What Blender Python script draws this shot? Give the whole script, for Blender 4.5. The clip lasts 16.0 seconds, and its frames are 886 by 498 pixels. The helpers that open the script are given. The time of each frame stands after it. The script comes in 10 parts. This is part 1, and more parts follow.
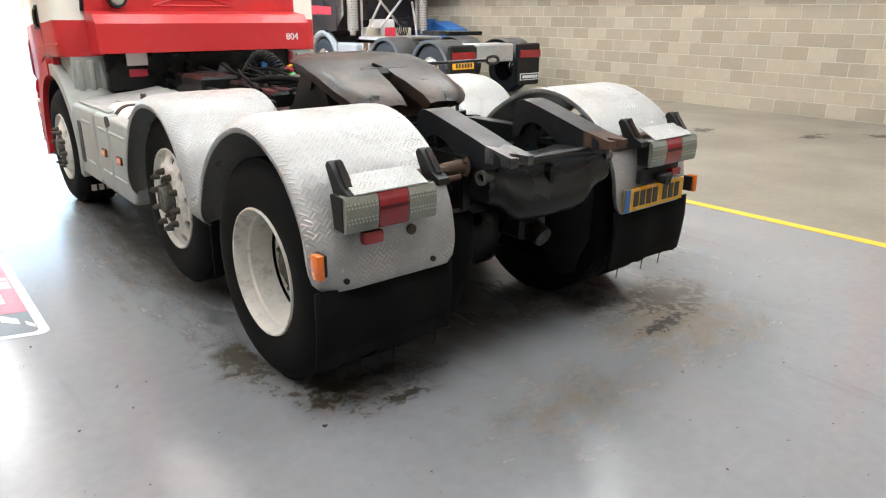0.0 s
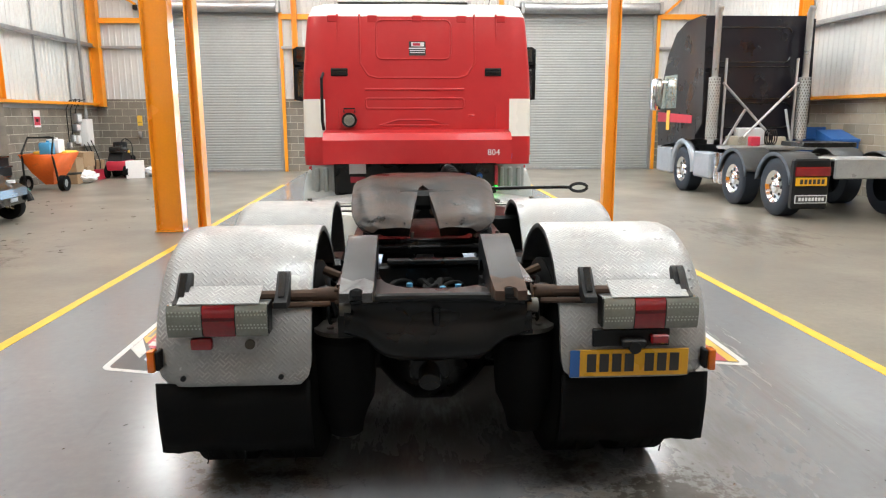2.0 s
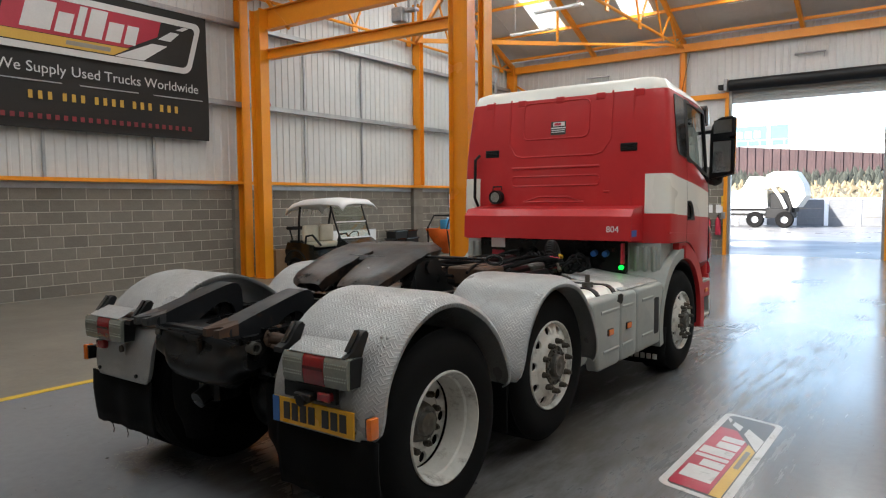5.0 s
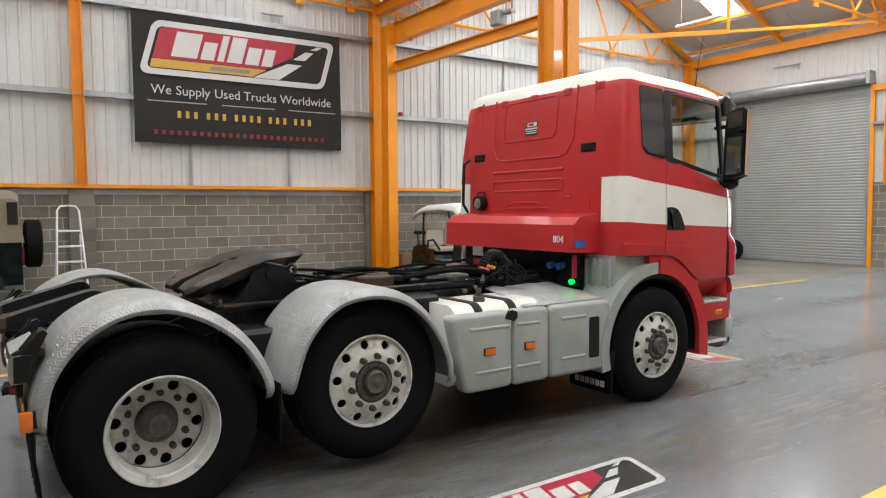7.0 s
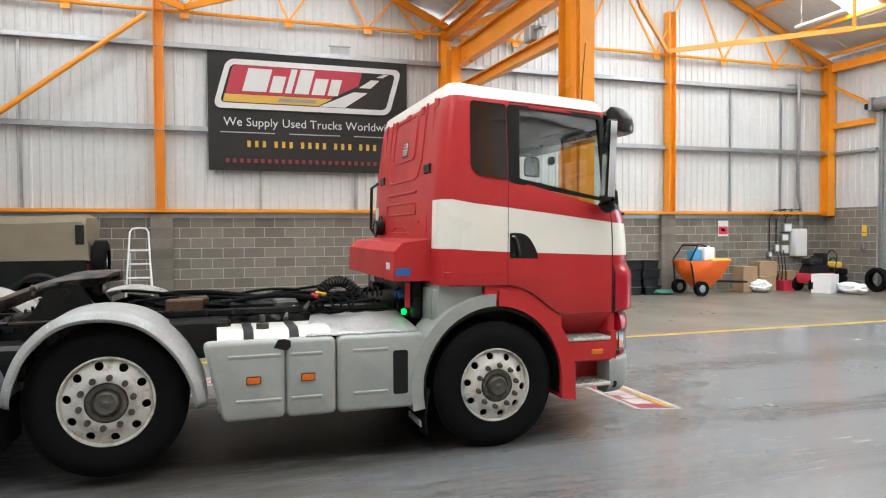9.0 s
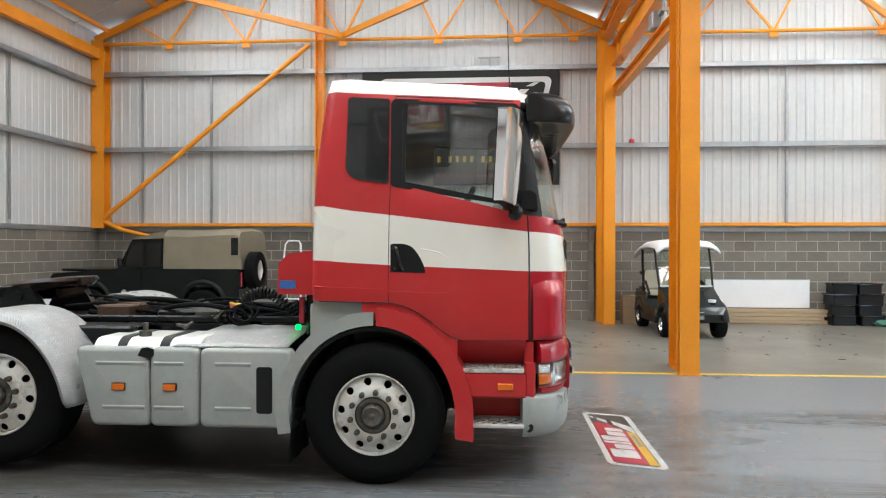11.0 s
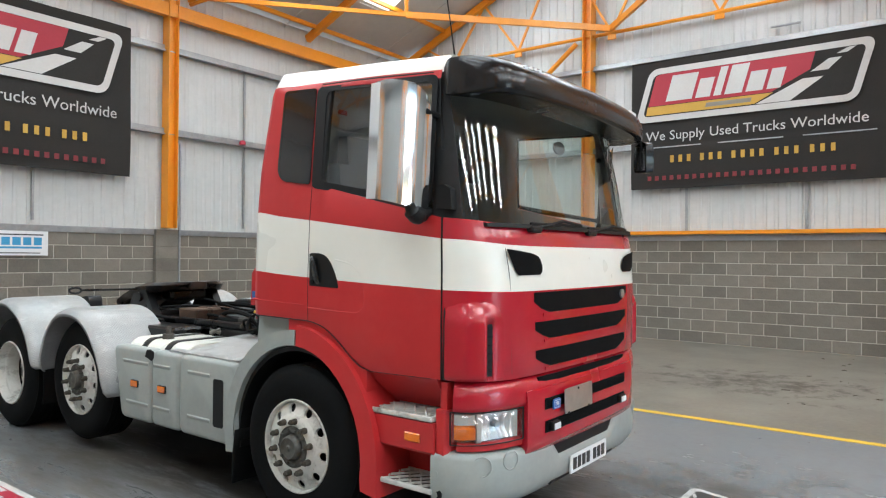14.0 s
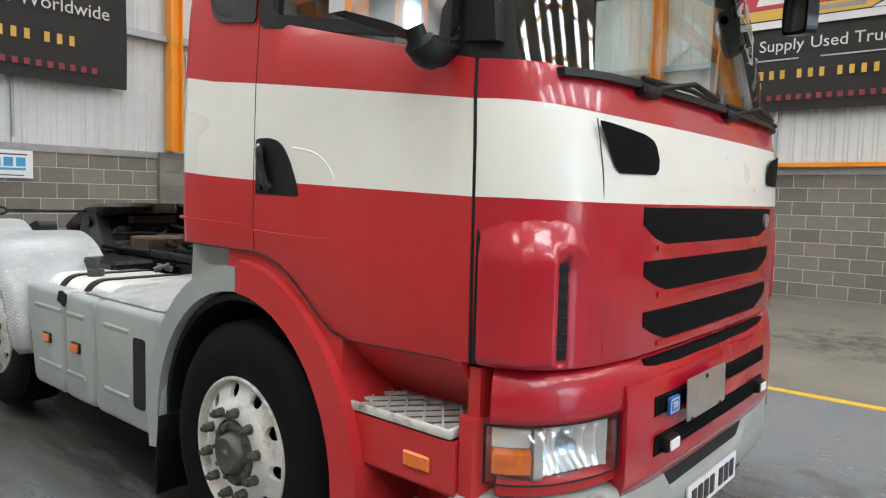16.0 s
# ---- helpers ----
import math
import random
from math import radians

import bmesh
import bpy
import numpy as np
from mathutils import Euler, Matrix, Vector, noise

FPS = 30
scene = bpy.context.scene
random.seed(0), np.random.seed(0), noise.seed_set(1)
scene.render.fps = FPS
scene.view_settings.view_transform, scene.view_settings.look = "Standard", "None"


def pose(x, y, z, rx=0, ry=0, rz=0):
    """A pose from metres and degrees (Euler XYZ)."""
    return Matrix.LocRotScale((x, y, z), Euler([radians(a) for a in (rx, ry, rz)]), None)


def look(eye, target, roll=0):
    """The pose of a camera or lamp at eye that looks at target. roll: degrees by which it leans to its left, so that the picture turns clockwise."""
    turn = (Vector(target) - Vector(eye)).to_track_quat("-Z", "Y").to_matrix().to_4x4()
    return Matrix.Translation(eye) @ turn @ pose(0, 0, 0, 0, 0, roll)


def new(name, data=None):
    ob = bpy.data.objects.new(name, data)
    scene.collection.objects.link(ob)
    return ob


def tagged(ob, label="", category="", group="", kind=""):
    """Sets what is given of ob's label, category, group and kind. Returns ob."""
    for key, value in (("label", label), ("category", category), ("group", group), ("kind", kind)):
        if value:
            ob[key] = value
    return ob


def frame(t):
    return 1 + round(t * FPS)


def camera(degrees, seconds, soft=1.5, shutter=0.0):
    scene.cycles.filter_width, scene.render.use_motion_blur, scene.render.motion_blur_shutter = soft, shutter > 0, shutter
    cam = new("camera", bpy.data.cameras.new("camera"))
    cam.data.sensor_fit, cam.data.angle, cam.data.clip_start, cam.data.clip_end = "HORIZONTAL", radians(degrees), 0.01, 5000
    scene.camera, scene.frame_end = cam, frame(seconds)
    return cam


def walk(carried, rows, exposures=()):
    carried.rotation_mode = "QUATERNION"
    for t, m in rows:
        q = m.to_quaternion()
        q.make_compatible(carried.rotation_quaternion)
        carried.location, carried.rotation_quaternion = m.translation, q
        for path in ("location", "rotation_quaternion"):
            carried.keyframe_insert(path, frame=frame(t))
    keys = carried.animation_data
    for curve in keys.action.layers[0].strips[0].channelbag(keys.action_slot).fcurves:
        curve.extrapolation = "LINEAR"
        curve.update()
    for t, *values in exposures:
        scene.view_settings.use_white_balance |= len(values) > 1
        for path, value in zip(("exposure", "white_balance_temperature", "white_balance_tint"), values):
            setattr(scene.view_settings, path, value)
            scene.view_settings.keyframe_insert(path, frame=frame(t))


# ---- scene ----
cam = camera(65.3, 16.0, soft=1.2)
METRES, EYE, TURN = 20.0, 1.65, -39.1
# seconds, x, y, z, yaw, pitch, roll
ROWS = [
    (0, 8e-05, -0.00011, -2e-05, -0.07664, -18.85, -0.217),
    (0.5, 0.03127, 0.00302, 0.00164, 13.244, -18.07, 0.0479),
    (1, 0.05992, 0.01537, 0.00301, 23.186, -17.01, 0.156),
    (1.5, 0.08946, 0.02746, 0.00482, 30.416, -14.25, 0.215),
    (2, 0.11387, 0.04224, 0.00759, 36.034, -10.96, 0.185),
    (2.5, 0.13989, 0.05628, 0.00818, 41.476, -6.857, 0.215),
    (3, 0.16079, 0.07538, 0.00675, 48, -4.835, 0.264),
    (3.5, 0.18354, 0.09762, 0.00567, 54.519, -4.218, 0.382),
    (4, 0.20184, 0.12147, 0.00415, 61.821, -3.95, 0.384),
    (4.5, 0.21465, 0.149, 0.00401, 67.679, -3.974, 0.409),
    (5, 0.22508, 0.17781, 0.00312, 75.286, -3.915, 0.467),
    (5.5, 0.2299, 0.2088, 0.0018, 81.96, -3.766, 0.53),
    (6, 0.232, 0.2425, 0.0018, 87.286, -3.696, 0.511),
    (6.5, 0.2311, 0.2779, 0.0022, 91.515, -3.585, 0.468),
    (7, 0.2277, 0.3146, 0.003, 95.004, -3.385, 0.413),
    (7.5, 0.2224, 0.352, 0.004, 98.11, -3.05, 0.36),
    (8, 0.2148, 0.3893, 0.0048, 101.35, -2.57, 0.32),
    (8.5, 0.2018, 0.4246, 0.0047, 105.6, -2.058, 0.293),
    (9, 0.1835, 0.4576, 0.0039, 110.76, -1.561, 0.271),
    (9.5, 0.1612, 0.4881, 0.0029, 116.48, -1.1, 0.245),
    (10, 0.1361, 0.5164, 0.002, 122.39, -0.6957, 0.208),
    (10.5, 0.10728, 0.54057, 0.00131, 128.16, -0.4011, 0.0274),
    (11, 0.08181, 0.56421, 0.00179, 133.32, -0.2341, -0.0624),
    (11.5, 0.05642, 0.58627, 0.00163, 138.37, -0.2741, -0.145),
    (12, 0.03034, 0.6019, 0.00286, 143.15, -0.374, -0.173),
    (12.5, 0.00359, 0.61282, 0.00171, 151.54, -0.09834, -0.171),
    (13, -0.02282, 0.6138, 0.0024, 158.38, -0.3401, -0.318),
    (13.5, -0.04956, 0.61036, 0.00336, 162.53, 0.01469, -0.282),
    (14, -0.06906, 0.59997, 0.00254, 165.91, 0.4647, -0.5),
    (14.5, -0.08196, 0.58732, 0.00159, 167.31, 0.4573, -0.7),
    (15, -0.09004, 0.56813, -0.00091, 168.41, 0.1226, -0.817),
    (15.5, -0.09033, 0.54368, -0.00394, 168.920, -1.278, -1.270),
    (16, -0.09159, 0.51663, -0.00711, 169.520, -4.282, -1.406),
]
walk(cam, [(t, pose(0, 0, EYE, 0, 0, TURN) @ pose(METRES * x, METRES * y, METRES * z, 90 + pitch, roll, yaw)) for t, x, y, z, yaw, pitch, roll in ROWS],
     exposures=[(0.0, 3.53, 6500, 10), (0.5, 3.38, 6500, 10), (1.0, 3.2, 6500, 10), (2.0, 3.16, 6600, 10), (2.5, 3.04, 6600, 10), (3.5, 2.78, 6550, 10), (4.0, 2.45, 6500, 10), (4.5, 2.2, 6500, 10),
                (5.0, 2.12, 6500, 10), (5.5, 2.15, 6500, 10), (7.3, 2.84, 6430, 10), (8.0, 3.01, 6380, 10), (10.5, 2.82, 6220, 8), (12.5, 2.86, 6050, 6.5), (13.5, 2.9, 6020, 6.5), (14.5, 2.84, 6050, 6.5), (16.0, 2.87, 6080, 6.5)])

# ---- world, sun, daylight openings ----
world = bpy.data.worlds.new("sky")
scene.world = world
world.use_nodes = True
_wn = world.node_tree.nodes
_sky = _wn.new("ShaderNodeTexSky")
_sky.sky_type = "NISHITA"
_sky.sun_disc = False
_sky.sun_elevation = radians(34)
_sky.sun_rotation = radians(205)
world.node_tree.links.new(_sky.outputs["Color"], _wn["Background"].inputs["Color"])
_wn["Background"].inputs["Strength"].default_value = 0.15

sun = new("sun", bpy.data.lights.new("sun", "SUN"))
sun.data.energy = 5.0
sun.data.angle = radians(0.6)
sun.data.color = (1.0, 0.95, 0.88)
sun.matrix_world = look((0, 0, 0), (0.35, 0.75, -0.55))


def daylight(name, place, turn, sx, sy, watts, color=(0.915, 0.98, 0.995)):
    """Daylight that enters by an opening."""
    ob = new(name, bpy.data.lights.new(name, "AREA"))
    ob.data.shape, ob.data.size, ob.data.size_y = "RECTANGLE", sx, sy
    ob.data.energy, ob.data.color = watts, color
    ob.matrix_world = pose(*place, *turn)
    return ob

# ---- materials ----
def _mix(nt, fac, a, b):
    m = nt.nodes.new("ShaderNodeMix")
    m.data_type = "RGBA"
    for sock, v in ((m.inputs[0], fac), (m.inputs[6], a), (m.inputs[7], b)):
        if hasattr(v, "is_linked"):
            nt.links.new(v, sock)
        elif sock is m.inputs[0]:
            sock.default_value = v
        else:
            sock.default_value = (*v, 1)
    return m.outputs[2]


def _noise(nt, co, scale, detail=4, rough=0.6, stretch=None):
    if stretch:
        mp = nt.nodes.new("ShaderNodeMapping")
        mp.inputs["Scale"].default_value = stretch
        nt.links.new(co, mp.inputs["Vector"])
        co = mp.outputs[0]
    n = nt.nodes.new("ShaderNodeTexNoise")
    n.inputs["Scale"].default_value, n.inputs["Detail"].default_value, n.inputs["Roughness"].default_value = scale, detail, rough
    nt.links.new(co, n.inputs["Vector"])
    return n.outputs[0]


def _ramp(nt, x, lo, hi):
    r = nt.nodes.new("ShaderNodeMapRange")
    r.inputs[1].default_value, r.inputs[2].default_value = lo, hi
    nt.links.new(x, r.inputs[0])
    return r.outputs[0]


def _math(nt, op, a, b):
    m = nt.nodes.new("ShaderNodeMath")
    m.operation = op
    for i, v in enumerate((a, b)):
        if hasattr(v, "is_linked"):
            nt.links.new(v, m.inputs[i])
        else:
            m.inputs[i].default_value = v
    return m.outputs[0]


def material(name, c1, c2=None, rough=0.5, metal=0.0, grain=30.0, big=2.0, dirt=None, dirt_at=(0.6, 0.75), dirt_scale=3.0, bump=0.0,
             bump_scale=None, rvar=0.1, pieces=0.0, coat=0.0, stretch=None, spec=0.5, dirt_rough=0.25):
    """A surface with variation at two scales, dirt in patches of its own shape, uneven gloss and fine relief."""
    m = bpy.data.materials.new(name)
    m.use_nodes = True
    nt = m.node_tree
    p = nt.nodes["Principled BSDF"]
    co = nt.nodes.new("ShaderNodeTexCoord").outputs["Object"]
    c2 = c2 or tuple(v * 0.8 for v in c1)
    fine = _noise(nt, co, grain, 5, 0.65, stretch)
    wide = _noise(nt, co, big, 3, 0.55, stretch)
    fac = _math(nt, "ADD", _math(nt, "MULTIPLY", fine, 0.45), _math(nt, "MULTIPLY", wide, 0.55))
    col = _mix(nt, _ramp(nt, fac, 0.35, 0.65), c1, c2)
    if pieces:
        info = nt.nodes.new("ShaderNodeObjectInfo").outputs["Random"]
        geo = nt.nodes.new("ShaderNodeNewGeometry").outputs["Random Per Island"]
        both = _math(nt, "FRACT", _math(nt, "ADD", info, geo), 0.0)
        hsv = nt.nodes.new("ShaderNodeHueSaturation")
        nt.links.new(col, hsv.inputs["Color"])
        nt.links.new(_math(nt, "ADD", _math(nt, "MULTIPLY", both, pieces), 1 - pieces / 2), hsv.inputs["Value"])
        col = hsv.outputs[0]
    r = _math(nt, "ADD", _math(nt, "MULTIPLY", _ramp(nt, wide, 0.3, 0.7), rvar), rough - rvar / 2)
    if dirt:
        spots = _ramp(nt, _noise(nt, co, dirt_scale, 7, 0.7), *dirt_at)
        col = _mix(nt, spots, col, dirt)
        r = _math(nt, "ADD", r, _math(nt, "MULTIPLY", spots, dirt_rough))
    nt.links.new(col, p.inputs["Base Color"])
    nt.links.new(r, p.inputs["Roughness"])
    p.inputs["Metallic"].default_value = metal
    p.inputs["Coat Weight"].default_value = coat
    p.inputs["Specular IOR Level"].default_value = spec
    if bump:
        b = nt.nodes.new("ShaderNodeBump")
        b.inputs["Strength"].default_value, b.inputs["Distance"].default_value = min(1.0, bump * 40), bump
        nt.links.new(_noise(nt, co, bump_scale or grain * 2, 4), b.inputs["Height"])
        nt.links.new(b.outputs[0], p.inputs["Normal"])
    return m


def glow(name, color, strength):
    m = bpy.data.materials.new(name)
    m.use_nodes = True
    p = m.node_tree.nodes["Principled BSDF"]
    p.inputs["Base Color"].default_value = (*color, 1)
    p.inputs["Emission Color"].default_value = (*color, 1)
    p.inputs["Emission Strength"].default_value = strength
    return m


def glass(name, color=(1, 1, 1), rough=0.0, alpha_mix=0.0):
    """Thin pane: clear transparency with a mirror film by Fresnel."""
    m = bpy.data.materials.new(name)
    m.use_nodes = True
    nt = m.node_tree
    for n in list(nt.nodes):
        nt.nodes.remove(n)
    out = nt.nodes.new("ShaderNodeOutputMaterial")
    tr = nt.nodes.new("ShaderNodeBsdfTransparent")
    tr.inputs[0].default_value = (*color, 1)
    gl = nt.nodes.new("ShaderNodeBsdfGlossy")
    gl.inputs["Roughness"].default_value = rough
    lw = nt.nodes.new("ShaderNodeLayerWeight")
    lw.inputs[0].default_value = 0.5
    mx = nt.nodes.new("ShaderNodeMixShader")
    f = _math(nt, "ADD", _math(nt, "MULTIPLY", _math(nt, "POWER", lw.outputs["Facing"], 4.0), 0.85), 0.05 + alpha_mix)
    nt.links.new(f, mx.inputs[0])
    nt.links.new(tr.outputs[0], mx.inputs[1])
    nt.links.new(gl.outputs[0], mx.inputs[2])
    nt.links.new(mx.outputs[0], out.inputs[0])
    return m


M_ORANGE = material("orange_steel_paint", (0.80, 0.30, 0.012), (0.71, 0.25, 0.011), 0.38, grain=25, big=1.5, dirt=(0.3, 0.13, 0.03), dirt_at=(0.66, 0.82), dirt_scale=4)
M_ORANGE_GLOSS = material("glossy_orange_paint", (0.76, 0.28, 0.012), (0.67, 0.235, 0.011), 0.24, grain=25, big=1.5, dirt=(0.3, 0.13, 0.03), dirt_at=(0.66, 0.82), dirt_scale=4, coat=0.7)
M_CLAD = material("white_cladding", (0.55, 0.555, 0.55), (0.485, 0.49, 0.485), 0.45, grain=9, big=0.8, dirt=(0.42, 0.41, 0.38), dirt_at=(0.68, 0.9), dirt_scale=1.2)
M_ROOF = material("roof_liner", (0.55, 0.54, 0.515), (0.48, 0.47, 0.445), 0.6, grain=6, big=0.7)
M_GALV = material("galvanised_steel", (0.42, 0.43, 0.44), (0.3, 0.31, 0.32), 0.42, metal=0.8, grain=18, big=2)
M_BLOCK = material("concrete_block", (0.209, 0.187, 0.156), (0.126, 0.112, 0.093), 0.9, grain=45, big=2.2, bump=0.004, bump_scale=90, pieces=0.34)
M_MORTAR = material("mortar", (0.48, 0.445, 0.38), (0.39, 0.36, 0.305), 0.95, grain=60, big=3, bump=0.002)
M_BLOCK_PALE = material("pale_concrete_block", (0.35, 0.307, 0.24), (0.27, 0.237, 0.186), 0.9, grain=45, big=2.2, bump=0.004, bump_scale=90, pieces=0.35)
M_SHUTTER = material("shutter_steel", (0.325, 0.338, 0.333), (0.28, 0.293, 0.288), 0.48, metal=0.2, grain=12, big=1.0, dirt=(0.2, 0.2, 0.19), dirt_at=(0.66, 0.85))
M_RED = material("red_truck_paint", (0.50, 0.027, 0.030), (0.445, 0.023, 0.026), 0.38, grain=8, big=1.2, coat=0.12, rvar=0.12, spec=0.3, dirt=(0.47, 0.045, 0.045), dirt_at=(0.5, 0.8), dirt_scale=1.4, dirt_rough=0.08)
M_RED_GLOSS = material("glossy_red_paint", (0.42, 0.008, 0.022), (0.375, 0.007, 0.019), 0.24, grain=8, big=1.2, coat=0.4, rvar=0.08)
M_WHITE = material("white_truck_paint", (0.80, 0.79, 0.725), (0.76, 0.75, 0.685), 0.3, grain=10, big=1.2, coat=0.4, rvar=0.08)
M_GREY = material("grey_truck_plastic", (0.33, 0.35, 0.33), (0.27, 0.29, 0.275), 0.45, grain=14, big=2.0, dirt=(0.2, 0.19, 0.17), dirt_at=(0.66, 0.85))
M_BLACK = material("black_plastic", (0.006, 0.006, 0.0065), (0.010, 0.010, 0.0105), 0.48, grain=30, big=3, spec=0.28)
M_VISOR = material("smoked_black_plastic", (0.007, 0.006, 0.0065), (0.011, 0.0095, 0.01), 0.24, grain=12, big=3, coat=0.15, spec=0.3, bump=0.0006, bump_scale=220)
M_PALEBLUE = material("pale_blue_fitting", (0.08, 0.3, 0.5), (0.06, 0.24, 0.42), 0.35, grain=20, big=4)
M_GLOSSBLACK = material("gloss_black", (0.008, 0.008, 0.009), (0.012, 0.012, 0.013), 0.16, grain=10, big=2, coat=0.5)
M_RUBBER = material("tyre_rubber", (0.0036, 0.0036, 0.0039), (0.006, 0.0058, 0.0057), 0.8, spec=0.12, grain=40, big=4, dirt=(0.012, 0.011, 0.01), dirt_at=(0.64, 0.9), dirt_scale=6, bump=0.001)
M_CHASSIS = material("chassis_paint", (0.005, 0.0052, 0.0056), (0.009, 0.0088, 0.0088), 0.3, rvar=0.22, spec=0.28, grain=22, big=3, dirt=(0.028, 0.018, 0.012), dirt_at=(0.64, 0.8), dirt_scale=5, bump=0.001)
M_RUST = material("rusty_steel", (0.05, 0.03, 0.021), (0.1, 0.052, 0.027), 0.7, metal=0.3, grain=30, big=5, dirt=(0.02, 0.018, 0.017), dirt_at=(0.5, 0.7), bump=0.002)
M_GREASE = material("greasy_plate", (0.052, 0.032, 0.022), (0.016, 0.0125, 0.011), 0.46, spec=0.3, grain=9, big=2.2, dirt=(0.005, 0.005, 0.0055), dirt_at=(0.47, 0.57), dirt_scale=4, bump=0.009, bump_scale=16, rvar=0.25, dirt_rough=-0.1)
M_RAMP = material("worn_ramp_paint", (0.007, 0.0078, 0.0095), (0.013, 0.014, 0.016), 0.4, spec=0.3, rvar=0.2, grain=18, big=3, dirt=(0.05, 0.032, 0.022), dirt_at=(0.6, 0.74), dirt_scale=6, bump=0.001)
M_BARE = material("polished_bare_steel", (0.20, 0.21, 0.23), (0.07, 0.065, 0.06), 0.32, metal=0.8, grain=14, big=5, dirt=(0.06, 0.035, 0.022), dirt_at=(0.56, 0.68), dirt_scale=9)
M_BRIGHTRUST = material("bright_rust", (0.085, 0.045, 0.027), (0.05, 0.03, 0.02), 0.75, metal=0.2, grain=30, big=5, dirt=(0.03, 0.022, 0.018), dirt_at=(0.58, 0.75), dirt_scale=8, bump=0.002)
M_GRILLE = material("grille_mesh_black", (0.0035, 0.0035, 0.004), (0.006, 0.006, 0.0065), 0.7, grain=120, big=6, spec=0.08)
M_WHEEL = material("white_wheel_paint", (0.60, 0.59, 0.55), (0.50, 0.49, 0.45), 0.45, grain=30, big=6, dirt=(0.14, 0.115, 0.09), dirt_at=(0.52, 0.76), dirt_scale=9)
M_HUB = material("grimy_hub_steel", (0.07, 0.066, 0.058), (0.13, 0.122, 0.108), 0.55, metal=0.45, grain=40, big=8, dirt=(0.05, 0.04, 0.03), dirt_at=(0.5, 0.7))
M_RUSTNUT = material("rusty_nut", (0.06, 0.052, 0.04), (0.095, 0.08, 0.062), 0.7, metal=0.3, grain=60, big=10)
M_CHROME = material("chrome", (0.85, 0.85, 0.86), (0.8, 0.8, 0.81), 0.07, metal=1.0, grain=10, big=2, rvar=0.03)
M_ALU = material("bare_aluminium", (0.62, 0.62, 0.62), (0.5, 0.5, 0.5), 0.32, metal=0.9, grain=25, big=4)
M_YELLOWPAINT = material("yellow_line_paint", (0.72, 0.46, 0.03), (0.6, 0.37, 0.03), 0.4, grain=20, big=2, dirt=(0.32, 0.26, 0.13), dirt_at=(0.6, 0.8), dirt_scale=3)
M_SIGNWHITE = material("white_sign_face", (0.78, 0.78, 0.78), (0.72, 0.72, 0.73), 0.35, grain=20, big=2)
M_SIGNRED = material("red_sign_face", (0.52, 0.03, 0.06), (0.44, 0.025, 0.05), 0.4, grain=14, big=2)
M_SIGNYELLOW = material("yellow_sign_face", (0.78, 0.5, 0.07), (0.68, 0.42, 0.05), 0.4, grain=14, big=2)
M_SIGNBLACK = material("dark_sign_face", (0.026, 0.0245, 0.024), (0.037, 0.035, 0.034), 0.5, grain=14, big=2)
M_BLUE = material("blue_plastic", (0.03, 0.14, 0.42), (0.025, 0.11, 0.35), 0.4, grain=14, big=2)
M_PLATE_Y = material("yellow_number_plate", (0.78, 0.42, 0.02), (0.7, 0.36, 0.02), 0.3, grain=20, big=6, dirt=(0.4, 0.25, 0.08), dirt_at=(0.62, 0.85), dirt_scale=9)
M_LENS_RED = material("red_lens", (0.25, 0.008, 0.012), (0.16, 0.006, 0.01), 0.12, grain=60, big=6, coat=0.6)
M_LENS_CLEAR = material("dotted_clear_lens", (0.2, 0.205, 0.175), (0.14, 0.145, 0.12), 0.15, grain=70, big=8, coat=0.6)
M_LENS_DOT = material("lens_dimple", (0.38, 0.4, 0.35), (0.3, 0.32, 0.28), 0.12, grain=70, big=8, coat=0.6)
M_LENS_AMBER = material("amber_lens", (0.75, 0.17, 0.01), (0.6, 0.12, 0.01), 0.15, grain=50, big=6, coat=0.6)
# emission stands in for daylight passing through the milky sheets
M_ROOFLIGHT = glow("daylit_rooflight", (0.93, 0.98, 1.0), 0.26)
M_GREENLED = glow("green_led", (0.0, 1.0, 0.045), 0.75)
M_GLASS = glass("clear_glass", (0.88, 0.94, 0.91), 0.0, 0.03)
M_SIDEGLASS = glass("coated_side_glass", (0.80, 0.88, 0.85), 0.0, 0.12)
M_CLEARLENS = glass("clear_lens_cover", (0.97, 0.98, 0.97), 0.0, 0.04)
M_CARD = material("cardboard", (0.36, 0.24, 0.14), (0.3, 0.2, 0.115), 0.8, grain=20, big=3)
M_WOOD = material("pale_timber", (0.42, 0.31, 0.19), (0.33, 0.23, 0.14), 0.7, grain=20, big=2, stretch=(1, 0.15, 1))
M_ORANGEPLASTIC = material("orange_plastic", (0.78, 0.135, 0.012), (0.64, 0.105, 0.01), 0.42, grain=12, big=2, dirt=(0.2, 0.1, 0.06), dirt_at=(0.6, 0.8))
M_CANVAS = material("khaki_canvas", (0.235, 0.20, 0.14), (0.185, 0.155, 0.108), 0.9, grain=60, big=2, bump=0.004, bump_scale=14)
M_DKGREEN = material("dark_green_paint", (0.004, 0.0062, 0.006), (0.0055, 0.009, 0.0085), 0.2, grain=10, big=2, coat=0.35, spec=0.35)
M_NAVY = material("navy_truck_paint", (0.006, 0.005, 0.009), (0.009, 0.008, 0.013), 0.3, grain=10, big=2, coat=0.25, spec=0.3)
M_CREAM = material("cream_vinyl", (0.62, 0.56, 0.45), (0.52, 0.47, 0.37), 0.5, grain=14, big=2)
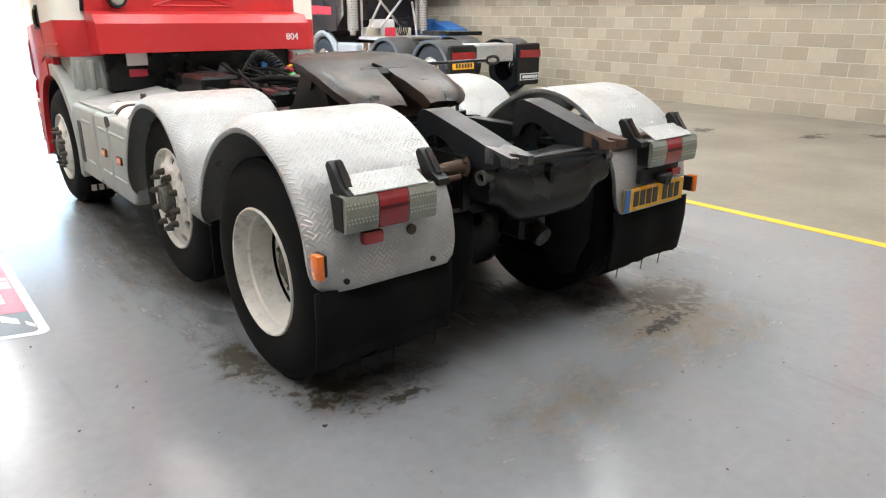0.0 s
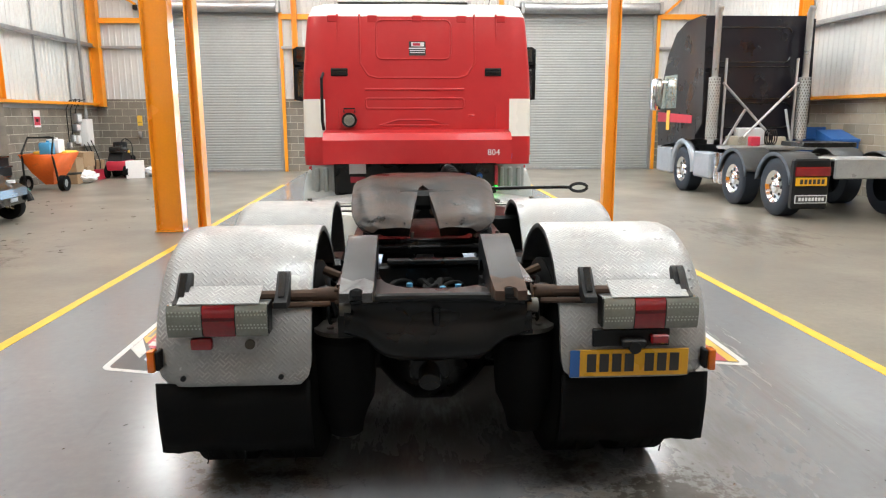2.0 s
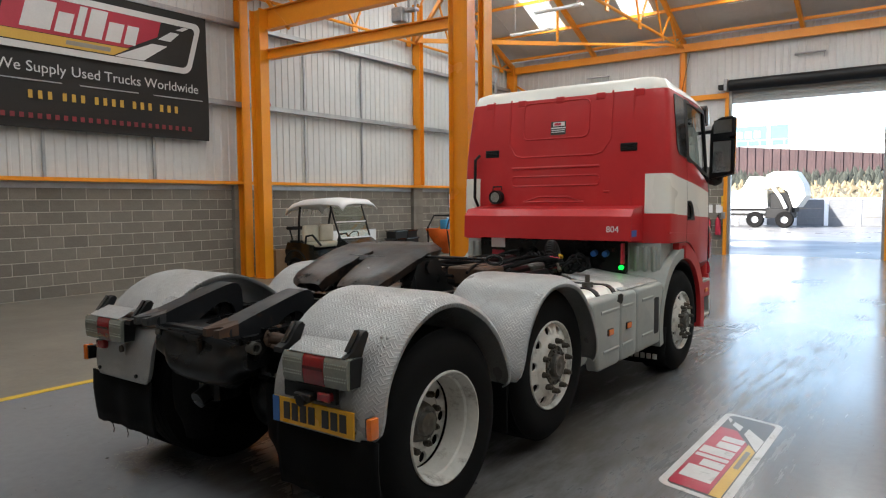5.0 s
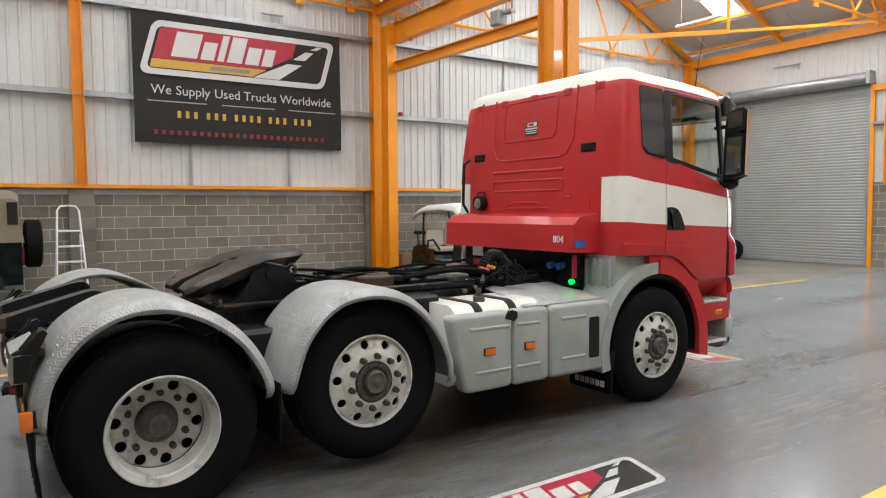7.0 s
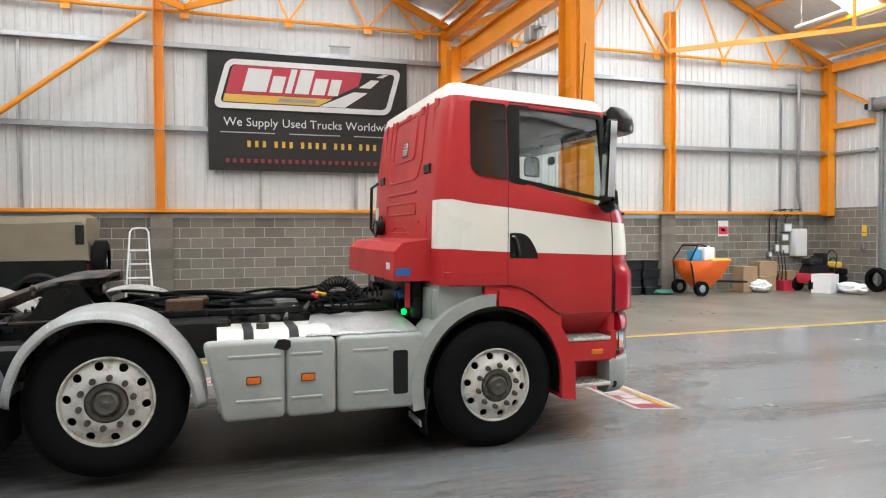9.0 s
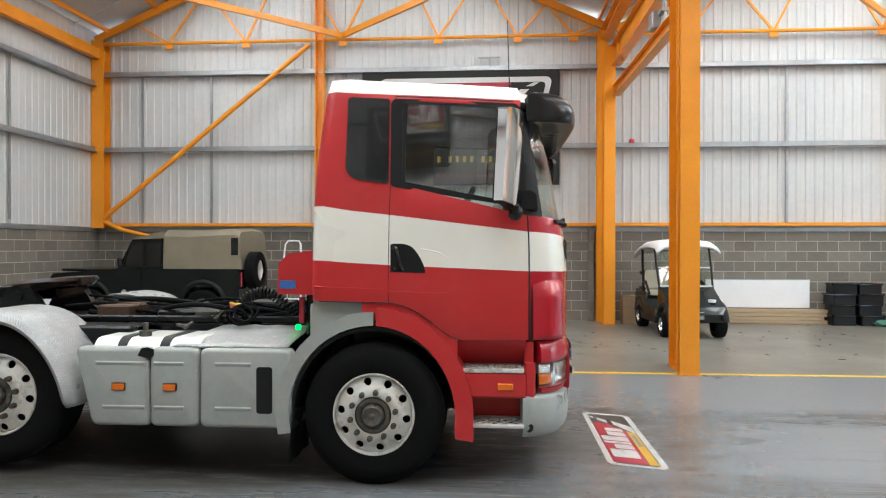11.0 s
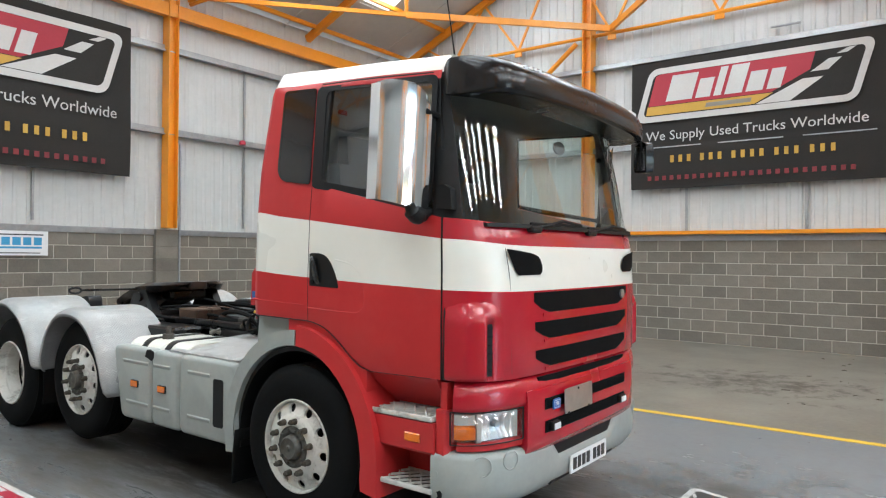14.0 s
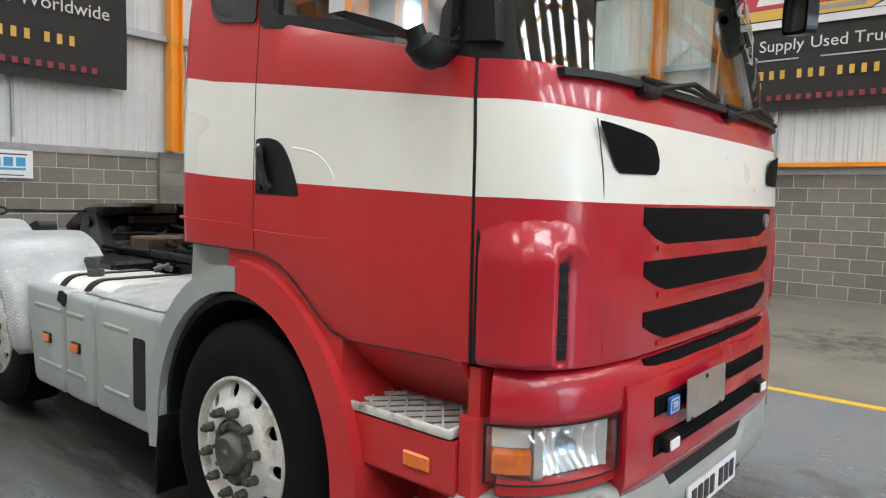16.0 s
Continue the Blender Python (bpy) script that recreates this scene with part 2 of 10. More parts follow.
M_SEAT = material("grey_seat_cloth", (0.06, 0.065, 0.07), (0.09, 0.095, 0.1), 0.9, grain=70, big=4)


def floor_material(name, c1, c2, rough, stains, grime, stretch_marks):
    m = material(name, c1, c2, rough, grain=14, big=0.55, rvar=0.11, dirt=stains, dirt_at=(0.42, 0.95), dirt_scale=0.8, spec=0.5, dirt_rough=0.06)
    nt = m.node_tree
    p = nt.nodes["Principled BSDF"]
    co = nt.nodes.new("ShaderNodeTexCoord").outputs["Object"]
    col = p.inputs["Base Color"].links[0].from_socket
    # tyre tracks along the lane, small splashes and specks
    marks = _ramp(nt, _noise(nt, co, 1.0, 6, 0.7, stretch_marks), 0.60, 0.78)
    col = _mix(nt, _math(nt, "MULTIPLY", marks, 0.5), col, grime)
    specks = _math(nt, "MAXIMUM", _ramp(nt, _noise(nt, co, 5.0, 6, 0.75), 0.72, 0.76), _ramp(nt, _noise(nt, co, 17.0, 3, 0.6), 0.71, 0.735))
    col = _mix(nt, specks, col, tuple(v * 0.55 for v in grime))
    nt.links.new(col, p.inputs["Base Color"])
    r = p.inputs["Roughness"].links[0].from_socket
    nt.links.new(_math(nt, "ADD", r, _math(nt, "MULTIPLY", marks, 0.06)), p.inputs["Roughness"])
    b = nt.nodes.new("ShaderNodeBump")
    b.inputs["Strength"].default_value, b.inputs["Distance"].default_value = 0.12, 0.01
    nt.links.new(_noise(nt, co, 1.6, 3), b.inputs["Height"])
    nt.links.new(b.outputs[0], p.inputs["Normal"])
    return m


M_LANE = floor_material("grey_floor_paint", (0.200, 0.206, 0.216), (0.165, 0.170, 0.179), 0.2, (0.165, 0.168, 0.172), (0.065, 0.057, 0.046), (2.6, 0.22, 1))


def add_spill_or_shade(m, centre, size, lo, hi, colour, scale, stretch=None):
    """A muddy spill or painted shade with a ragged edge of its own, spread round a place on the floor."""
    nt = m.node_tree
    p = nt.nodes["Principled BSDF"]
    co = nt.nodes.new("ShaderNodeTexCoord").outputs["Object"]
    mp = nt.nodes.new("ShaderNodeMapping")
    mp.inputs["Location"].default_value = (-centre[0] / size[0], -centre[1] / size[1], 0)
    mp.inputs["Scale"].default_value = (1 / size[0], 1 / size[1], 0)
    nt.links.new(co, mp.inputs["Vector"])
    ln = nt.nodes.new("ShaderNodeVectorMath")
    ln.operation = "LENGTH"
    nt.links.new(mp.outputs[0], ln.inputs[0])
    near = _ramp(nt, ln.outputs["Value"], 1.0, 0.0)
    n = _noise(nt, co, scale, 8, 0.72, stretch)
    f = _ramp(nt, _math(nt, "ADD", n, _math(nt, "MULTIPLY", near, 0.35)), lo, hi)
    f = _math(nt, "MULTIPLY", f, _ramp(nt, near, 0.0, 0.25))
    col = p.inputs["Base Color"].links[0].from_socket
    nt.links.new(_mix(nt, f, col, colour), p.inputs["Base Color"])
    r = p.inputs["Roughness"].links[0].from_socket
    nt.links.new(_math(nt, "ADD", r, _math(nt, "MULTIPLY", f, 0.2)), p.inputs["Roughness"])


MUD, TAN, BLACKMUD = (0.04, 0.034, 0.024), (0.135, 0.112, 0.085), (0.012, 0.011, 0.009)
add_spill_or_shade(M_LANE, (3.3, 1.95), (0.75, 0.6), 0.56, 0.80, TAN, 5.0, (1.0, 1.6, 1))
add_spill_or_shade(M_LANE, (2.2, 1.75), (0.9, 0.55), 0.66, 0.95, TAN, 6.0, (1.0, 1.6, 1))
add_spill_or_shade(M_LANE, (1.18, 3.0), (0.28, 0.62), 0.66, 0.76, MUD, 16.0)
add_spill_or_shade(M_LANE, (1.4, 2.5), (0.42, 0.42), 0.68, 0.755, MUD, 16.0)
add_spill_or_shade(M_LANE, (1.6, 2.24), (0.5, 0.13), 0.74, 0.79, MUD, 22.0)
add_spill_or_shade(M_LANE, (1.7, 2.5), (0.55, 0.4), 0.70, 0.88, BLACKMUD, 9.0)
add_spill_or_shade(M_LANE, (3.55, 2.2), (0.62, 0.45), 0.67, 0.73, MUD, 15.0)
add_spill_or_shade(M_LANE, (3.2, 1.95), (0.5, 0.1), 0.70, 0.74, BLACKMUD, 24.0)
add_spill_or_shade(M_LANE, (3.1, 2.5), (0.6, 0.4), 0.64, 0.86, BLACKMUD, 7.0)
add_spill_or_shade(M_LANE, (1.3, 4.9), (0.55, 2.2), 0.60, 0.86, MUD, 6.0, (1.8, 0.5, 1))
# shade under and beside the truck painted in, along with its dirt
add_spill_or_shade(M_LANE, (2.45, 5.5), (1.5, 3.3), 0.38, 0.62, (0.02, 0.0175, 0.015), 3.2, (2.4, 0.5, 1))
add_spill_or_shade(M_LANE, (3.75, 4.3), (1.0, 3.2), 0.54, 0.88, (0.07, 0.062, 0.052), 2.4, (2.0, 0.6, 1))
add_spill_or_shade(M_LANE, (2.0, 8.9), (2.6, 1.8), 0.62, 0.90, (0.075, 0.066, 0.055), 2.6, (1.6, 0.8, 1))
add_spill_or_shade(M_LANE, (4.4, 6.0), (1.2, 6.0), 0.70, 0.92, (0.11, 0.10, 0.085), 5.0, (3.2, 0.25, 1))
add_spill_or_shade(M_LANE, (6.2, 9.0), (1.6, 6.0), 0.72, 0.94, (0.12, 0.105, 0.085), 5.0, (4.0, 0.2, 1))


def add_track(m, x, half, y0, y1, colour, strength):
    """A streaky band of tyre marks along the lane."""
    nt = m.node_tree
    p = nt.nodes["Principled BSDF"]
    co = nt.nodes.new("ShaderNodeTexCoord").outputs["Object"]
    sep = nt.nodes.new("ShaderNodeSeparateXYZ")
    nt.links.new(co, sep.inputs[0])
    wob = _math(nt, "MULTIPLY", _math(nt, "SUBTRACT", _noise(nt, co, 0.35, 2), 0.5), 0.5)
    off = _math(nt, "ABSOLUTE", _math(nt, "SUBTRACT", _math(nt, "ADD", sep.outputs[0], wob), x), 0.0)
    band = _ramp(nt, off, half, half * 0.45)
    ends = _math(nt, "MULTIPLY", _ramp(nt, sep.outputs[1], y0, y0 + 1.0), _ramp(nt, sep.outputs[1], y1, y1 - 3.0))
    lines = _ramp(nt, _noise(nt, co, 1.0, 6, 0.7, (22.0, 0.5, 1)), 0.34, 0.58)
    patch = _ramp(nt, _noise(nt, co, 1.3, 4, 0.6, (1.0, 0.6, 1)), 0.28, 0.5)
    f = _math(nt, "MULTIPLY", _math(nt, "MULTIPLY", _math(nt, "MULTIPLY", band, ends), _math(nt, "MULTIPLY", lines, patch)), strength)
    col = p.inputs["Base Color"].links[0].from_socket
    nt.links.new(_mix(nt, f, col, colour), p.inputs["Base Color"])
    r = p.inputs["Roughness"].links[0].from_socket
    nt.links.new(_math(nt, "ADD", r, _math(nt, "MULTIPLY", f, 0.08)), p.inputs["Roughness"])


add_track(M_LANE, 3.5, 0.38, 6.2, 22.0, (0.05, 0.045, 0.038), 0.75)
add_track(M_LANE, 1.35, 0.4, 6.2, 22.0, (0.05, 0.045, 0.038), 0.75)
add_track(M_LANE, 4.75, 0.3, 2.0, 21.0, (0.06, 0.053, 0.044), 0.35)
M_CONCRETE = floor_material("bare_concrete_floor", (0.225, 0.203, 0.168), (0.14, 0.125, 0.102), 0.34, (0.145, 0.132, 0.11), (0.10, 0.087, 0.067), (0.5, 0.5, 1))


for _c in ((10.3, 4.3), (11.1, 3.7), (9.6, 5.6)):
    add_spill_or_shade(M_CONCRETE, _c, (0.7, 0.35), 0.72, 0.80, (0.035, 0.03, 0.026), 5.0)
add_spill_or_shade(M_CONCRETE, (7.6, 9.5), (1.6, 2.6), 0.66, 0.86, (0.08, 0.068, 0.052), 3.0, (1.5, 0.6, 1))
add_spill_or_shade(M_CONCRETE, (-3.6, 8.0), (2.2, 3.5), 0.72, 0.9, (0.075, 0.064, 0.05), 3.0)


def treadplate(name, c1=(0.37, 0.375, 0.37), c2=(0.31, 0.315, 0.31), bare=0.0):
    """White-painted tread plate: little groups of raised bars, turned by quarters, with worn bars and their glint
    lightened in the colour, and flaked patches.
    """
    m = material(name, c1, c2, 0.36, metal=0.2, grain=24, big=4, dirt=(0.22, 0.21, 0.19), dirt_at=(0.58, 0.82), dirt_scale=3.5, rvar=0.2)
    nt = m.node_tree
    p = nt.nodes["Principled BSDF"]
    tc = nt.nodes.new("ShaderNodeTexCoord")
    sep = nt.nodes.new("ShaderNodeSeparateXYZ")
    nt.links.new(tc.outputs["UV"], sep.inputs[0])
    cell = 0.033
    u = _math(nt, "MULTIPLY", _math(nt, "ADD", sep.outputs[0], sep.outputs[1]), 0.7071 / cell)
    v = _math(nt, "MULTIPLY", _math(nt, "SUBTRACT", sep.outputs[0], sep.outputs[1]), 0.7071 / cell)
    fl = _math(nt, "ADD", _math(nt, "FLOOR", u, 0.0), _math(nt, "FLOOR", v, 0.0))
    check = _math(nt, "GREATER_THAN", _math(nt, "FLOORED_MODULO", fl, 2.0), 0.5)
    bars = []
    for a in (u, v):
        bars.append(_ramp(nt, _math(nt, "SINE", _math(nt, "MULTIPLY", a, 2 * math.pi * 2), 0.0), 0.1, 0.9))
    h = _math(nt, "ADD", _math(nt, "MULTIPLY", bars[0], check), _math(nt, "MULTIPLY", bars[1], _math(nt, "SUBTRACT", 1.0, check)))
    worn = _ramp(nt, _noise(nt, tc.outputs["Object"], 4.5, 6, 0.7), 0.50 - bare, 0.66 - bare)
    b = nt.nodes.new("ShaderNodeBump")
    b.inputs["Strength"].default_value, b.inputs["Distance"].default_value = 0.6, 0.003
    nt.links.new(h, b.inputs["Height"])
    nt.links.new(b.outputs[0], p.inputs["Normal"])
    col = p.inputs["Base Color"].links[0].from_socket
    # worn bars lightened, their glint mixed into the colour
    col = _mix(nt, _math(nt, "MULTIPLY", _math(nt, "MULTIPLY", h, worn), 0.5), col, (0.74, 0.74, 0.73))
    flake = _ramp(nt, _noise(nt, tc.outputs["Object"], 11.0, 5, 0.7), 0.66 - bare, 0.70 - bare)
    nt.links.new(_mix(nt, _math(nt, "MULTIPLY", flake, 0.7), col, (0.66, 0.66, 0.66)), p.inputs["Base Color"])
    return m


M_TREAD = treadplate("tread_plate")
M_DECK = treadplate("worn_deck_plate", (0.42, 0.42, 0.41), (0.33, 0.33, 0.32), 0.06)
M_PANE = material("hall_reflecting_glass", (0.42, 0.48, 0.46), (0.38, 0.44, 0.42), 0.06, metal=0.7, grain=8, big=2, rvar=0.03)
M_BANNERDKRED = material("faded_red_banner_print", (0.21, 0.02, 0.028), (0.16, 0.018, 0.024), 0.6, grain=30, big=1.2)
M_REFLECTOR = material("silvered_reflector", (0.86, 0.87, 0.88), (0.8, 0.81, 0.82), 0.22, metal=0.55, grain=20, big=5)
M_WORNALU = material("worn_aluminium", (0.46, 0.46, 0.45), (0.36, 0.36, 0.35), 0.45, metal=0.25, grain=30, big=5, dirt=(0.25, 0.24, 0.22), dirt_at=(0.6, 0.8), dirt_scale=8)
M_BLUETYRE = material("dressed_tyre_rubber", (0.012, 0.017, 0.027), (0.018, 0.024, 0.036), 0.5, grain=30, big=4, spec=0.4)
M_GUARDTOP = material("grey_mudguard", (0.035, 0.037, 0.038), (0.05, 0.052, 0.053), 0.5, grain=20, big=3)
M_GUARDEDGE = material("blue_grey_mudguard_edge", (0.13, 0.16, 0.20), (0.10, 0.125, 0.16), 0.4, grain=20, big=3)
M_LINER = material("cab_lining", (0.40, 0.39, 0.37), (0.32, 0.31, 0.295), 0.85, grain=60, big=4)
M_BANNERWHITE = material("white_banner_print", (0.56, 0.55, 0.54), (0.49, 0.48, 0.47), 0.6, grain=30, big=1.2, dirt=(0.4, 0.39, 0.37), dirt_at=(0.6, 0.85), dirt_scale=2)
M_BANNERRED = material("red_banner_print", (0.38, 0.022, 0.042), (0.32, 0.018, 0.035), 0.6, grain=30, big=1.2)
M_BANNERYELLOW = material("yellow_banner_print", (0.55, 0.33, 0.05), (0.46, 0.27, 0.04), 0.6, grain=30, big=1.2)
M_BANNERBLACK = material("black_banner_mesh", (0.022, 0.0195, 0.0185), (0.033, 0.030, 0.028), 0.8, spec=0.25, grain=60, big=0.7, bump=0.0008, bump_scale=300)
M_WORNPRINT = material("worn_white_sticker", (0.56, 0.55, 0.53), (0.46, 0.45, 0.43), 0.35, grain=40, big=4, dirt=(0.2, 0.19, 0.17), dirt_at=(0.56, 0.72), dirt_scale=7)
M_WORNRED = material("worn_red_sticker", (0.40, 0.02, 0.045), (0.33, 0.018, 0.038), 0.35, grain=40, big=4, dirt=(0.4, 0.3, 0.29), dirt_at=(0.62, 0.74), dirt_scale=9)
M_WORNYELLOW = material("worn_yellow_sticker", (0.60, 0.37, 0.04), (0.5, 0.3, 0.03), 0.35, grain=40, big=4, dirt=(0.3, 0.24, 0.12), dirt_at=(0.58, 0.74), dirt_scale=9)
M_WORNBLACK = material("worn_black_sticker", (0.03, 0.03, 0.03), (0.045, 0.045, 0.044), 0.35, grain=40, big=4, dirt=(0.13, 0.125, 0.12), dirt_at=(0.58, 0.74), dirt_scale=9)
M_FAIRING = material("pale_blue_grey_fairing", (0.34, 0.37, 0.41), (0.28, 0.31, 0.35), 0.35, grain=20, big=3, coat=0.3)

# ---- geometry helpers ----
ORIGIN = {}


def thing(name, at=(0, 0, 0), label="", category="", group="", kind="", turn=0.0):
    ob = new(name)
    ob.empty_display_size = 0.1
    ob.matrix_world = pose(*at, 0, 0, turn)
    ORIGIN[ob.name] = Vector(at) if not turn else Vector((0, 0, 0))
    return tagged(ob, label, category, group, kind)


def mesh_of(name, bm, mats, smooth=35):
    me = bpy.data.meshes.new(name)
    bmesh.ops.recalc_face_normals(bm, faces=bm.faces)
    bm.to_mesh(me)
    bm.free()
    for m in mats if isinstance(mats, (list, tuple)) else [mats]:
        me.materials.append(m)
    if smooth:
        me.polygons.foreach_set("use_smooth", [True] * len(me.polygons))
        me.set_sharp_from_angle(angle=radians(smooth))
    return me


def part(name, bm, mats, parent, label="", smooth=35):
    """One mesh under a thing or a part, given in the thing's building coordinates."""
    o = ORIGIN[parent.name]
    me = mesh_of(name, bm, mats, smooth)
    if o.length:
        me.transform(Matrix.Translation(-o))
    ob = new(name, me)
    ob.parent = parent
    ORIGIN[ob.name] = o
    return tagged(ob, label)


def solid(name, bm, mats, label="", category="", group="", kind="", smooth=35):
    """A top-level thing of one mesh."""
    ob = new(name, mesh_of(name, bm, mats, smooth))
    ORIGIN[ob.name] = Vector((0, 0, 0))
    return tagged(ob, label, category, group, kind)


def nb():
    return bmesh.new()


def box(bm, x0, x1, y0, y1, z0, z1, bev=0.0, seg=1, mat=0):
    n0 = len(bm.faces)
    vs = [bm.verts.new((x, y, z)) for x in (x0, x1) for y in (y0, y1) for z in (z0, z1)]
    fs = [bm.faces.new([vs[i] for i in q]) for q in ((0, 1, 3, 2), (4, 6, 7, 5), (0, 4, 5, 1), (2, 3, 7, 6), (0, 2, 6, 4), (1, 5, 7, 3))]
    if bev:
        es = list({e for f in fs for e in f.edges})
        r = bmesh.ops.bevel(bm, geom=es, offset=bev, segments=seg, affect="EDGES", profile=0.5)
        if mat:
            for f in r["faces"]:
                f.material_index = mat
    if mat:
        for f in fs:
            if f.is_valid:
                f.material_index = mat
    return bm


def prism(bm, pts, axis, a, b, mat=0):
    """A closed outline of two coordinates pushed along the third axis from a to b."""
    def put(p, c):
        return {"x": (c, p[0], p[1]), "y": (p[0], c, p[1]), "z": (p[0], p[1], c)}[axis]
    va = [bm.verts.new(put(p, a)) for p in pts]
    vb = [bm.verts.new(put(p, b)) for p in pts]
    n = len(pts)
    fs = [bm.faces.new(va), bm.faces.new(vb[::-1])]
    fs += [bm.faces.new((va[i], vb[i], vb[(i + 1) % n], va[(i + 1) % n])) for i in range(n)]
    for f in fs:
        f.material_index = mat
    return fs


def bevel_all(bm, off, seg=2, angle=30):
    es = [e for e in bm.edges if len(e.link_faces) == 2 and e.calc_face_angle(0) > radians(angle)]
    bmesh.ops.bevel(bm, geom=es, offset=off, segments=seg, affect="EDGES", profile=0.5, clamp_overlap=True)
    return bm


def frame_axes(d):
    d = Vector(d).normalized()
    up = Vector((0, 0, 1)) if abs(d.z) < 0.95 else Vector((0, 1, 0))
    s = d.cross(up).normalized()
    return d, s, s.cross(d)


def tube(bm, pts, r, seg=8, mat=0, cap=True):
    """A round bar along a line of points."""
    pts = [Vector(p) for p in pts]
    rings = []
    n = len(pts)
    side = None
    for i, p in enumerate(pts):
        d = (pts[min(i + 1, n - 1)] - pts[max(i - 1, 0)]).normalized()
        if side is None:
            _, side, up = frame_axes(d)
        side = (side - d * side.dot(d)).normalized()
        up = side.cross(d)
        rr = r[i] if isinstance(r, (list, tuple)) else r
        rings.append([bm.verts.new(p + (side * math.cos(a) + up * math.sin(a)) * rr) for a in (2 * math.pi * k / seg for k in range(seg))])
    for a, b in zip(rings, rings[1:]):
        for k in range(seg):
            f = bm.faces.new((a[k], a[(k + 1) % seg], b[(k + 1) % seg], b[k]))
            f.material_index = mat
    if cap:
        bm.faces.new(rings[0][::-1]).material_index = mat
        bm.faces.new(rings[-1]).material_index = mat
    return bm


def bar(bm, a, b, w, h, mat=0, up=(0, 0, 1)):
    """A square bar from a to b, w wide and h high."""
    a, b = Vector(a), Vector(b)
    d = (b - a).normalized()
    u = Vector(up) if abs(d.dot(Vector(up))) < 0.95 else Vector((0, 1, 0))
    s = d.cross(u).normalized()
    u = s.cross(d)
    v = [bm.verts.new(p + s * i * w / 2 + u * j * h / 2) for p in (a, b) for i, j in ((-1, -1), (1, -1), (1, 1), (-1, 1))]
    for q in ((0, 3, 2, 1), (4, 5, 6, 7), (0, 1, 5, 4), (1, 2, 6, 5), (2, 3, 7, 6), (3, 0, 4, 7)):
        bm.faces.new([v[i] for i in q]).material_index = mat
    return bm


def ibeam(bm, a, b, w, h, t=0.016, up=(0, 0, 1)):
    """A rolled H section from a to b: flanges w wide, h apart along up."""
    a, b = Vector(a), Vector(b)
    d = (b - a).normalized()
    u = Vector(up)
    u = (u - d * d.dot(u)).normalized()
    bar(bm, a + u * (h / 2 - t / 2), b + u * (h / 2 - t / 2), w, t, up=u)
    bar(bm, a - u * (h / 2 - t / 2), b - u * (h / 2 - t / 2), w, t, up=u)
    bar(bm, a, b, t * 0.8, h - 2 * t, up=u)
    return bm


def lathe(bm, prof, centre, axis="x", seg=48, mat=0, mats=None, close=False):
    """Turn a profile of (along, radius) round an axis through centre."""
    c = Vector(centre)
    rings = []
    for al, r in prof:
        ring = []
        for k in range(seg):
            t = 2 * math.pi * k / seg
            u, v = r * math.cos(t), r * math.sin(t)
            ring.append(bm.verts.new(c + Vector({"x": (al, u, v), "y": (u, al, v), "z": (u, v, al)}[axis])))
        rings.append(ring)
    pairs = list(zip(rings, rings[1:]))
    if close:
        pairs.append((rings[-1], rings[0]))
    for i, (a, b) in enumerate(pairs):
        for k in range(seg):
            f = bm.faces.new((a[k], a[(k + 1) % seg], b[(k + 1) % seg], b[k]))
            f.material_index = mats[i] if mats else mat
    return rings


def disc(bm, centre, axis, r, h, seg=24, mat=0, bev=0.0):
    """A short cylinder, its base at centre, h along the axis."""
    p = [(0, 1e-4), (0, r), (h - bev, r), (h, r - bev), (h, 1e-4)] if bev else [(0, 1e-4), (0, r), (h, r), (h, 1e-4)]
    lathe(bm, p, centre, axis, seg, mat)
    return bm


def rounded(x0, x1, y0, y1, r, seg=4):
    out = []
    for cx, cy, a0 in ((x1 - r, y1 - r, 0), (x0 + r, y1 - r, 90), (x0 + r, y0 + r, 180), (x1 - r, y0 + r, 270)):
        for k in range(seg + 1):
            a = radians(a0 + 90 * k / seg)
            out.append((cx + r * math.cos(a), cy + r * math.sin(a)))
    return out


def text_bm(words, size, m, depth=0.002, align="CENTER"):
    """Raised letters in the built-in font, as a bmesh placed by the matrix m."""
    cu = bpy.data.curves.new("letters", "FONT")
    cu.body, cu.size, cu.extrude, cu.align_x, cu.align_y = words, size, depth, align, "CENTER"
    cu.resolution_u = 3
    ob = bpy.data.objects.new("letters", cu)
    me = bpy.data.meshes.new_from_object(ob)
    bm = bmesh.new()
    bm.from_mesh(me)
    bm.transform(m)
    bpy.data.objects.remove(ob)
    bpy.data.curves.remove(cu)
    bpy.data.meshes.remove(me)
    return bm


def set_uv(bm, fn):
    """Sheet coordinates in metres for tread plate."""
    lay = bm.loops.layers.uv.verify()
    for f in bm.faces:
        for l in f.loops:
            l[lay].uv = fn(l.vert)


def smooth_line(pts, n):
    """A finer line through the points."""
    out = []
    m = len(pts)
    for i in range(m - 1):
        a, b, c, d = (pts[max(0, min(m - 1, j))] for j in (i - 1, i, i + 1, i + 2))
        for k in range(n):
            t = k / n
            out.append(tuple(0.5 * (2 * q + (r - p) * t + (2 * p - 5 * q + 4 * r - s) * t * t + (3 * q - p - 3 * r + s) * t ** 3) for p, q, r, s in zip(a, b, c, d)))
    return out + [tuple(pts[-1])]


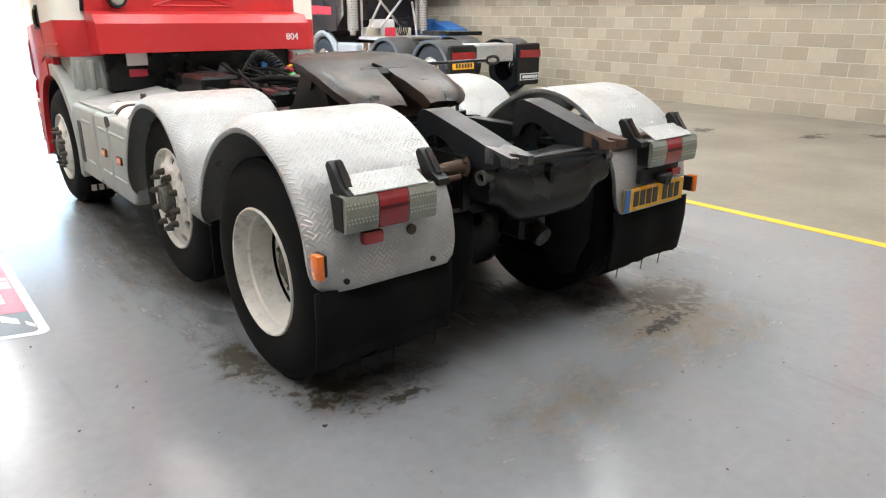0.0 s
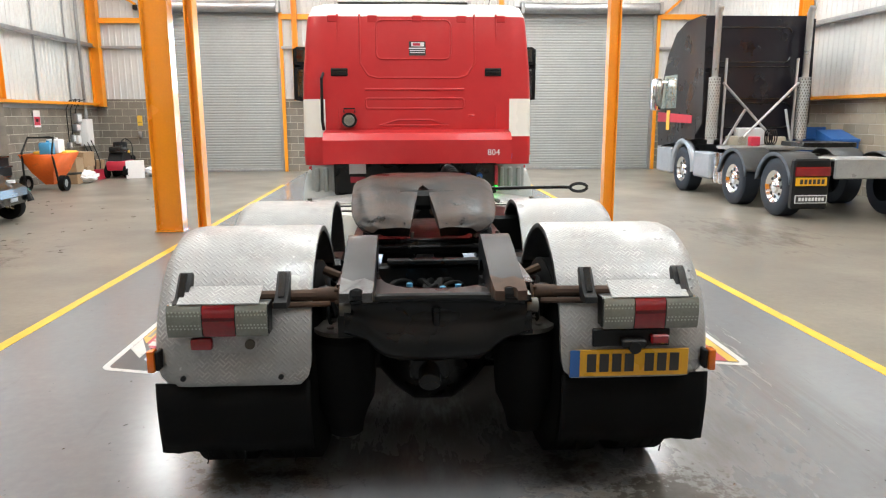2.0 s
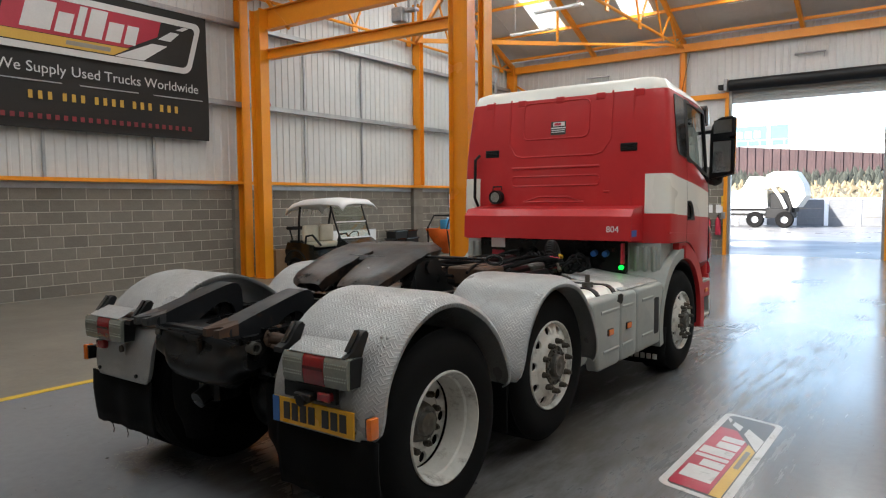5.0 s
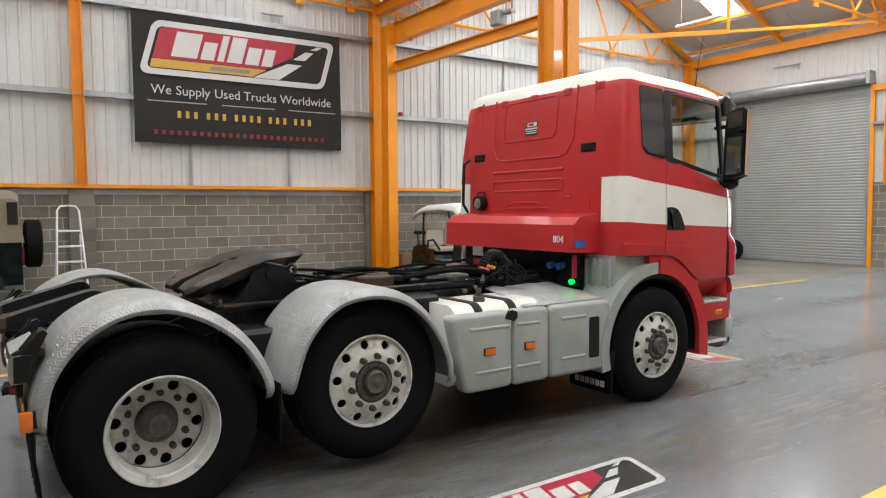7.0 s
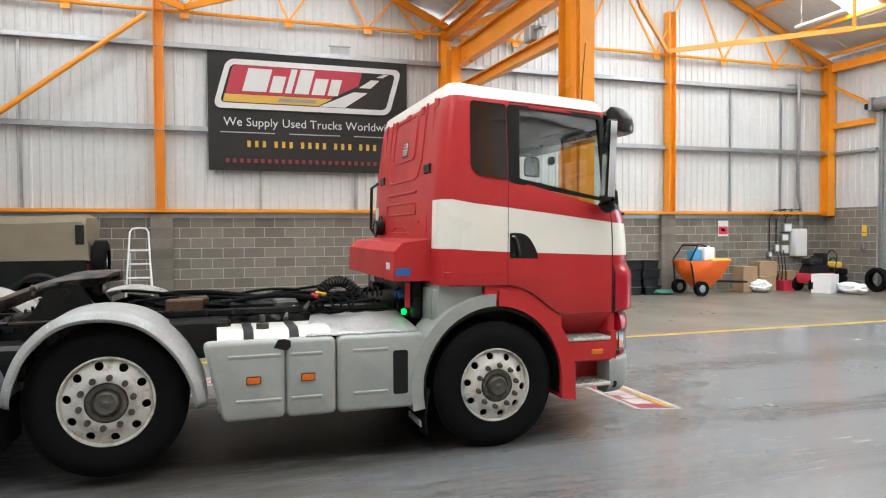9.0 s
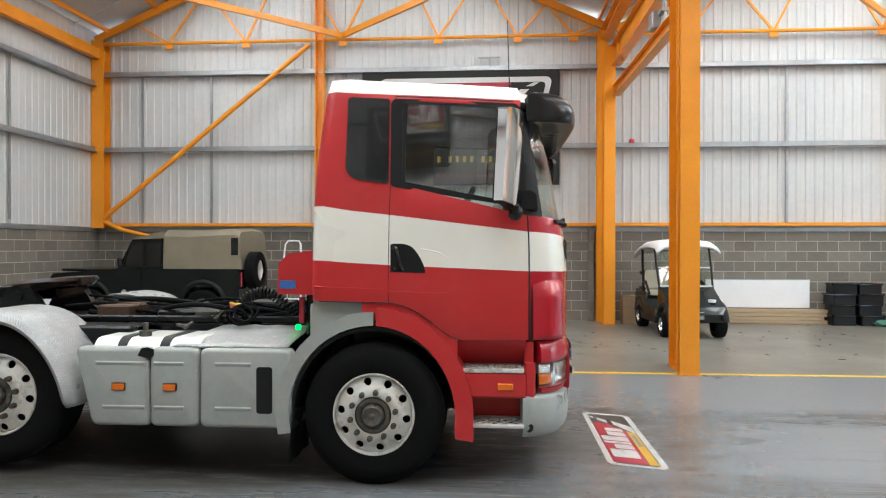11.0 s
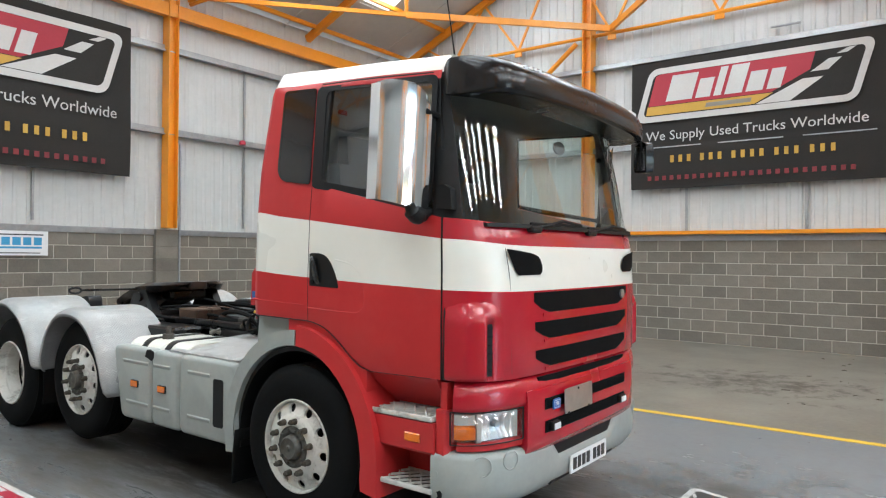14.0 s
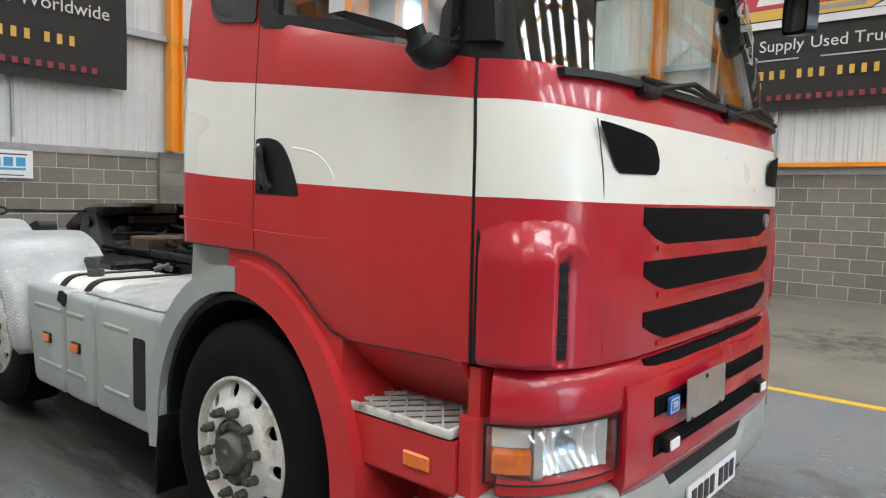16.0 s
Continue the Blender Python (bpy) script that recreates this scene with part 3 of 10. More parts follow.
def ring_panel(bm, outer, inner, put, depth):
    """A flat frame between two outlines of the same number of points, with thickness."""
    n = len(outer)
    rows_ = [[bm.verts.new(put(p, o)) for p in ol] for ol, o in ((outer, 0.0), (inner, 0.0), (inner, depth), (outer, depth))]
    for j in range(4):
        a, b = rows_[j], rows_[(j + 1) % 4]
        for i in range(n):
            bm.faces.new((a[i], a[(i + 1) % n], b[(i + 1) % n], b[i]))

# ---- the hall ----
XW, XE, YS, YN = -7.52, 12.4, -1.72, 22.3
Z_BLOCK, Z_EAVE, SLOPE = 2.12, 6.55, 0.44
Y_VALLEY = 10.4
Z_BLOCK_N = 2.335
LANE_L, LANE_R = -0.93, 5.66

bm = nb()
box(bm, XW - 0.4, XE + 0.4, YS - 0.4, YN + 0.35, -0.25, 0.0)
floor = solid("floor", bm, M_CONCRETE, "bare tan concrete hall floor, dusty and stained", "floor", kind="structure")
bm = nb()
prism(bm, [(LANE_L, YS + 0.02), (LANE_R + 0.07, YS + 0.02), (LANE_R - 0.19, YN + 0.3), (LANE_L, YN + 0.3)], "z", 0.001, 0.005)
solid("floor_lane", bm, M_LANE, "shiny grey painted floor lane with dirt, tyre marks and shade painted under the truck", "floor", kind="structure")
for i, x in enumerate((LANE_L, LANE_R)):
    bm = nb()
    lean = 0.0 if i == 0 else 0.2
    prism(bm, [(x - 0.05 + lean * 0.35, YS + 0.3), (x + 0.05 + lean * 0.35, YS + 0.3), (x + 0.05 - lean * 0.65, YN - 4.6), (x - 0.05 - lean * 0.65, YN - 4.6)], "z", 0.002, 0.009)
    solid("trim_lane_line_%d" % (i + 1), bm, M_YELLOWPAINT, "worn yellow line painted along the floor lane", "floor marking", kind="structure")


def ribbed(bm, a, b, z0, z1, normal, pitch=0.2, depth=0.018):
    """Trapezoid-ribbed sheet from plan point a to b; z1 may be a function of the distance."""
    a, b, n = Vector((*a, 0)), Vector((*b, 0)), Vector((*normal, 0))
    L = (b - a).length
    d = (b - a) / L
    s, low, high = 0.0, [], []
    k = 0
    while s < L:
        for ds, off in ((0.0, 0), (0.62, 0), (0.70, 1), (0.92, 1)):
            t = s + ds * pitch
            if t > L:
                break
            p = a + d * t + n * depth * off
            top = z1(t) if callable(z1) else z1
            low.append(bm.verts.new((p.x, p.y, z0)))
            high.append(bm.verts.new((p.x, p.y, top)))
        s += pitch
    for i in range(len(low) - 1):
        bm.faces.new((low[i], low[i + 1], high[i + 1], high[i]))
    return bm


def gable(t0):
    def top(t):
        y = t0 + t
        a, b = (YS, Y_VALLEY) if y < Y_VALLEY else (Y_VALLEY, YN)
        return Z_EAVE + SLOPE * min(y - a, b - y) - 0.02
    return top


def clad_wall(name, sheet, back, label):
    """Ribbed lining with a plain outer leaf."""
    bm2 = nb()
    sheet(bm2)
    back(bm2)
    return solid(name, bm2, M_CLAD, label, "wall", kind="structure", smooth=0)


Z_TOP = Z_EAVE + 0.2
BAYS = ((YS, Y_VALLEY), (Y_VALLEY, YN))
_clad = "white ribbed metal cladding above a block wall"


def gable_leaf(bm, x0, x1):
    ym = ((YS + Y_VALLEY) / 2, (YN + Y_VALLEY) / 2)
    h = [Z_EAVE + 0.1 + SLOPE * (b - a) / 2 for a, b in BAYS]
    pts = [(YS - 0.3, Z_BLOCK), (YN + 0.3, Z_BLOCK), (YN + 0.3, Z_EAVE), (ym[1], h[1]), (Y_VALLEY, Z_EAVE), (ym[0], h[0]), (YS - 0.3, Z_EAVE)]
    prism(bm, pts, "x", x0, x1)


clad_wall("wall_west", lambda b: ribbed(b, (XW, YS), (XW, YN), Z_BLOCK, gable(YS), (1, 0)), lambda b: gable_leaf(b, XW - 0.2, XW - 0.02), _clad)
clad_wall("wall_east", lambda b: ribbed(b, (XE, YS), (XE, YN), Z_BLOCK, gable(YS), (-1, 0)), lambda b: gable_leaf(b, XE + 0.02, XE + 0.2), _clad)
clad_wall("wall_south", lambda b: ribbed(b, (XW, YS), (XE, YS), Z_BLOCK, Z_TOP, (0, 1), 0.2, 0.012), lambda b: box(b, XW - 0.2, XE + 0.2, YS - 0.22, YS - 0.02, Z_BLOCK, Z_TOP), _clad)

# north wall with three vehicle doors
DOORS = [(-5.75, -1.7, 0.0), (0.24, 4.3, 4.62), (6.13, 10.47, 0.0)]
Z_DOOR = 5.12


def north_sheet(b):
    xs = [XW] + [v for d in DOORS for v in d[:2]] + [XE]
    for i in range(0, len(xs), 2):
        ribbed(b, (xs[i], YN), (xs[i + 1], YN), Z_BLOCK_N, Z_DOOR, (0, -1))
    ribbed(b, (XW, YN), (XE, YN), Z_DOOR, Z_TOP, (0, -1))


def north_back(b):
    xs = [XW - 0.2] + [v for d in DOORS for v in d[:2]] + [XE + 0.2]
    for i in range(0, len(xs), 2):
        box(b, xs[i], xs[i + 1], YN + 0.02, YN + 0.22, Z_BLOCK_N, Z_DOOR)
    box(b, XW - 0.2, XE + 0.2, YN + 0.02, YN + 0.22, Z_DOOR, Z_TOP)


clad_wall("wall_north", north_sheet, north_back, "white ribbed metal wall with three tall vehicle doors")

# roof: two pitched bays, ridges along x, with rooflights
LIGHTS_X = [-5.0, -2.1, 0.9, 3.83, 6.6, 9.5]
LIGHT_W = 0.95
bm = nb()
slopes = []
for y0, y1 in BAYS:
    slopes.append((y0, (y0 + y1) / 2))
    slopes.append((y1, (y0 + y1) / 2))
for ye, yr in slopes:
    def zat(y):
        return Z_EAVE + 0.12 + SLOPE * abs(y - ye)
    s = 1 if yr > ye else -1
    xs = sorted([XW - 0.3, XE + 0.3] + [x - LIGHT_W / 2 for x in LIGHTS_X] + [x + LIGHT_W / 2 for x in LIGHTS_X])
    ys = [ye - 0.3 * s, ye + 1.3 * s, ye + 4.6 * s, yr]
    for i in range(len(xs) - 1):
        for j in range(3):
            if j == 1 and i % 2 == 1:
                continue
            for lift in (0.0, 0.08):
                q = [(xs[i], ys[j]), (xs[i + 1], ys[j]), (xs[i + 1], ys[j + 1]), (xs[i], ys[j + 1])]
                bm.faces.new([bm.verts.new((x, y, zat(y) + lift)) for x, y in q])
    # small standing seams under the liner
    x = XW
    while x < XE:
        if not any(abs(x - l) < LIGHT_W / 2 + 0.05 for l in LIGHTS_X):
            bar(bm, (x, ye, zat(ye) - 0.008), (x, yr, zat(yr) - 0.008), 0.03, 0.016)
        x += 1.0
solid("ceiling", bm, M_ROOF, "grey sheet roof lining in two pitched bays", "ceiling", kind="structure", smooth=0)
for ye, yr in slopes:
    s = 1 if yr > ye else -1
    ymid = ye + 2.95 * s
    for x in LIGHTS_X:
        daylight("skylight_daylight", (x, ymid, Z_EAVE + 0.11 + SLOPE * 2.95), (math.degrees(math.atan(SLOPE)) * s, 0, 0), LIGHT_W - 0.02, 3.58, (19.5 if ye < Y_VALLEY - 1 or yr < Y_VALLEY else 28) * (1.0 if x < 0 else 0.85 if x < 5 else 1.22))

# orange steel frame
X_FRAMES = (-7.35, -1.15, 5.55, 12.23)
X_MID = (-4.15, 2.2, 8.9)


def frame_piece(name, build, label="orange painted steel roof and wall frame", m=M_ORANGE):
    b = nb()
    build(b)
    return solid(name, b, m, label, "steel frame", kind="structure", smooth=30)


def eaves(b):
    for y, s in ((YS + 0.16, 1), (YN - 0.16, -1)):
        bar(b, (XW + 0.05, y, 6.18 if s > 0 else 6.42), (XE - 0.05, y, 6.18 if s > 0 else 6.42), 0.14, 0.24)
    ibeam(b, (XW + 0.1, Y_VALLEY - 0.2, 6.42), (XE - 0.1, Y_VALLEY - 0.2, 6.42), 0.22, 0.26)


frame_piece("trim_eaves_beams", eaves)


def rafters(b):
    for ye, yr in slopes:
        s = 1 if yr > ye else -1
        for x in X_FRAMES + X_MID:
            bar(b, (x, ye + 0.05 * s, Z_EAVE), (x, yr, Z_EAVE + SLOPE * abs(yr - ye)), 0.1, 0.16)
        for k in (0.35, 1.55, 2.9, 4.2, 5.5):
            bar(b, (XW + 0.05, ye + k * s, Z_EAVE + SLOPE * k + 0.06), (XE - 0.05, ye + k * s, Z_EAVE + SLOPE * k + 0.06), 0.06, 0.09)


frame_piece("trim_rafters", rafters)


def truss(x):
    def go(b):
        for y0, y1 in BAYS:
            half, first = (y1 - y0) / 2, y1 - 11.9
            tube(b, [(x, y0 + 0.1, 6.44), (x, y1 - 0.1, 6.44)], 0.04, 8)
            nodes = [first + v for v in (1.61, 3.46, 5.75, 7.95, 9.75, 11.0)]
            tops = [first + v for v in (0.75, 2.5, 4.5, 6.9, 8.9, 10.4, 11.5)]
            for i, y in enumerate(nodes):
                box(b, x - 0.02, x + 0.02, y - 0.09, y + 0.09, 6.3, 6.48)
                for t in (tops[i], tops[i + 1]):
                    zt = Z_EAVE + SLOPE * (half - abs(t - y0 - half)) - 0.05
                    bar(b, (x, y, 6.44), (x, t, zt), 0.045, 0.045)
    return go


for i, x in enumerate(X_FRAMES):
    frame_piece("trim_truss_%d" % (i + 1), truss(x), "orange lattice roof truss")


def plan_braces(b):
    z = 6.52
    for y in ((YS + Y_VALLEY) / 2 - 0.1, (YN + Y_VALLEY) / 2 + 0.1):
        bar(b, (-7.3, y, z), (-4.15, y - 3.0, z), 0.06, 0.13)
        bar(b, (-7.3, y, z), (-4.15, y + 3.0, z), 0.06, 0.13)
        for x in (-4.15,):
            bar(b, (x, y - 3.0, z), (x, y - 3.0, z + 1.1), 0.06, 0.06)
            bar(b, (x, y + 3.0, z), (x, y + 3.0, z + 1.1), 0.06, 0.06)
            bar(b, (x, y - 3.0, z), (-1.15, y - 5.6, z), 0.05, 0.08)
            bar(b, (x, y + 3.0, z), (-1.15, y + 5.6, z), 0.05, 0.08)


frame_piece("trim_wind_braces", plan_braces)


def post(name, x, y, z0, z1, wx, wy, label, web="x"):
    b = nb()
    ibeam(b, (x, y, z0), (x, y, z1), wy if web == "x" else wx, wx if web == "x" else wy, 0.018, (1, 0, 0) if web == "x" else (0, 1, 0))
    if z0 < 0.1:
        box(b, x - wx / 2 - 0.02, x + wx / 2 + 0.02, y - wy / 2 - 0.02, y + wy / 2 + 0.02, 0.006, 0.02)
    return solid(name, b, M_ORANGE_GLOSS if name == "column_centre" else M_ORANGE, label, "column", kind="structure", smooth=30)


_wp = "orange steel wall post standing on the block wall"
post("column_sw", -7.34, YS + 0.17, 2.1, 6.5, 0.3, 0.3, _wp)
for i, y in enumerate((3.72, 16.6)):
    post("column_west_%d" % (i + 1), -7.36, y, 2.22, 7.6, 0.26, 0.2, _wp, "y")
post("column_nw", -7.32, YN - 0.2, 2.1, 6.5, 0.3, 0.26, _wp)
for i, x in enumerate((-0.72, 5.6)):
    post("column_south_%d" % (i + 1), x, YS + 0.15, 2.15, 6.4, 0.2, 0.22, _wp)
for i, y in enumerate((3.7, 10.2, 16.6)):
    post("column_east_%d" % (i + 1), 12.22, y, 2.2, 7.0, 0.26, 0.2, _wp, "y")
for i, x in enumerate((-1.15, 5.4)):
    post("column_north_%d" % (i + 1), x, YN - 0.16, 2.28, 6.4, 0.16, 0.18, _wp)
post("column_west_tall", -7.37, 10.13, 0.0, 6.5, 0.22, 0.22, "orange steel column against the wall")
post("column_crane", -6.84, 10.2, 0.0, 6.0, 0.34, 0.24, "deep orange steel crane column on the floor")
post("column_centre", -1.432, 10.325, 0.0, 6.6, 0.412, 0.25, "broad orange steel column on the floor")
post("column_centre_slim", -0.905, 10.275, 0.0, 6.6, 0.13, 0.25, "slim orange steel column beside a broad one")
post("column_lane", 5.63, 10.5, 0.0, 6.6, 0.18, 0.18, "slim orange steel column on the lane line")
post("column_lane_east", 12.2, 10.5, 2.2, 6.6, 0.24, 0.24, "orange steel column against the wall")


def crane_beams(b):
    ibeam(b, (-6.68, 10.33, 5.02), (-1.64, 10.34, 4.95), 0.16, 0.22)
    ibeam(b, (-6.68, 10.33, 5.78), (-1.64, 10.34, 5.78), 0.2, 0.46)
    ibeam(b, (-1.225, 10.34, 5.75), (5.55, 10.45, 5.9), 0.12, 0.16)
    bar(b, (-6.68, 10.33, 6.2), (-6.0, 10.33, 5.5), 0.06, 0.06)


frame_piece("trim_crane_beams", crane_beams, "orange crane beams between two columns")


def rails(b):
    bar(b, (XW + 0.1, YS + 0.1, 2.18), (XW + 0.1, YN - 0.1, 2.18), 0.16, 0.07)
    bar(b, (XE - 0.1, YS + 0.1, 2.18), (XE - 0.1, YN - 0.1, 2.18), 0.16, 0.07)
    bar(b, (-7.25, YN - 0.12, 4.72), (-5.85, YN - 0.12, 4.72), 0.08, 0.16)
    bar(b, (-7.2, YN - 0.14, 5.9), (-6.0, YN - 0.14, 5.2), 0.06, 0.07)
    for x0, x1 in ((-1.6, 0.16), (4.38, 6.05)):
        bar(b, (x0, YN - 0.08, 4.86), (x1, YN - 0.08, 4.86), 0.08, 0.16)
    for x in (-1.6, 0.16, 4.38, 6.05, 10.57):
        bar(b, (x, YN - 0.06, 0), (x, YN - 0.06, 5.0), 0.1, 0.07, up=(0, 1, 0))
    bar(b, (10.6, YN - 0.08, 4.9), (12.1, YN - 0.08, 4.9), 0.08, 0.16)
    bar(b, (10.75, YN - 0.1, 5.0), (12.0, YN - 0.1, 6.1), 0.06, 0.07)
    tube(b, [(-7.22, YS + 0.3, 2.32), (-7.2, 3.5, 6.3)], 0.055, 10)
    tube(b, [(-7.22, YS + 0.3, 2.25), (-7.2, YS + 0.8, 2.05), (-7.1, YS + 1.7, 1.85)], 0.05, 10)


frame_piece("trim_wall_rails", rails, "orange steel sill rails, door jambs and a diagonal wall brace")


def girts(b):
    for z in (3.94, 5.72):
        for k in (0, 0.12):
            bar(b, (XW + 0.11, YS, z + k * 0.5 - 0.03), (XW + 0.11, YN, z + k * 0.5 - 0.03), 0.16 if not k else 0.05, 0.02 if not k else 0.09)
            bar(b, (XE - 0.11, YS, z + k * 0.5 - 0.03), (XE - 0.11, YN, z + k * 0.5 - 0.03), 0.16 if not k else 0.05, 0.02 if not k else 0.09)
    for z in (3.92, 5.46):
        for k in (0, 0.12):
            bar(b, (XW, YS + 0.09, z + k * 0.5 - 0.03), (XE, YS + 0.09, z + k * 0.5 - 0.03), 0.14 if not k else 0.05, 0.02 if not k else 0.1)
    for x0, x1 in ((XW, -5.8), (-1.6, 0.16), (4.38, 6.05), (10.6, XE)):
        bar(b, (x0, YN - 0.08, 3.92), (x1, YN - 0.08, 3.92), 0.12, 0.08)
    for y in (-0.6, 1.08, 5.8, 7.95, 12.1, 14.2, 18.7, 20.5):
        bar(b, (XW + 0.05, y, 2.2), (XW + 0.05, y, 5.72), 0.03, 0.05)
    for x in (-4.4, -2.45, 1.6, 3.6):
        bar(b, (x, YS + 0.05, 2.2), (x, YS + 0.05, 5.46), 0.04, 0.03)


frame_piece("trim_girts", girts, "galvanised steel wall rails across the cladding", M_GALV)


# roller shutters
def shutter(name, x0, x1, z0, label):
    t = thing(name, ((x0 + x1) / 2, YN + 0.05, 0), label, "roller shutter", kind="structure")
    z = z0
    slat_h = 0.085
    prof = [(0, 0), (0.008, 0.012), (0.0105, 0.03), (0.008, 0.058), (0.001, 0.07), (0, 0.085)]
    b = nb()
    while z < Z_DOOR:
        lo = [bm_pt for bm_pt in prof]
        rows_ = [[b.verts.new((x, YN + 0.07 - d, z + h)) for x in (x0, x1)] for d, h in lo]
        for r0, r1 in zip(rows_, rows_[1:]):
            b.faces.new((r0[0], r0[1], r1[1], r1[0]))
        z += slat_h
    part("curtain", b, M_SHUTTER, t, smooth=0)
    b = nb()
    box(b, x0, x1, YN + 0.04, YN + 0.1, z0 - 0.005, z0 + 0.09, 0.01)
    part("bottom_rail", b, M_GALV, t)
    for x in (x0, x1):
        b = nb()
        box(b, x - 0.05, x + 0.05, YN - 0.02, YN + 0.12, 0, Z_DOOR, 0.006)
        part("guide", b, M_GALV, t)
    b = nb()
    lathe(b, [(0, 0.01), (0, 0.17), (x1 - x0, 0.17), (x1 - x0, 0.01)], (x0, YN - 0.16, Z_DOOR + 0.02), "x", 24)
    part("drum", b, M_BLACK if z0 else M_GALV, t, "dark rolled shutter drum")
    b = nb()
    box(b, x0 - 0.12, x0 - 0.02, YN - 0.36, YN - 0.02, Z_DOOR - 0.16, Z_DOOR + 0.2, 0.01)
    box(b, x1 + 0.02, x1 + 0.12, YN - 0.36, YN - 0.02, Z_DOOR - 0.16, Z_DOOR + 0.2, 0.01)
    part("end_plate", b, M_GALV, t)
    b = nb()
    box(b, x0 - 0.3, x0 - 0.12, YN - 0.3, YN - 0.1, Z_DOOR - 0.1, Z_DOOR + 0.05, 0.02)
    disc(b, (x0 - 0.3, YN - 0.2, Z_DOOR - 0.02), "x", 0.07, 0.1, 12)
    part("motor", b, M_BLACK, t, "black shutter motor")
    return t


shutter("door_1", *DOORS[0], "closed grey steel roller shutter door")
shutter("door_2", *DOORS[1], "steel roller shutter rolled up, open to the yard")
shutter("door_3", *DOORS[2], "closed grey steel roller shutter door")

# grey flashing along the top of the block walls
for nm, x0, x1, y0, y1 in (("trim_flashing_west", XW, XW + 0.022, YS + 0.02, YN - 0.02), ("trim_flashing_south", XW + 0.03, XE - 0.03, YS, YS + 0.022)):
    bm = nb()
    box(bm, x0, x1, y0, y1, 2.02, 2.125, 0.004)
    solid(nm, bm, M_GALV, "grey folded metal flashing over the block wall", "flashing", kind="structure")

# ---- the red tractor unit ----
CX = 2.43
truck = thing("tractor_unit", (CX, 5.2, 0.0), "red and white three-axle tractor unit with white tread plate mudguards", "truck")

FRONT_DX = (0.0, 0.35, 0.67, 0.85, 0.95, 1.02, 1.07, 1.10, 1.115)
FRONT_DY = (-0.06, -0.062, -0.073, -0.10, -0.135, -0.18, -0.24, -0.305, -0.375)


def front_y(x, z):
    """The bowed front face of the cab."""
    base = 8.345 if z < 1.75 else 8.345 - 0.17 * (z - 1.75) / 0.85
    return base + float(np.interp(abs(x - CX), FRONT_DX, FRONT_DY))


def lerp(a, b, t):
    return a + (b - a) * t


# levels of the cab shell: back z, front z, back y, front-side y, half width, front bow y
Y_B, Y_F = 6.43, 7.97
SIDE_Y = (6.52, 6.71, 6.99, 7.09, 7.16, 7.22, 7.29, 7.36, 7.43, 7.50, 7.60, 7.91, 7.97)


def side_bottom(y):
    return float(np.interp(y, (6.4, 6.99, 7.06, 7.13, 7.2, 7.28, 7.36, 7.43, 7.5, 9), (1.30, 1.29, 1.28, 1.26, 1.222, 1.165, 1.10, 1.055, 1.035, 1.03)))


LEVELS = [  # z at y 6.43, 6.99, 7.97 and at the front, back y, half width back, half width front, front shift
    (None, None, None, 1.03, 6.43, 1.172, 1.115, 0.0),
    ((1.42), (1.40), (1.33), 1.30, 6.428, 1.176, 1.118, 0.0),
    (1.584, 1.554, 1.512, 1.502, 6.43, 1.176, 1.118, 0.0),
    (1.77, 1.73, 1.65, 1.63, 6.435, 1.174, 1.117, -0.005),
    (1.965, 1.904, 1.787, 1.752, 6.44, 1.170, 1.115, -0.02),
    (2.215, 2.13, 1.90, 1.865, 6.455, 1.160, 1.105, -0.04),
    (2.45, 2.42, 2.27, 2.24, 6.48, 1.140, 1.09, -0.12),
    (2.735, 2.715, 2.665, 2.62, 6.515, 1.115, 1.06, -0.20),
    (2.78, 2.755, 2.715, 2.69, 6.525, 1.105, 1.045, -0.20),
    (2.875, 2.83, 2.77, 2.745, 6.545, 1.06, 1.01, -0.22),
    (2.905, 2.875, 2.83, 2.80, 6.585, 0.96, 0.92, -0.26),
    (2.92, 2.90, 2.86, 2.83, 6.70, 0.70, 0.68, -0.34),
]


def cab_ring(lv):
    """Points of one level, right half from the middle of the back to the middle of the front, with their y for tagging."""
    zb, zm, zf, zfront, yb, wb, wf, sh = LEVELS[lv]
    pts = []
    rb = 0.09
    for dx in (0.0, 0.5, 0.94):
        pts.append((min(dx, wb - rb - 0.01), yb - 0.0, zb))
    for k in range(1, 4):
        a = radians(30 * k)
        pts.append((wb - rb + rb * math.sin(a), yb + rb - rb * math.cos(a), zb))
    y_end = Y_F + sh * 0.3
    for y0 in SIDE_Y[1:]:
        s = (y0 - SIDE_Y[0]) / (SIDE_Y[-1] - SIDE_Y[0])
        y = lerp(yb + rb, y_end, s)
        w = lerp(wb, wf, max(0.0, (s - 0.45) / 0.55) ** 1.6)
        z = None if zb is None else float(np.interp(y0, (6.43, 6.99, 7.97), (zb, zm, zf)))
        pts.append((w, y, z))
    for dx, dy in zip(FRONT_DX[-2::-1], FRONT_DY[-2::-1]):
        e = max(0.0, min(1.0, (1.115 - dx) / 0.42))
        zc = zfront if zf is None else lerp(zf, zfront, e * (2 - e))
        pts.append((dx * wf / 1.115, 8.345 + sh + dy * (1 if sh > -0.1 else 0.9), zc))
    out = []
    for i, (x, y, z) in enumerate(pts):
        if z is None:
            z = side_bottom(y)
        out.append((x, y, z))
    return out


N_BACK, N_SIDE = 6, len(SIDE_Y) - 1
rings = [cab_ring(i) for i in range(len(LEVELS))]
NP = len(rings[0])
c_quarter, c_b, c_door0, c_door1 = N_BACK, N_BACK + 1, N_BACK + 2, N_BACK + 10
c_ws = N_BACK + N_SIDE + 1   # the column where the windscreen begins


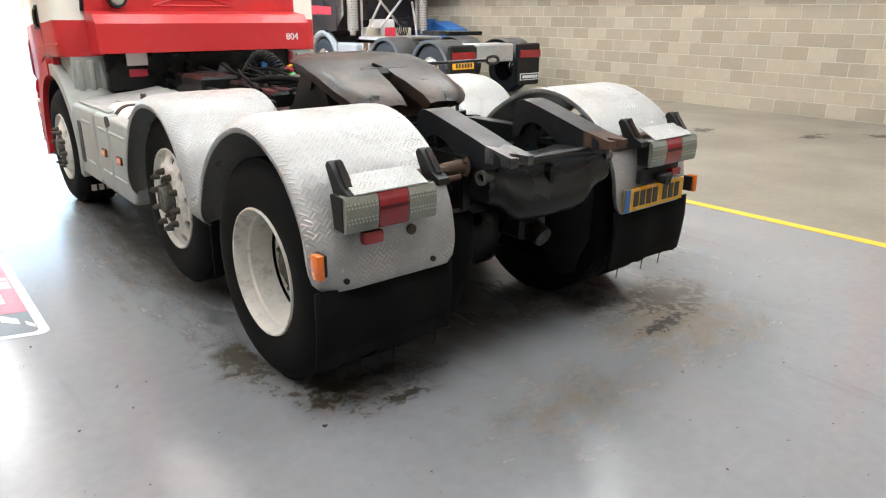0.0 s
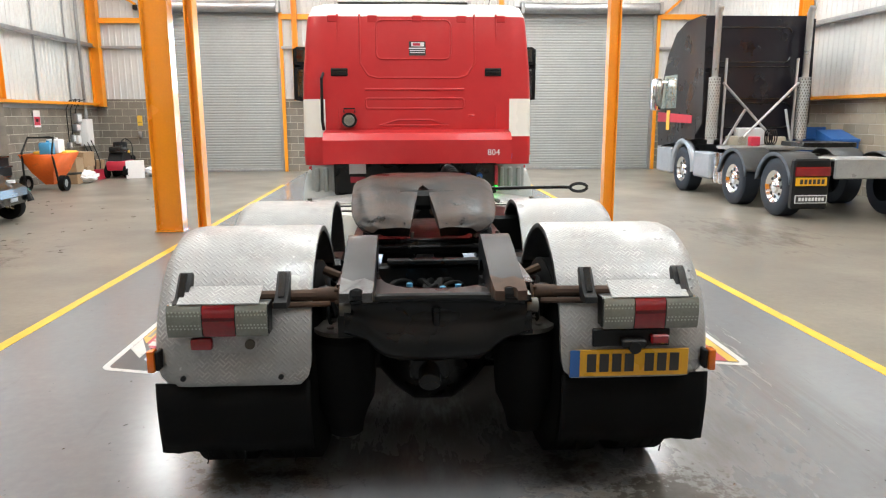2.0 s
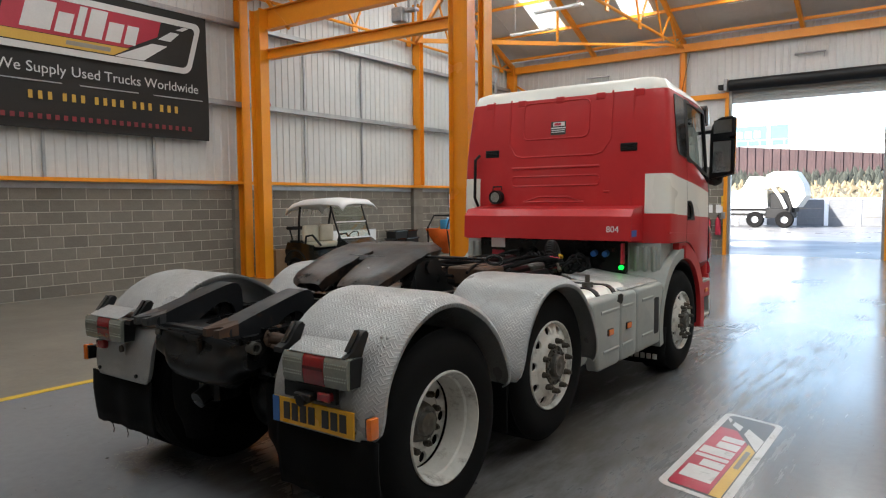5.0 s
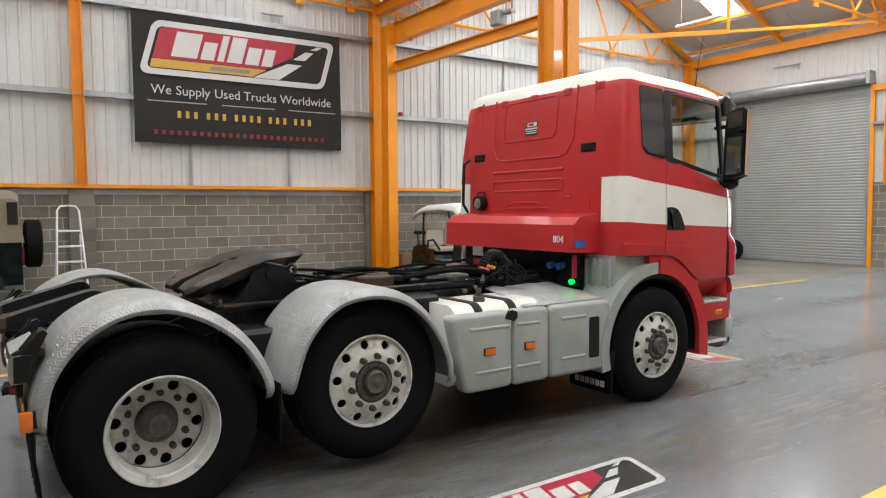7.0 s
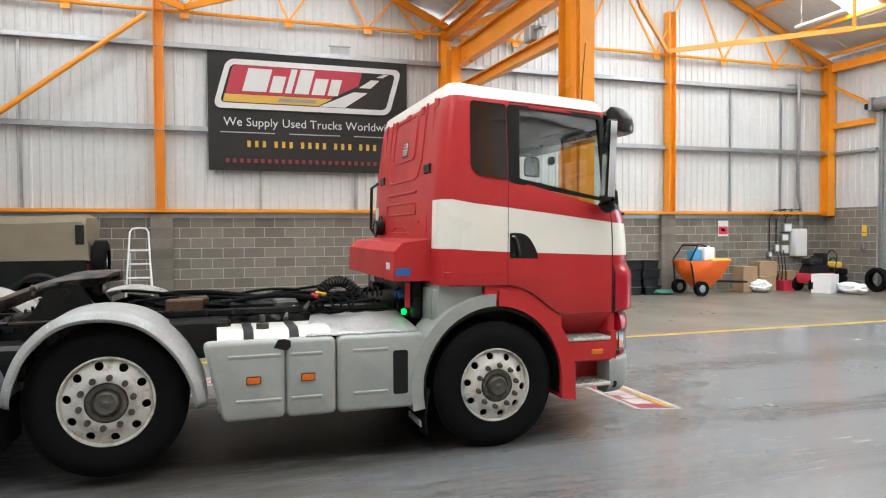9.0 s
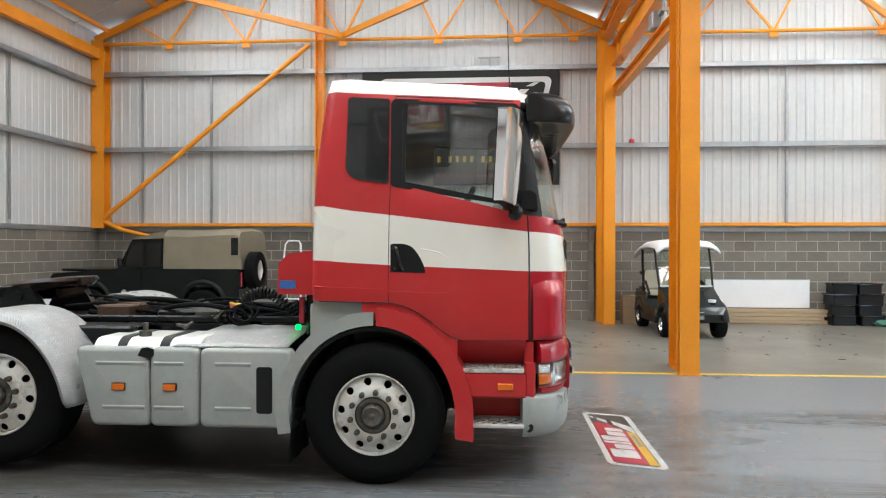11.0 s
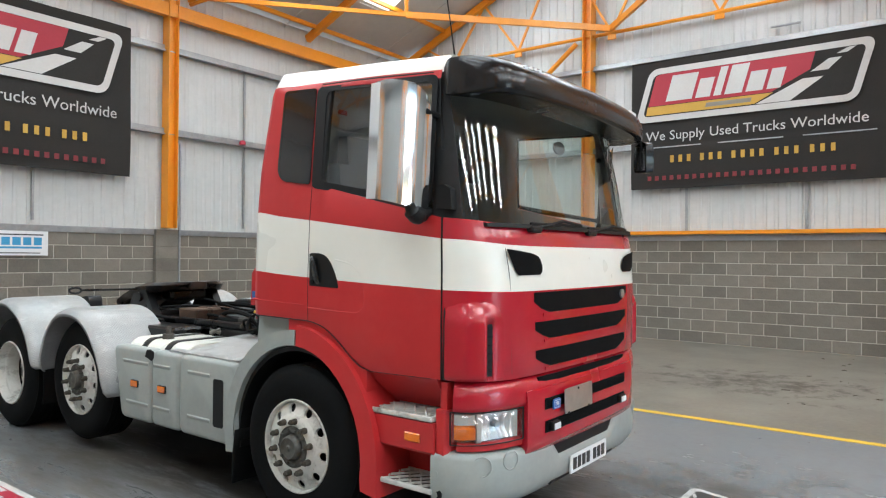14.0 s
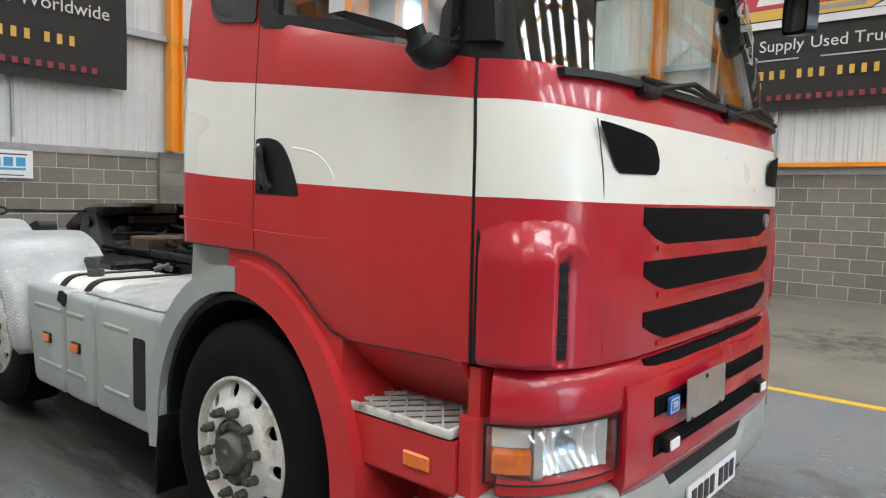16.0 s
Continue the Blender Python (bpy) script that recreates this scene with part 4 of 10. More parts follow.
def cab_material(lv, i):
    """Material slot of a face between level lv, lv+1 and column i, i+1; None is an opening."""
    back = i < N_BACK - 1
    if lv in (5, 6):
        if c_door0 <= i < c_door1:
            return None
        if c_quarter <= i < c_b:
            return 0
        if c_quarter <= i < c_ws:
            return 2
        if i >= c_ws:
            return None
        return 0
    if lv >= 8:
        return 1
    if lv in (2, 3):
        return 1 if i >= 2 else 0
    if lv == 7 and i >= c_door1 + 1:
        return 2
    if i >= c_door1 + 1 and lv < 5:
        return 3
    return 0


bm = nb()
for sgn in (1, -1):
    vs = [[bm.verts.new((CX + sgn * x, y, z)) for x, y, z in r] for r in rings]
    for lv in range(len(rings) - 1):
        for i in range(NP - 1):
            m = cab_material(lv, i)
            if m is None:
                continue
            bm.faces.new((vs[lv][i], vs[lv][i + 1], vs[lv + 1][i + 1], vs[lv + 1][i])).material_index = m
    top = vs[-1]
    mid = [bm.verts.new((CX, v.co.y, v.co.z + 0.01)) for v in top]
    for i in range(NP - 1):
        bm.faces.new((top[i], top[i + 1], mid[i + 1], mid[i])).material_index = 1
bmesh.ops.remove_doubles(bm, verts=bm.verts, dist=0.0008)
cab = part("cab_shell", bm, [M_RED, M_WHITE, M_BLACK, M_RED_GLOSS, M_LINER], truck, "red cab with a broad white stripe and white roof", smooth=55)
mod = cab.modifiers.new("thickness", "SOLIDIFY")
mod.thickness, mod.offset, mod.material_offset = 0.03, -1, 4
if cab.data.polygons[0].normal.y > 0:
    mod.offset = 1
mod = cab.modifiers.new("edge", "BEVEL")
mod.width, mod.segments, mod.limit_method, mod.angle_limit = 0.012, 2, "ANGLE", radians(50)


def side_x(y, lv):
    r = rings[lv][N_BACK:N_BACK + N_SIDE]
    return float(np.interp(y, [p[1] for p in r], [p[0] for p in r]))


def pane(name, cells, m, label, inset=0.012):
    b = nb()
    for sgn, lv, i in cells:
        q = [rings[lv][i], rings[lv][i + 1], rings[lv + 1][i + 1], rings[lv + 1][i]]
        def put(p):
            x, y, z = p
            return (CX + sgn * (x - (inset if i < c_ws else 0)), y - (inset if i >= c_ws else 0), z)
        b.faces.new([b.verts.new(put(p)) for p in q])
    bmesh.ops.remove_doubles(b, verts=b.verts, dist=0.001)
    ob = part(name, b, m, truck, label)
    ob.visible_shadow = False
    return ob


for sgn in (1, -1):
    bm = nb()
    ol = []
    for cx, cz, r, a0 in ((6.972, 2.705, 0.02, 0), (6.725, 2.71, 0.03, 90), (6.79, 2.255, 0.105, 180), (6.972, 2.145, 0.02, 270)):
        ol += [(cx + r * math.cos(radians(a0 + 15 * k)), cz + r * math.sin(radians(a0 + 15 * k))) for k in range(7)]
    def on_side(p, o):
        return (CX + sgn * (float(np.interp(p[1], (2.13, 2.215, 2.45, 2.735), (1.163, 1.160, 1.140, 1.113))) + 0.002 + o), p[0], p[1])
    mid = [(lerp(6.86, y, 0.9), lerp(2.45, z, 0.95)) for y, z in ol]
    ring_panel(bm, ol, mid, on_side, 0.006)
    bm.faces.new([bm.verts.new(on_side(p, 0.005)) for p in mid])
    part("quarter_window", bm, M_GLOSSBLACK, truck, "dark tinted rear side window")
    # black rubber frame round the door glass
    bm = nb()
    def quad(o):
        pts = []
        for cy, cz, a0 in ((7.865 - o, 2.655 - o, 0), (7.085 + 2.4 * o, 2.69 - o, 90), (7.085 + 2.4 * o, 2.13 + o, 180), (7.865 - o, 2.0 + o, 270)):
            r = 0.045
            sy, sz = (1 if a0 in (0, 270) else -1), (1 if a0 < 180 else -1)
            pts += [(cy - sy * r + r * math.cos(radians(a0 + 18 * k)), cz - sz * r + r * math.sin(radians(a0 + 18 * k))) for k in range(6)]
        return pts
    def on_door(p, o):
        w = side_x(p[0], 5) + (side_x(p[0], 7) - side_x(p[0], 5)) * (p[1] - 2.05) / 0.65
        return (CX + sgn * (w + 0.001 + o), p[0], p[1])
    ring_panel(bm, quad(-0.035), quad(0.0), on_door, 0.007)
    part("window_frame", bm, M_BLACK, truck, "black rubber frame of the door window")
    pane("door_window", [(sgn, lv, i) for lv in (5, 6) for i in range(c_door0, c_door1)], M_SIDEGLASS, "clear door window")
pane("windscreen", [(sgn, lv, i) for sgn in (1, -1) for lv in (5, 6) for i in range(c_ws, NP - 1)], M_GLASS, "clear curved windscreen")

# the cab floor and inside
bm = nb()
box(bm, CX - 1.08, CX + 1.08, 6.5, 8.0, 1.28, 1.34)
part("cab_floor", bm, M_BLACK, truck)
bm = nb()
prism(bm, [(7.55, 1.35), (7.6, 1.84), (7.72, 1.90), (7.97, 1.86), (8.0, 1.35)], "x", CX - 1.04, CX + 1.04)
bevel_all(bm, 0.02, 2)
part("dashboard", bm, M_BLACK, truck, "black dashboard")
bm = nb()
pts = []
for k in range(25):
    a = 2 * math.pi * k / 24
    pts.append((CX + 0.55 + 0.2 * math.cos(a), 7.48 + 0.09 * math.sin(a), 1.97 + 0.17 * math.sin(a)))
tube(bm, pts, 0.016, 8, cap=False)
tube(bm, [(CX + 0.55, 7.65, 1.8), (CX + 0.55, 7.48, 1.97)], 0.03, 8)
for dx in (-0.19, 0.19):
    tube(bm, [(CX + 0.55, 7.5, 1.95), (CX + 0.55 + dx, 7.48, 1.97)], 0.014, 6)
part("steering_wheel", bm, M_BLACK, truck, "black steering wheel")
for dx in (-0.58, 0.58):
    bm = nb()
    box(bm, CX + dx - 0.25, CX + dx + 0.25, 6.85, 7.3, 1.5, 1.68, 0.05, 2)
    prism(bm, [(6.8, 1.6), (6.95, 1.6), (6.88, 2.3), (6.76, 2.3)], "x", CX + dx - 0.23, CX + dx + 0.23)
    prism(bm, [(6.76, 2.28), (6.87, 2.28), (6.85, 2.5), (6.77, 2.5)], "x", CX + dx - 0.13, CX + dx + 0.13)
    part("cab_seat", bm, M_SEAT, truck, "dark cloth cab seat")
bm = nb()
box(bm, CX - 1.0, CX + 1.0, 6.56, 6.6, 1.4, 2.6, 0.01)
part("rear_lining", bm, M_LINER, truck, "grey lining at the back of the cab")


def seam(pts, r=0.006, m=M_BLACK, name="panel_gap"):
    b = nb()
    tube(b, pts, r, 6)
    return part(name, b, m, truck)


for sgn in (1, -1):
    for col in (c_b, c_door1 + 1):
        pts = [(CX + sgn * (rings[lv][col][0] - 0.002), rings[lv][col][1] + 0.0, rings[lv][col][2]) for lv in (range(0, 6) if col != c_b else range(0, 9))]
        if col != c_b:
            pts = pts[:6]
        seam(pts, 0.0035 if col == c_b else 0.006)
    seam([(CX + sgn * (rings[8][i][0] + 0.001), rings[8][i][1], rings[8][i][2] - 0.012) for i in range(c_b, c_door1 + 1)], 0.005)
    for y0, y1, rr in ((6.50, 7.46, 0.0035), (7.46, 7.95, 0.002)):
        seam([(CX + sgn * (1.173 if y < 7.4 else 1.173 - 0.1 * (y - 7.4)), y, side_bottom(y) - 0.001) for y in (lerp(y0, y1, k / 30) for k in range(31))], rr)
    # edge of the hinged front panel
    seam([(CX + sgn * dx, front_y(CX + dx, z) - 0.001, z) for dx, z in smooth_line([(0.895, 1.74), (0.868, 1.60), (0.86, 1.50), (0.855, 1.30), (0.845, 1.05)], 4)], 0.0016)
    # raised lines pressed into the door
    for pts, m in (([(6.98, 1.37), (7.35, 1.36), (7.42, 1.375), (7.45, 1.42), (7.44, 1.535)], M_RED), ([(7.43, 1.545), (7.40, 1.60), (7.33, 1.645), (7.22, 1.665)], M_WHITE), ([(6.46, 1.40), (6.95, 1.385)], M_RED)):
        seam([(CX + sgn * (side_x(y, 2) - 0.0072), y, z) for y, z in smooth_line(pts, 4)], 0.008, m, "pressed_line")
    # door handle in its recess
    b = nb()
    hp = [(7.005, 1.505)] + smooth_line([(7.24, 1.498), (7.25, 1.505), (7.235, 1.56), (7.195, 1.635), (7.15, 1.683), (7.09, 1.702), (7.02, 1.703)], 4) + [(7.005, 1.695)]
    prism(b, hp, "x", CX + sgn * 1.165, CX + sgn * 1.178)
    h = part("door_handle", b, M_BLACK, truck, "black door handle")
    b = nb()
    tube(b, [(CX + sgn * xx, yy, zz) for xx, yy, zz in smooth_line([(1.176, 7.03, 1.675), (1.192, 7.05, 1.66), (1.196, 7.062, 1.61), (1.192, 7.08, 1.55), (1.176, 7.09, 1.525)], 4)], 0.016, 8)
    disc(b, (CX + sgn * 1.178, 7.035, 1.53), "x", 0.012, sgn * 0.008, 10)
    part("grip", b, M_GLOSSBLACK, h)

# sun visor over the windscreen
bm = nb()
N = 40
prof = smooth_line([(-0.07, 2.74), (0.0, 2.785), (0.08, 2.79), (0.155, 2.765), (0.205, 2.72), (0.226, 2.66), (0.226, 2.60), (0.212, 2.578), (0.185, 2.574), (0.09, 2.574), (-0.03, 2.58)], 2)
ringsv = []
for k in range(N + 1):
    u = math.sin(math.pi / 2 * (-1 + 2 * k / N))
    dx = 1.075 * u
    yb = 8.165 + float(np.interp(abs(dx), FRONT_DX, FRONT_DY)) * 0.8
    e = max(0.0, (abs(u) - 0.9) / 0.1)
    sq = 0.3 + 0.7 * math.sqrt(max(0.0, 1 - e * e))
    ringsv.append([bm.verts.new((CX + dx, yb + p[0] * sq, 2.665 + (p[1] - 2.665) * (0.86 + 0.14 * sq) + 0.02 * (1 - u * u) - 0.02)) for p in prof])
for a, b in zip(ringsv, ringsv[1:]):
    for j in range(len(prof)):
        bm.faces.new((a[j], b[j], b[(j + 1) % len(prof)], a[(j + 1) % len(prof)]))
bm.faces.new(ringsv[0]), bm.faces.new(ringsv[-1][::-1])
visor = part("sun_visor", bm, M_VISOR, truck, "gloss black smoked sun visor", smooth=60)
for dx in (0.72, -0.72):
    for k in range(4):
        bm = nb()
        x = dx - 0.066 + 0.044 * k
        y = 8.165 + float(np.interp(abs(x), FRONT_DX, FRONT_DY)) * 0.8
        disc(bm, (CX + x, y + 0.165, 2.725), "y", 0.015, 0.03, 12)
        part("roof_lamp", bm, M_SIGNWHITE, visor, "small white visor lamp")

# front: grilles, nostrils, badge, plates
def bow_patch(b, xs, top, bot, off, rows=5):
    """A patch that follows the bowed front between a top and a bottom line."""
    cols = [[b.verts.new((CX + dx, front_y(CX + dx, z) + off, z)) for z in (lerp(bot(dx), top(dx), q / rows) for q in range(rows + 1))] for dx in xs]
    for a, c in zip(cols, cols[1:]):
        for q in range(rows):
            b.faces.new((a[q], c[q], c[q + 1], a[q + 1]))


def strip(b, xl, xr, zt, zb, cut_l, cut_r, off, n=16, mat=0):
    """A band across the front, made of narrow columns so that it follows the bow."""
    cols = []
    for k in range(n + 1):
        dx = lerp(xl, xr, k / n)
        t, z0 = zt, zb
        if cut_l and dx > xl - cut_l:
            z0 = zb + (zt - zb) * 0.55 * (dx - (xl - cut_l)) / cut_l
        if cut_r and dx < xr + cut_r:
            z0 = zb + (zt - zb) * 0.55 * ((xr + cut_r) - dx) / cut_r
        cols.append((dx, t, z0))
    ft = [[b.verts.new((CX + dx, front_y(CX + dx, z) + off, z)) for z in (t, lerp(t, z0, 0.5), z0)] for dx, t, z0 in cols]
    bk = [[b.verts.new((v.co.x, v.co.y - off - 0.02, v.co.z)) for v in (c[0], c[-1])] for c in ft]
    for i in range(n):
        for j in range(2):
            b.faces.new((ft[i][j], ft[i + 1][j], ft[i + 1][j + 1], ft[i][j + 1])).material_index = mat
        b.faces.new((ft[i][0], ft[i + 1][0], bk[i + 1][0], bk[i][0])).material_index = mat
        b.faces.new((ft[i][2], ft[i + 1][2], bk[i + 1][1], bk[i][1])).material_index = mat
    for e in (0, n):
        b.faces.new((ft[e][0], ft[e][1], ft[e][2], bk[e][1], bk[e][0])).material_index = mat


for xl, xr, zt, zb, c in ((0.66, -0.66, 1.492, 1.375, 0.13), (0.645, -0.645, 1.325, 1.225, 0.13), (0.635, -0.635, 1.165, 1.065, 0.13)):
    bm = nb()
    strip(bm, xl, xr, zt, zb, c, c, 0.003)
    g = part("grille", bm, M_GRILLE, truck, "black mesh grille slot")
    bm = nb()
    strip(bm, xl - 0.1, xr + 0.1, zb - 0.003, zb - 0.02, 0.0, 0.0, 0.006, 24)
    bevel_all(bm, 0.006, 2, 40)
    part("grille_bar", bm, M_RED_GLOSS, truck, "glossy red lip below a grille slot")
bm = nb()
strip(bm, 0.61, -0.61, 1.012, 0.972, 0.14, 0.14, 0.004)
part("grille", bm, M_GRILLE, truck, "narrow black grille slot")
for sgn in (1, -1):
    bm = nb()
    bow_patch(bm, [sgn * lerp(0.572, 0.887, k / 14) for k in range(15)], lambda d: float(np.interp(abs(d), (0.572, 0.585, 0.62, 0.68, 0.77, 0.887), (1.64, 1.672, 1.698, 1.712, 1.723, 1.735))),
              lambda d: float(np.interp(abs(d), (0.572, 0.58, 0.80, 0.83, 0.887), (1.61, 1.592, 1.59, 1.615, 1.728))), 0.002)
    part("air_intake", bm, M_GRILLE, truck, "black air intake in the white stripe")
    # corner air deflector: stands proud behind its slot, a scooped channel in front of it
    plan = smooth_line([(dx, float(np.interp(dx, FRONT_DX, FRONT_DY))) for dx in (0.865, 0.90, 0.95, 0.985, 1.02, 1.07, 1.10)] + [(1.109, -0.35)], 3)
    run = [0.0]
    for p, q in zip(plan, plan[1:]):
        run.append(run[-1] + math.hypot(q[0] - p[0], q[1] - p[1]))
    s_slot = float(np.interp(0.992, [p[0] for p in plan], run))

    def ease(x):
        x = max(0.0, min(1.0, x))
        return x * x * (3 - 2 * x)
    bm = nb()
    grid = []
    for k in range(61):
        q = run[-1] * k / 60
        x, y = float(np.interp(q, run, [p[0] for p in plan])), float(np.interp(q, run, [p[1] for p in plan]))
        tx = float(np.interp(q + 0.015, run, [p[0] for p in plan])) - float(np.interp(q - 0.015, run, [p[0] for p in plan]))
        ty = float(np.interp(q + 0.015, run, [p[1] for p in plan])) - float(np.interp(q - 0.015, run, [p[1] for p in plan]))
        L = math.hypot(tx, ty)
        nx, ny = -ty / L, tx / L
        top = 1.478 - 0.075 * ease(1 - q / s_slot)
        col = []
        for w in range(33):
            z = lerp(1.036, top, w / 32)
            full = (0.05 - 0.03 * ease((q - s_slot - 0.10) / (run[-1] - s_slot - 0.10))) * ease((top - z) / 0.15) * ease((z - 1.02) / 0.035)
            hood = ease((z - 1.31) / 0.08)
            lip = ease((q - s_slot) / 0.028)
            front = ease(q / s_slot) * hood
            channel = 0.006 * ease(q / 0.06) * (1 - hood)
            push = full * max(lip, front) + channel * (1 - lip) - 0.004
            push -= 0.012 * max(0.0, 1 - (abs(q - s_slot + 0.012) / 0.016) ** 4) * (1 - hood) * ease((z - 1.045) / 0.015)
            col.append(bm.verts.new((CX + sgn * (x + nx * push), 8.345 + y + ny * push, z)))
        grid.append(col)
    grid.append([bm.verts.new((v.co.x - sgn * 0.05, v.co.y - 0.004, v.co.z)) for v in grid[-1]])
    for a, b in zip(grid, grid[1:]):
        for q in range(32):
            bm.faces.new((a[q], b[q], b[q + 1], a[q + 1]))
    c = part("corner_deflector", bm, M_RED_GLOSS, truck, "glossy red corner air deflector", smooth=50)
    bm = nb()
    prism(bm, [(7.978, 1.035), (7.996, 1.035), (7.993, 1.40), (7.988, 1.42), (7.984, 1.40)], "x", CX + sgn * 1.09, CX + sgn * 1.118)
    part("deflector_gap", bm, M_BLACK, c)
    bm = nb()
    bow_patch(bm, [sgn * lerp(0.972, 1.0, k / 4) for k in range(5)], lambda d: 1.348, lambda d: 1.058, 0.004)
    sl = part("slot", bm, M_BLACK, c)
    for k in range(6):
        bm = nb()
        z = 1.09 + 0.045 * k
        bar(bm, (CX + sgn * 0.974, front_y(CX + 0.974, z) + 0.008, z), (CX + sgn * 0.998, front_y(CX + 0.998, z) + 0.008, z), 0.004, 0.004)
        part("fin", bm, M_GLOSSBLACK, sl)
bm = nb()
disc(bm, (CX - 0.56, front_y(CX - 0.56, 1.44) + 0.006, 1.44), "y", 0.03, 0.012, 20)
part("badge", bm, M_ALU, truck, "small round metal badge")

# lower front: red panel, headlamps, bumper
LOW_LINE = smooth_line([(0.0, -0.065), (0.35, -0.067), (0.67, -0.078), (0.84, -0.105), (0.96, -0.15), (1.04, -0.205), (1.095, -0.275), (1.122, -0.35), (1.13, -0.42)], 6)
LOW_DX, LOW_DY = zip(*LOW_LINE)


def low_points(dx0, dx1, n):
    """Evenly spaced points of the lower front's plan line with the way out of it."""
    line = [(-x, y) for x, y in LOW_LINE[:0:-1]] + list(LOW_LINE)
    run = [0.0]
    for a, b in zip(line, line[1:]):
        run.append(run[-1] + math.hypot(b[0] - a[0], b[1] - a[1]))
    xs, ys = [p[0] for p in line], [p[1] for p in line]
    s0, s1 = float(np.interp(dx0, xs, run)), float(np.interp(dx1, xs, run))
    out = []
    for k in range(n + 1):
        q = lerp(s0, s1, k / n)
        x, y = float(np.interp(q, run, xs)), float(np.interp(q, run, ys))
        tx = float(np.interp(q + 0.02, run, xs)) - float(np.interp(q - 0.02, run, xs))
        ty = float(np.interp(q + 0.02, run, ys)) - float(np.interp(q - 0.02, run, ys))
        L = math.hypot(tx, ty)
        out.append((x, y, -ty / L, tx / L))
    return out


def shell_band(b, dx0, dx1, zs, offs, n=12, mat=0, back=0.12):
    """A bowed band of the lower front between two x offsets: rows of z with their push out of it."""
    grid = []
    for x, y, nx, ny in low_points(dx0, dx1, n):
        z_of = [z(x) if callable(z) else z for z in zs]
        grid.append([b.verts.new((CX + x + nx * o, 8.345 + y + ny * o, z)) for z, o in zip(z_of, offs)] + [b.verts.new((CX + x - nx * back, 8.345 + y - ny * back, z_of[k])) for k in (-1, 0)])
    m = len(grid[0])
    for i in range(n):
        for j in range(m):
            b.faces.new((grid[i][j], grid[i + 1][j], grid[i + 1][(j + 1) % m], grid[i][(j + 1) % m])).material_index = mat
    b.faces.new(grid[0]), b.faces.new(grid[-1][::-1])


bm = nb()
shell_band(bm, -1.106, 1.106, (1.03, 1.018, 0.995, 0.95, 0.90, 0.875, 0.866), (-0.05, -0.012, 0.004, 0.014, 0.018, 0.012, -0.012), 64, back=0.1)
part("lower_front_panel", bm, M_RED_GLOSS, truck, "glossy red band above the headlamps", smooth=60)
bm = nb()
shell_band(bm, -0.74, 0.74, (0.965, 0.95, 0.90, 0.80, 0.65, 0.60, 0.585), (-0.02, 0.02, 0.028, 0.03, 0.028, 0.012, -0.03), 30)
part("radiator_panel", bm, M_RED_GLOSS, truck, "glossy red lower grille panel", smooth=60)
bm = nb()
shell_band(bm, -1.1, 1.1, (0.70, 0.69, 0.66), (-0.03, -0.006, -0.01), 40, back=0.08)
part("lamp_sill", bm, M_RED, truck)
for zt, zb, a in ((0.893, 0.822, 0.575), (0.765, 0.69, 0.57)):
    bm = nb()
    shell_band(bm, -a, a, (zt, zt - 0.004, zb + 0.004, zb), (0.02, 0.032, 0.032, 0.02), 24, back=0.0)
    lg = part("lower_grille", bm, M_GRILLE, truck, "black lower grille slot")
    bm = nb()
    for k in range(5):
        z = lerp(zt - 0.012, zb + 0.012, k / 4)
        tube(bm, [(CX + x + nx * 0.033, 8.345 + y + ny * 0.033, z) for x, y, nx, ny in low_points(-a + 0.02, a - 0.02, 12)], 0.0035, 5)
    part("grille_mesh", bm, M_GRILLE, lg)
for dx in (0.485, -0.485):
    bm = nb()
    box(bm, CX + dx - 0.045, CX + dx + 0.045, 8.30, 8.335, 0.70, 0.752, 0.008, 2)
    mk = part("marker_holder", bm, M_BLACK, truck)
    bm = nb()
    box(bm, CX + dx - 0.033, CX + dx + 0.038, 8.335, 8.342, 0.708, 0.744, 0.003)
    part("marker_lamp", bm, M_SIGNWHITE, mk, "small white front marker lamp")
bm = nb()
prism(bm, rounded(CX + 0.035, CX + 0.405, 0.778, 0.922, 0.012), "y", 8.336, 8.34)
for v in bm.verts:
    v.co.y += 0.06 * (0.92 - v.co.z) * 0.4
bp = part("blank_plate", bm, M_ALU, truck, "blank grey metal plate on the lower grille")
bm = nb()
box(bm, CX + 0.12, CX + 0.32, 8.30, 8.336, 0.80, 0.90, 0.004)
disc(bm, (CX + 0.23, 8.34, 0.905), "y", 0.008, 0.004, 10)
for dx in (0.09, 0.36):
    box(bm, CX + dx - 0.012, CX + dx + 0.012, 8.338, 8.346, 0.774, 0.786, 0.002)
part("plate_bracket", bm, M_BLACK, bp)
bm = nb()
prism(bm, rounded(CX + 0.435, CX + 0.515, 0.822, 0.878, 0.008), "y", 8.318, 8.328)
b_ = part("permit_plate", bm, M_BLUE, truck, "small blue square plate with white letters")
bm = nb()
prism(bm, rounded(CX + 0.441, CX + 0.509, 0.828, 0.872, 0.006), "y", 8.328, 8.3285)
prism(bm, rounded(CX + 0.444, CX + 0.506, 0.831, 0.869, 0.005), "y", 8.3284, 8.3288)
for f in bm.faces[len(bm.faces) // 2:]:
    f.material_index = 1
part("plate_border", bm, [M_SIGNWHITE, M_BLUE], b_)
part("lettering", text_bm("TIR", 0.03, pose(CX + 0.475, 8.3295, 0.85, 90, 0, 180), 0.001), M_SIGNWHITE, b_)


def bumper_top(dx):
    return float(np.interp(abs(dx), (0, 0.36, 0.44, 0.72, 2), (0.53, 0.53, 0.615, 0.64, 0.685)))


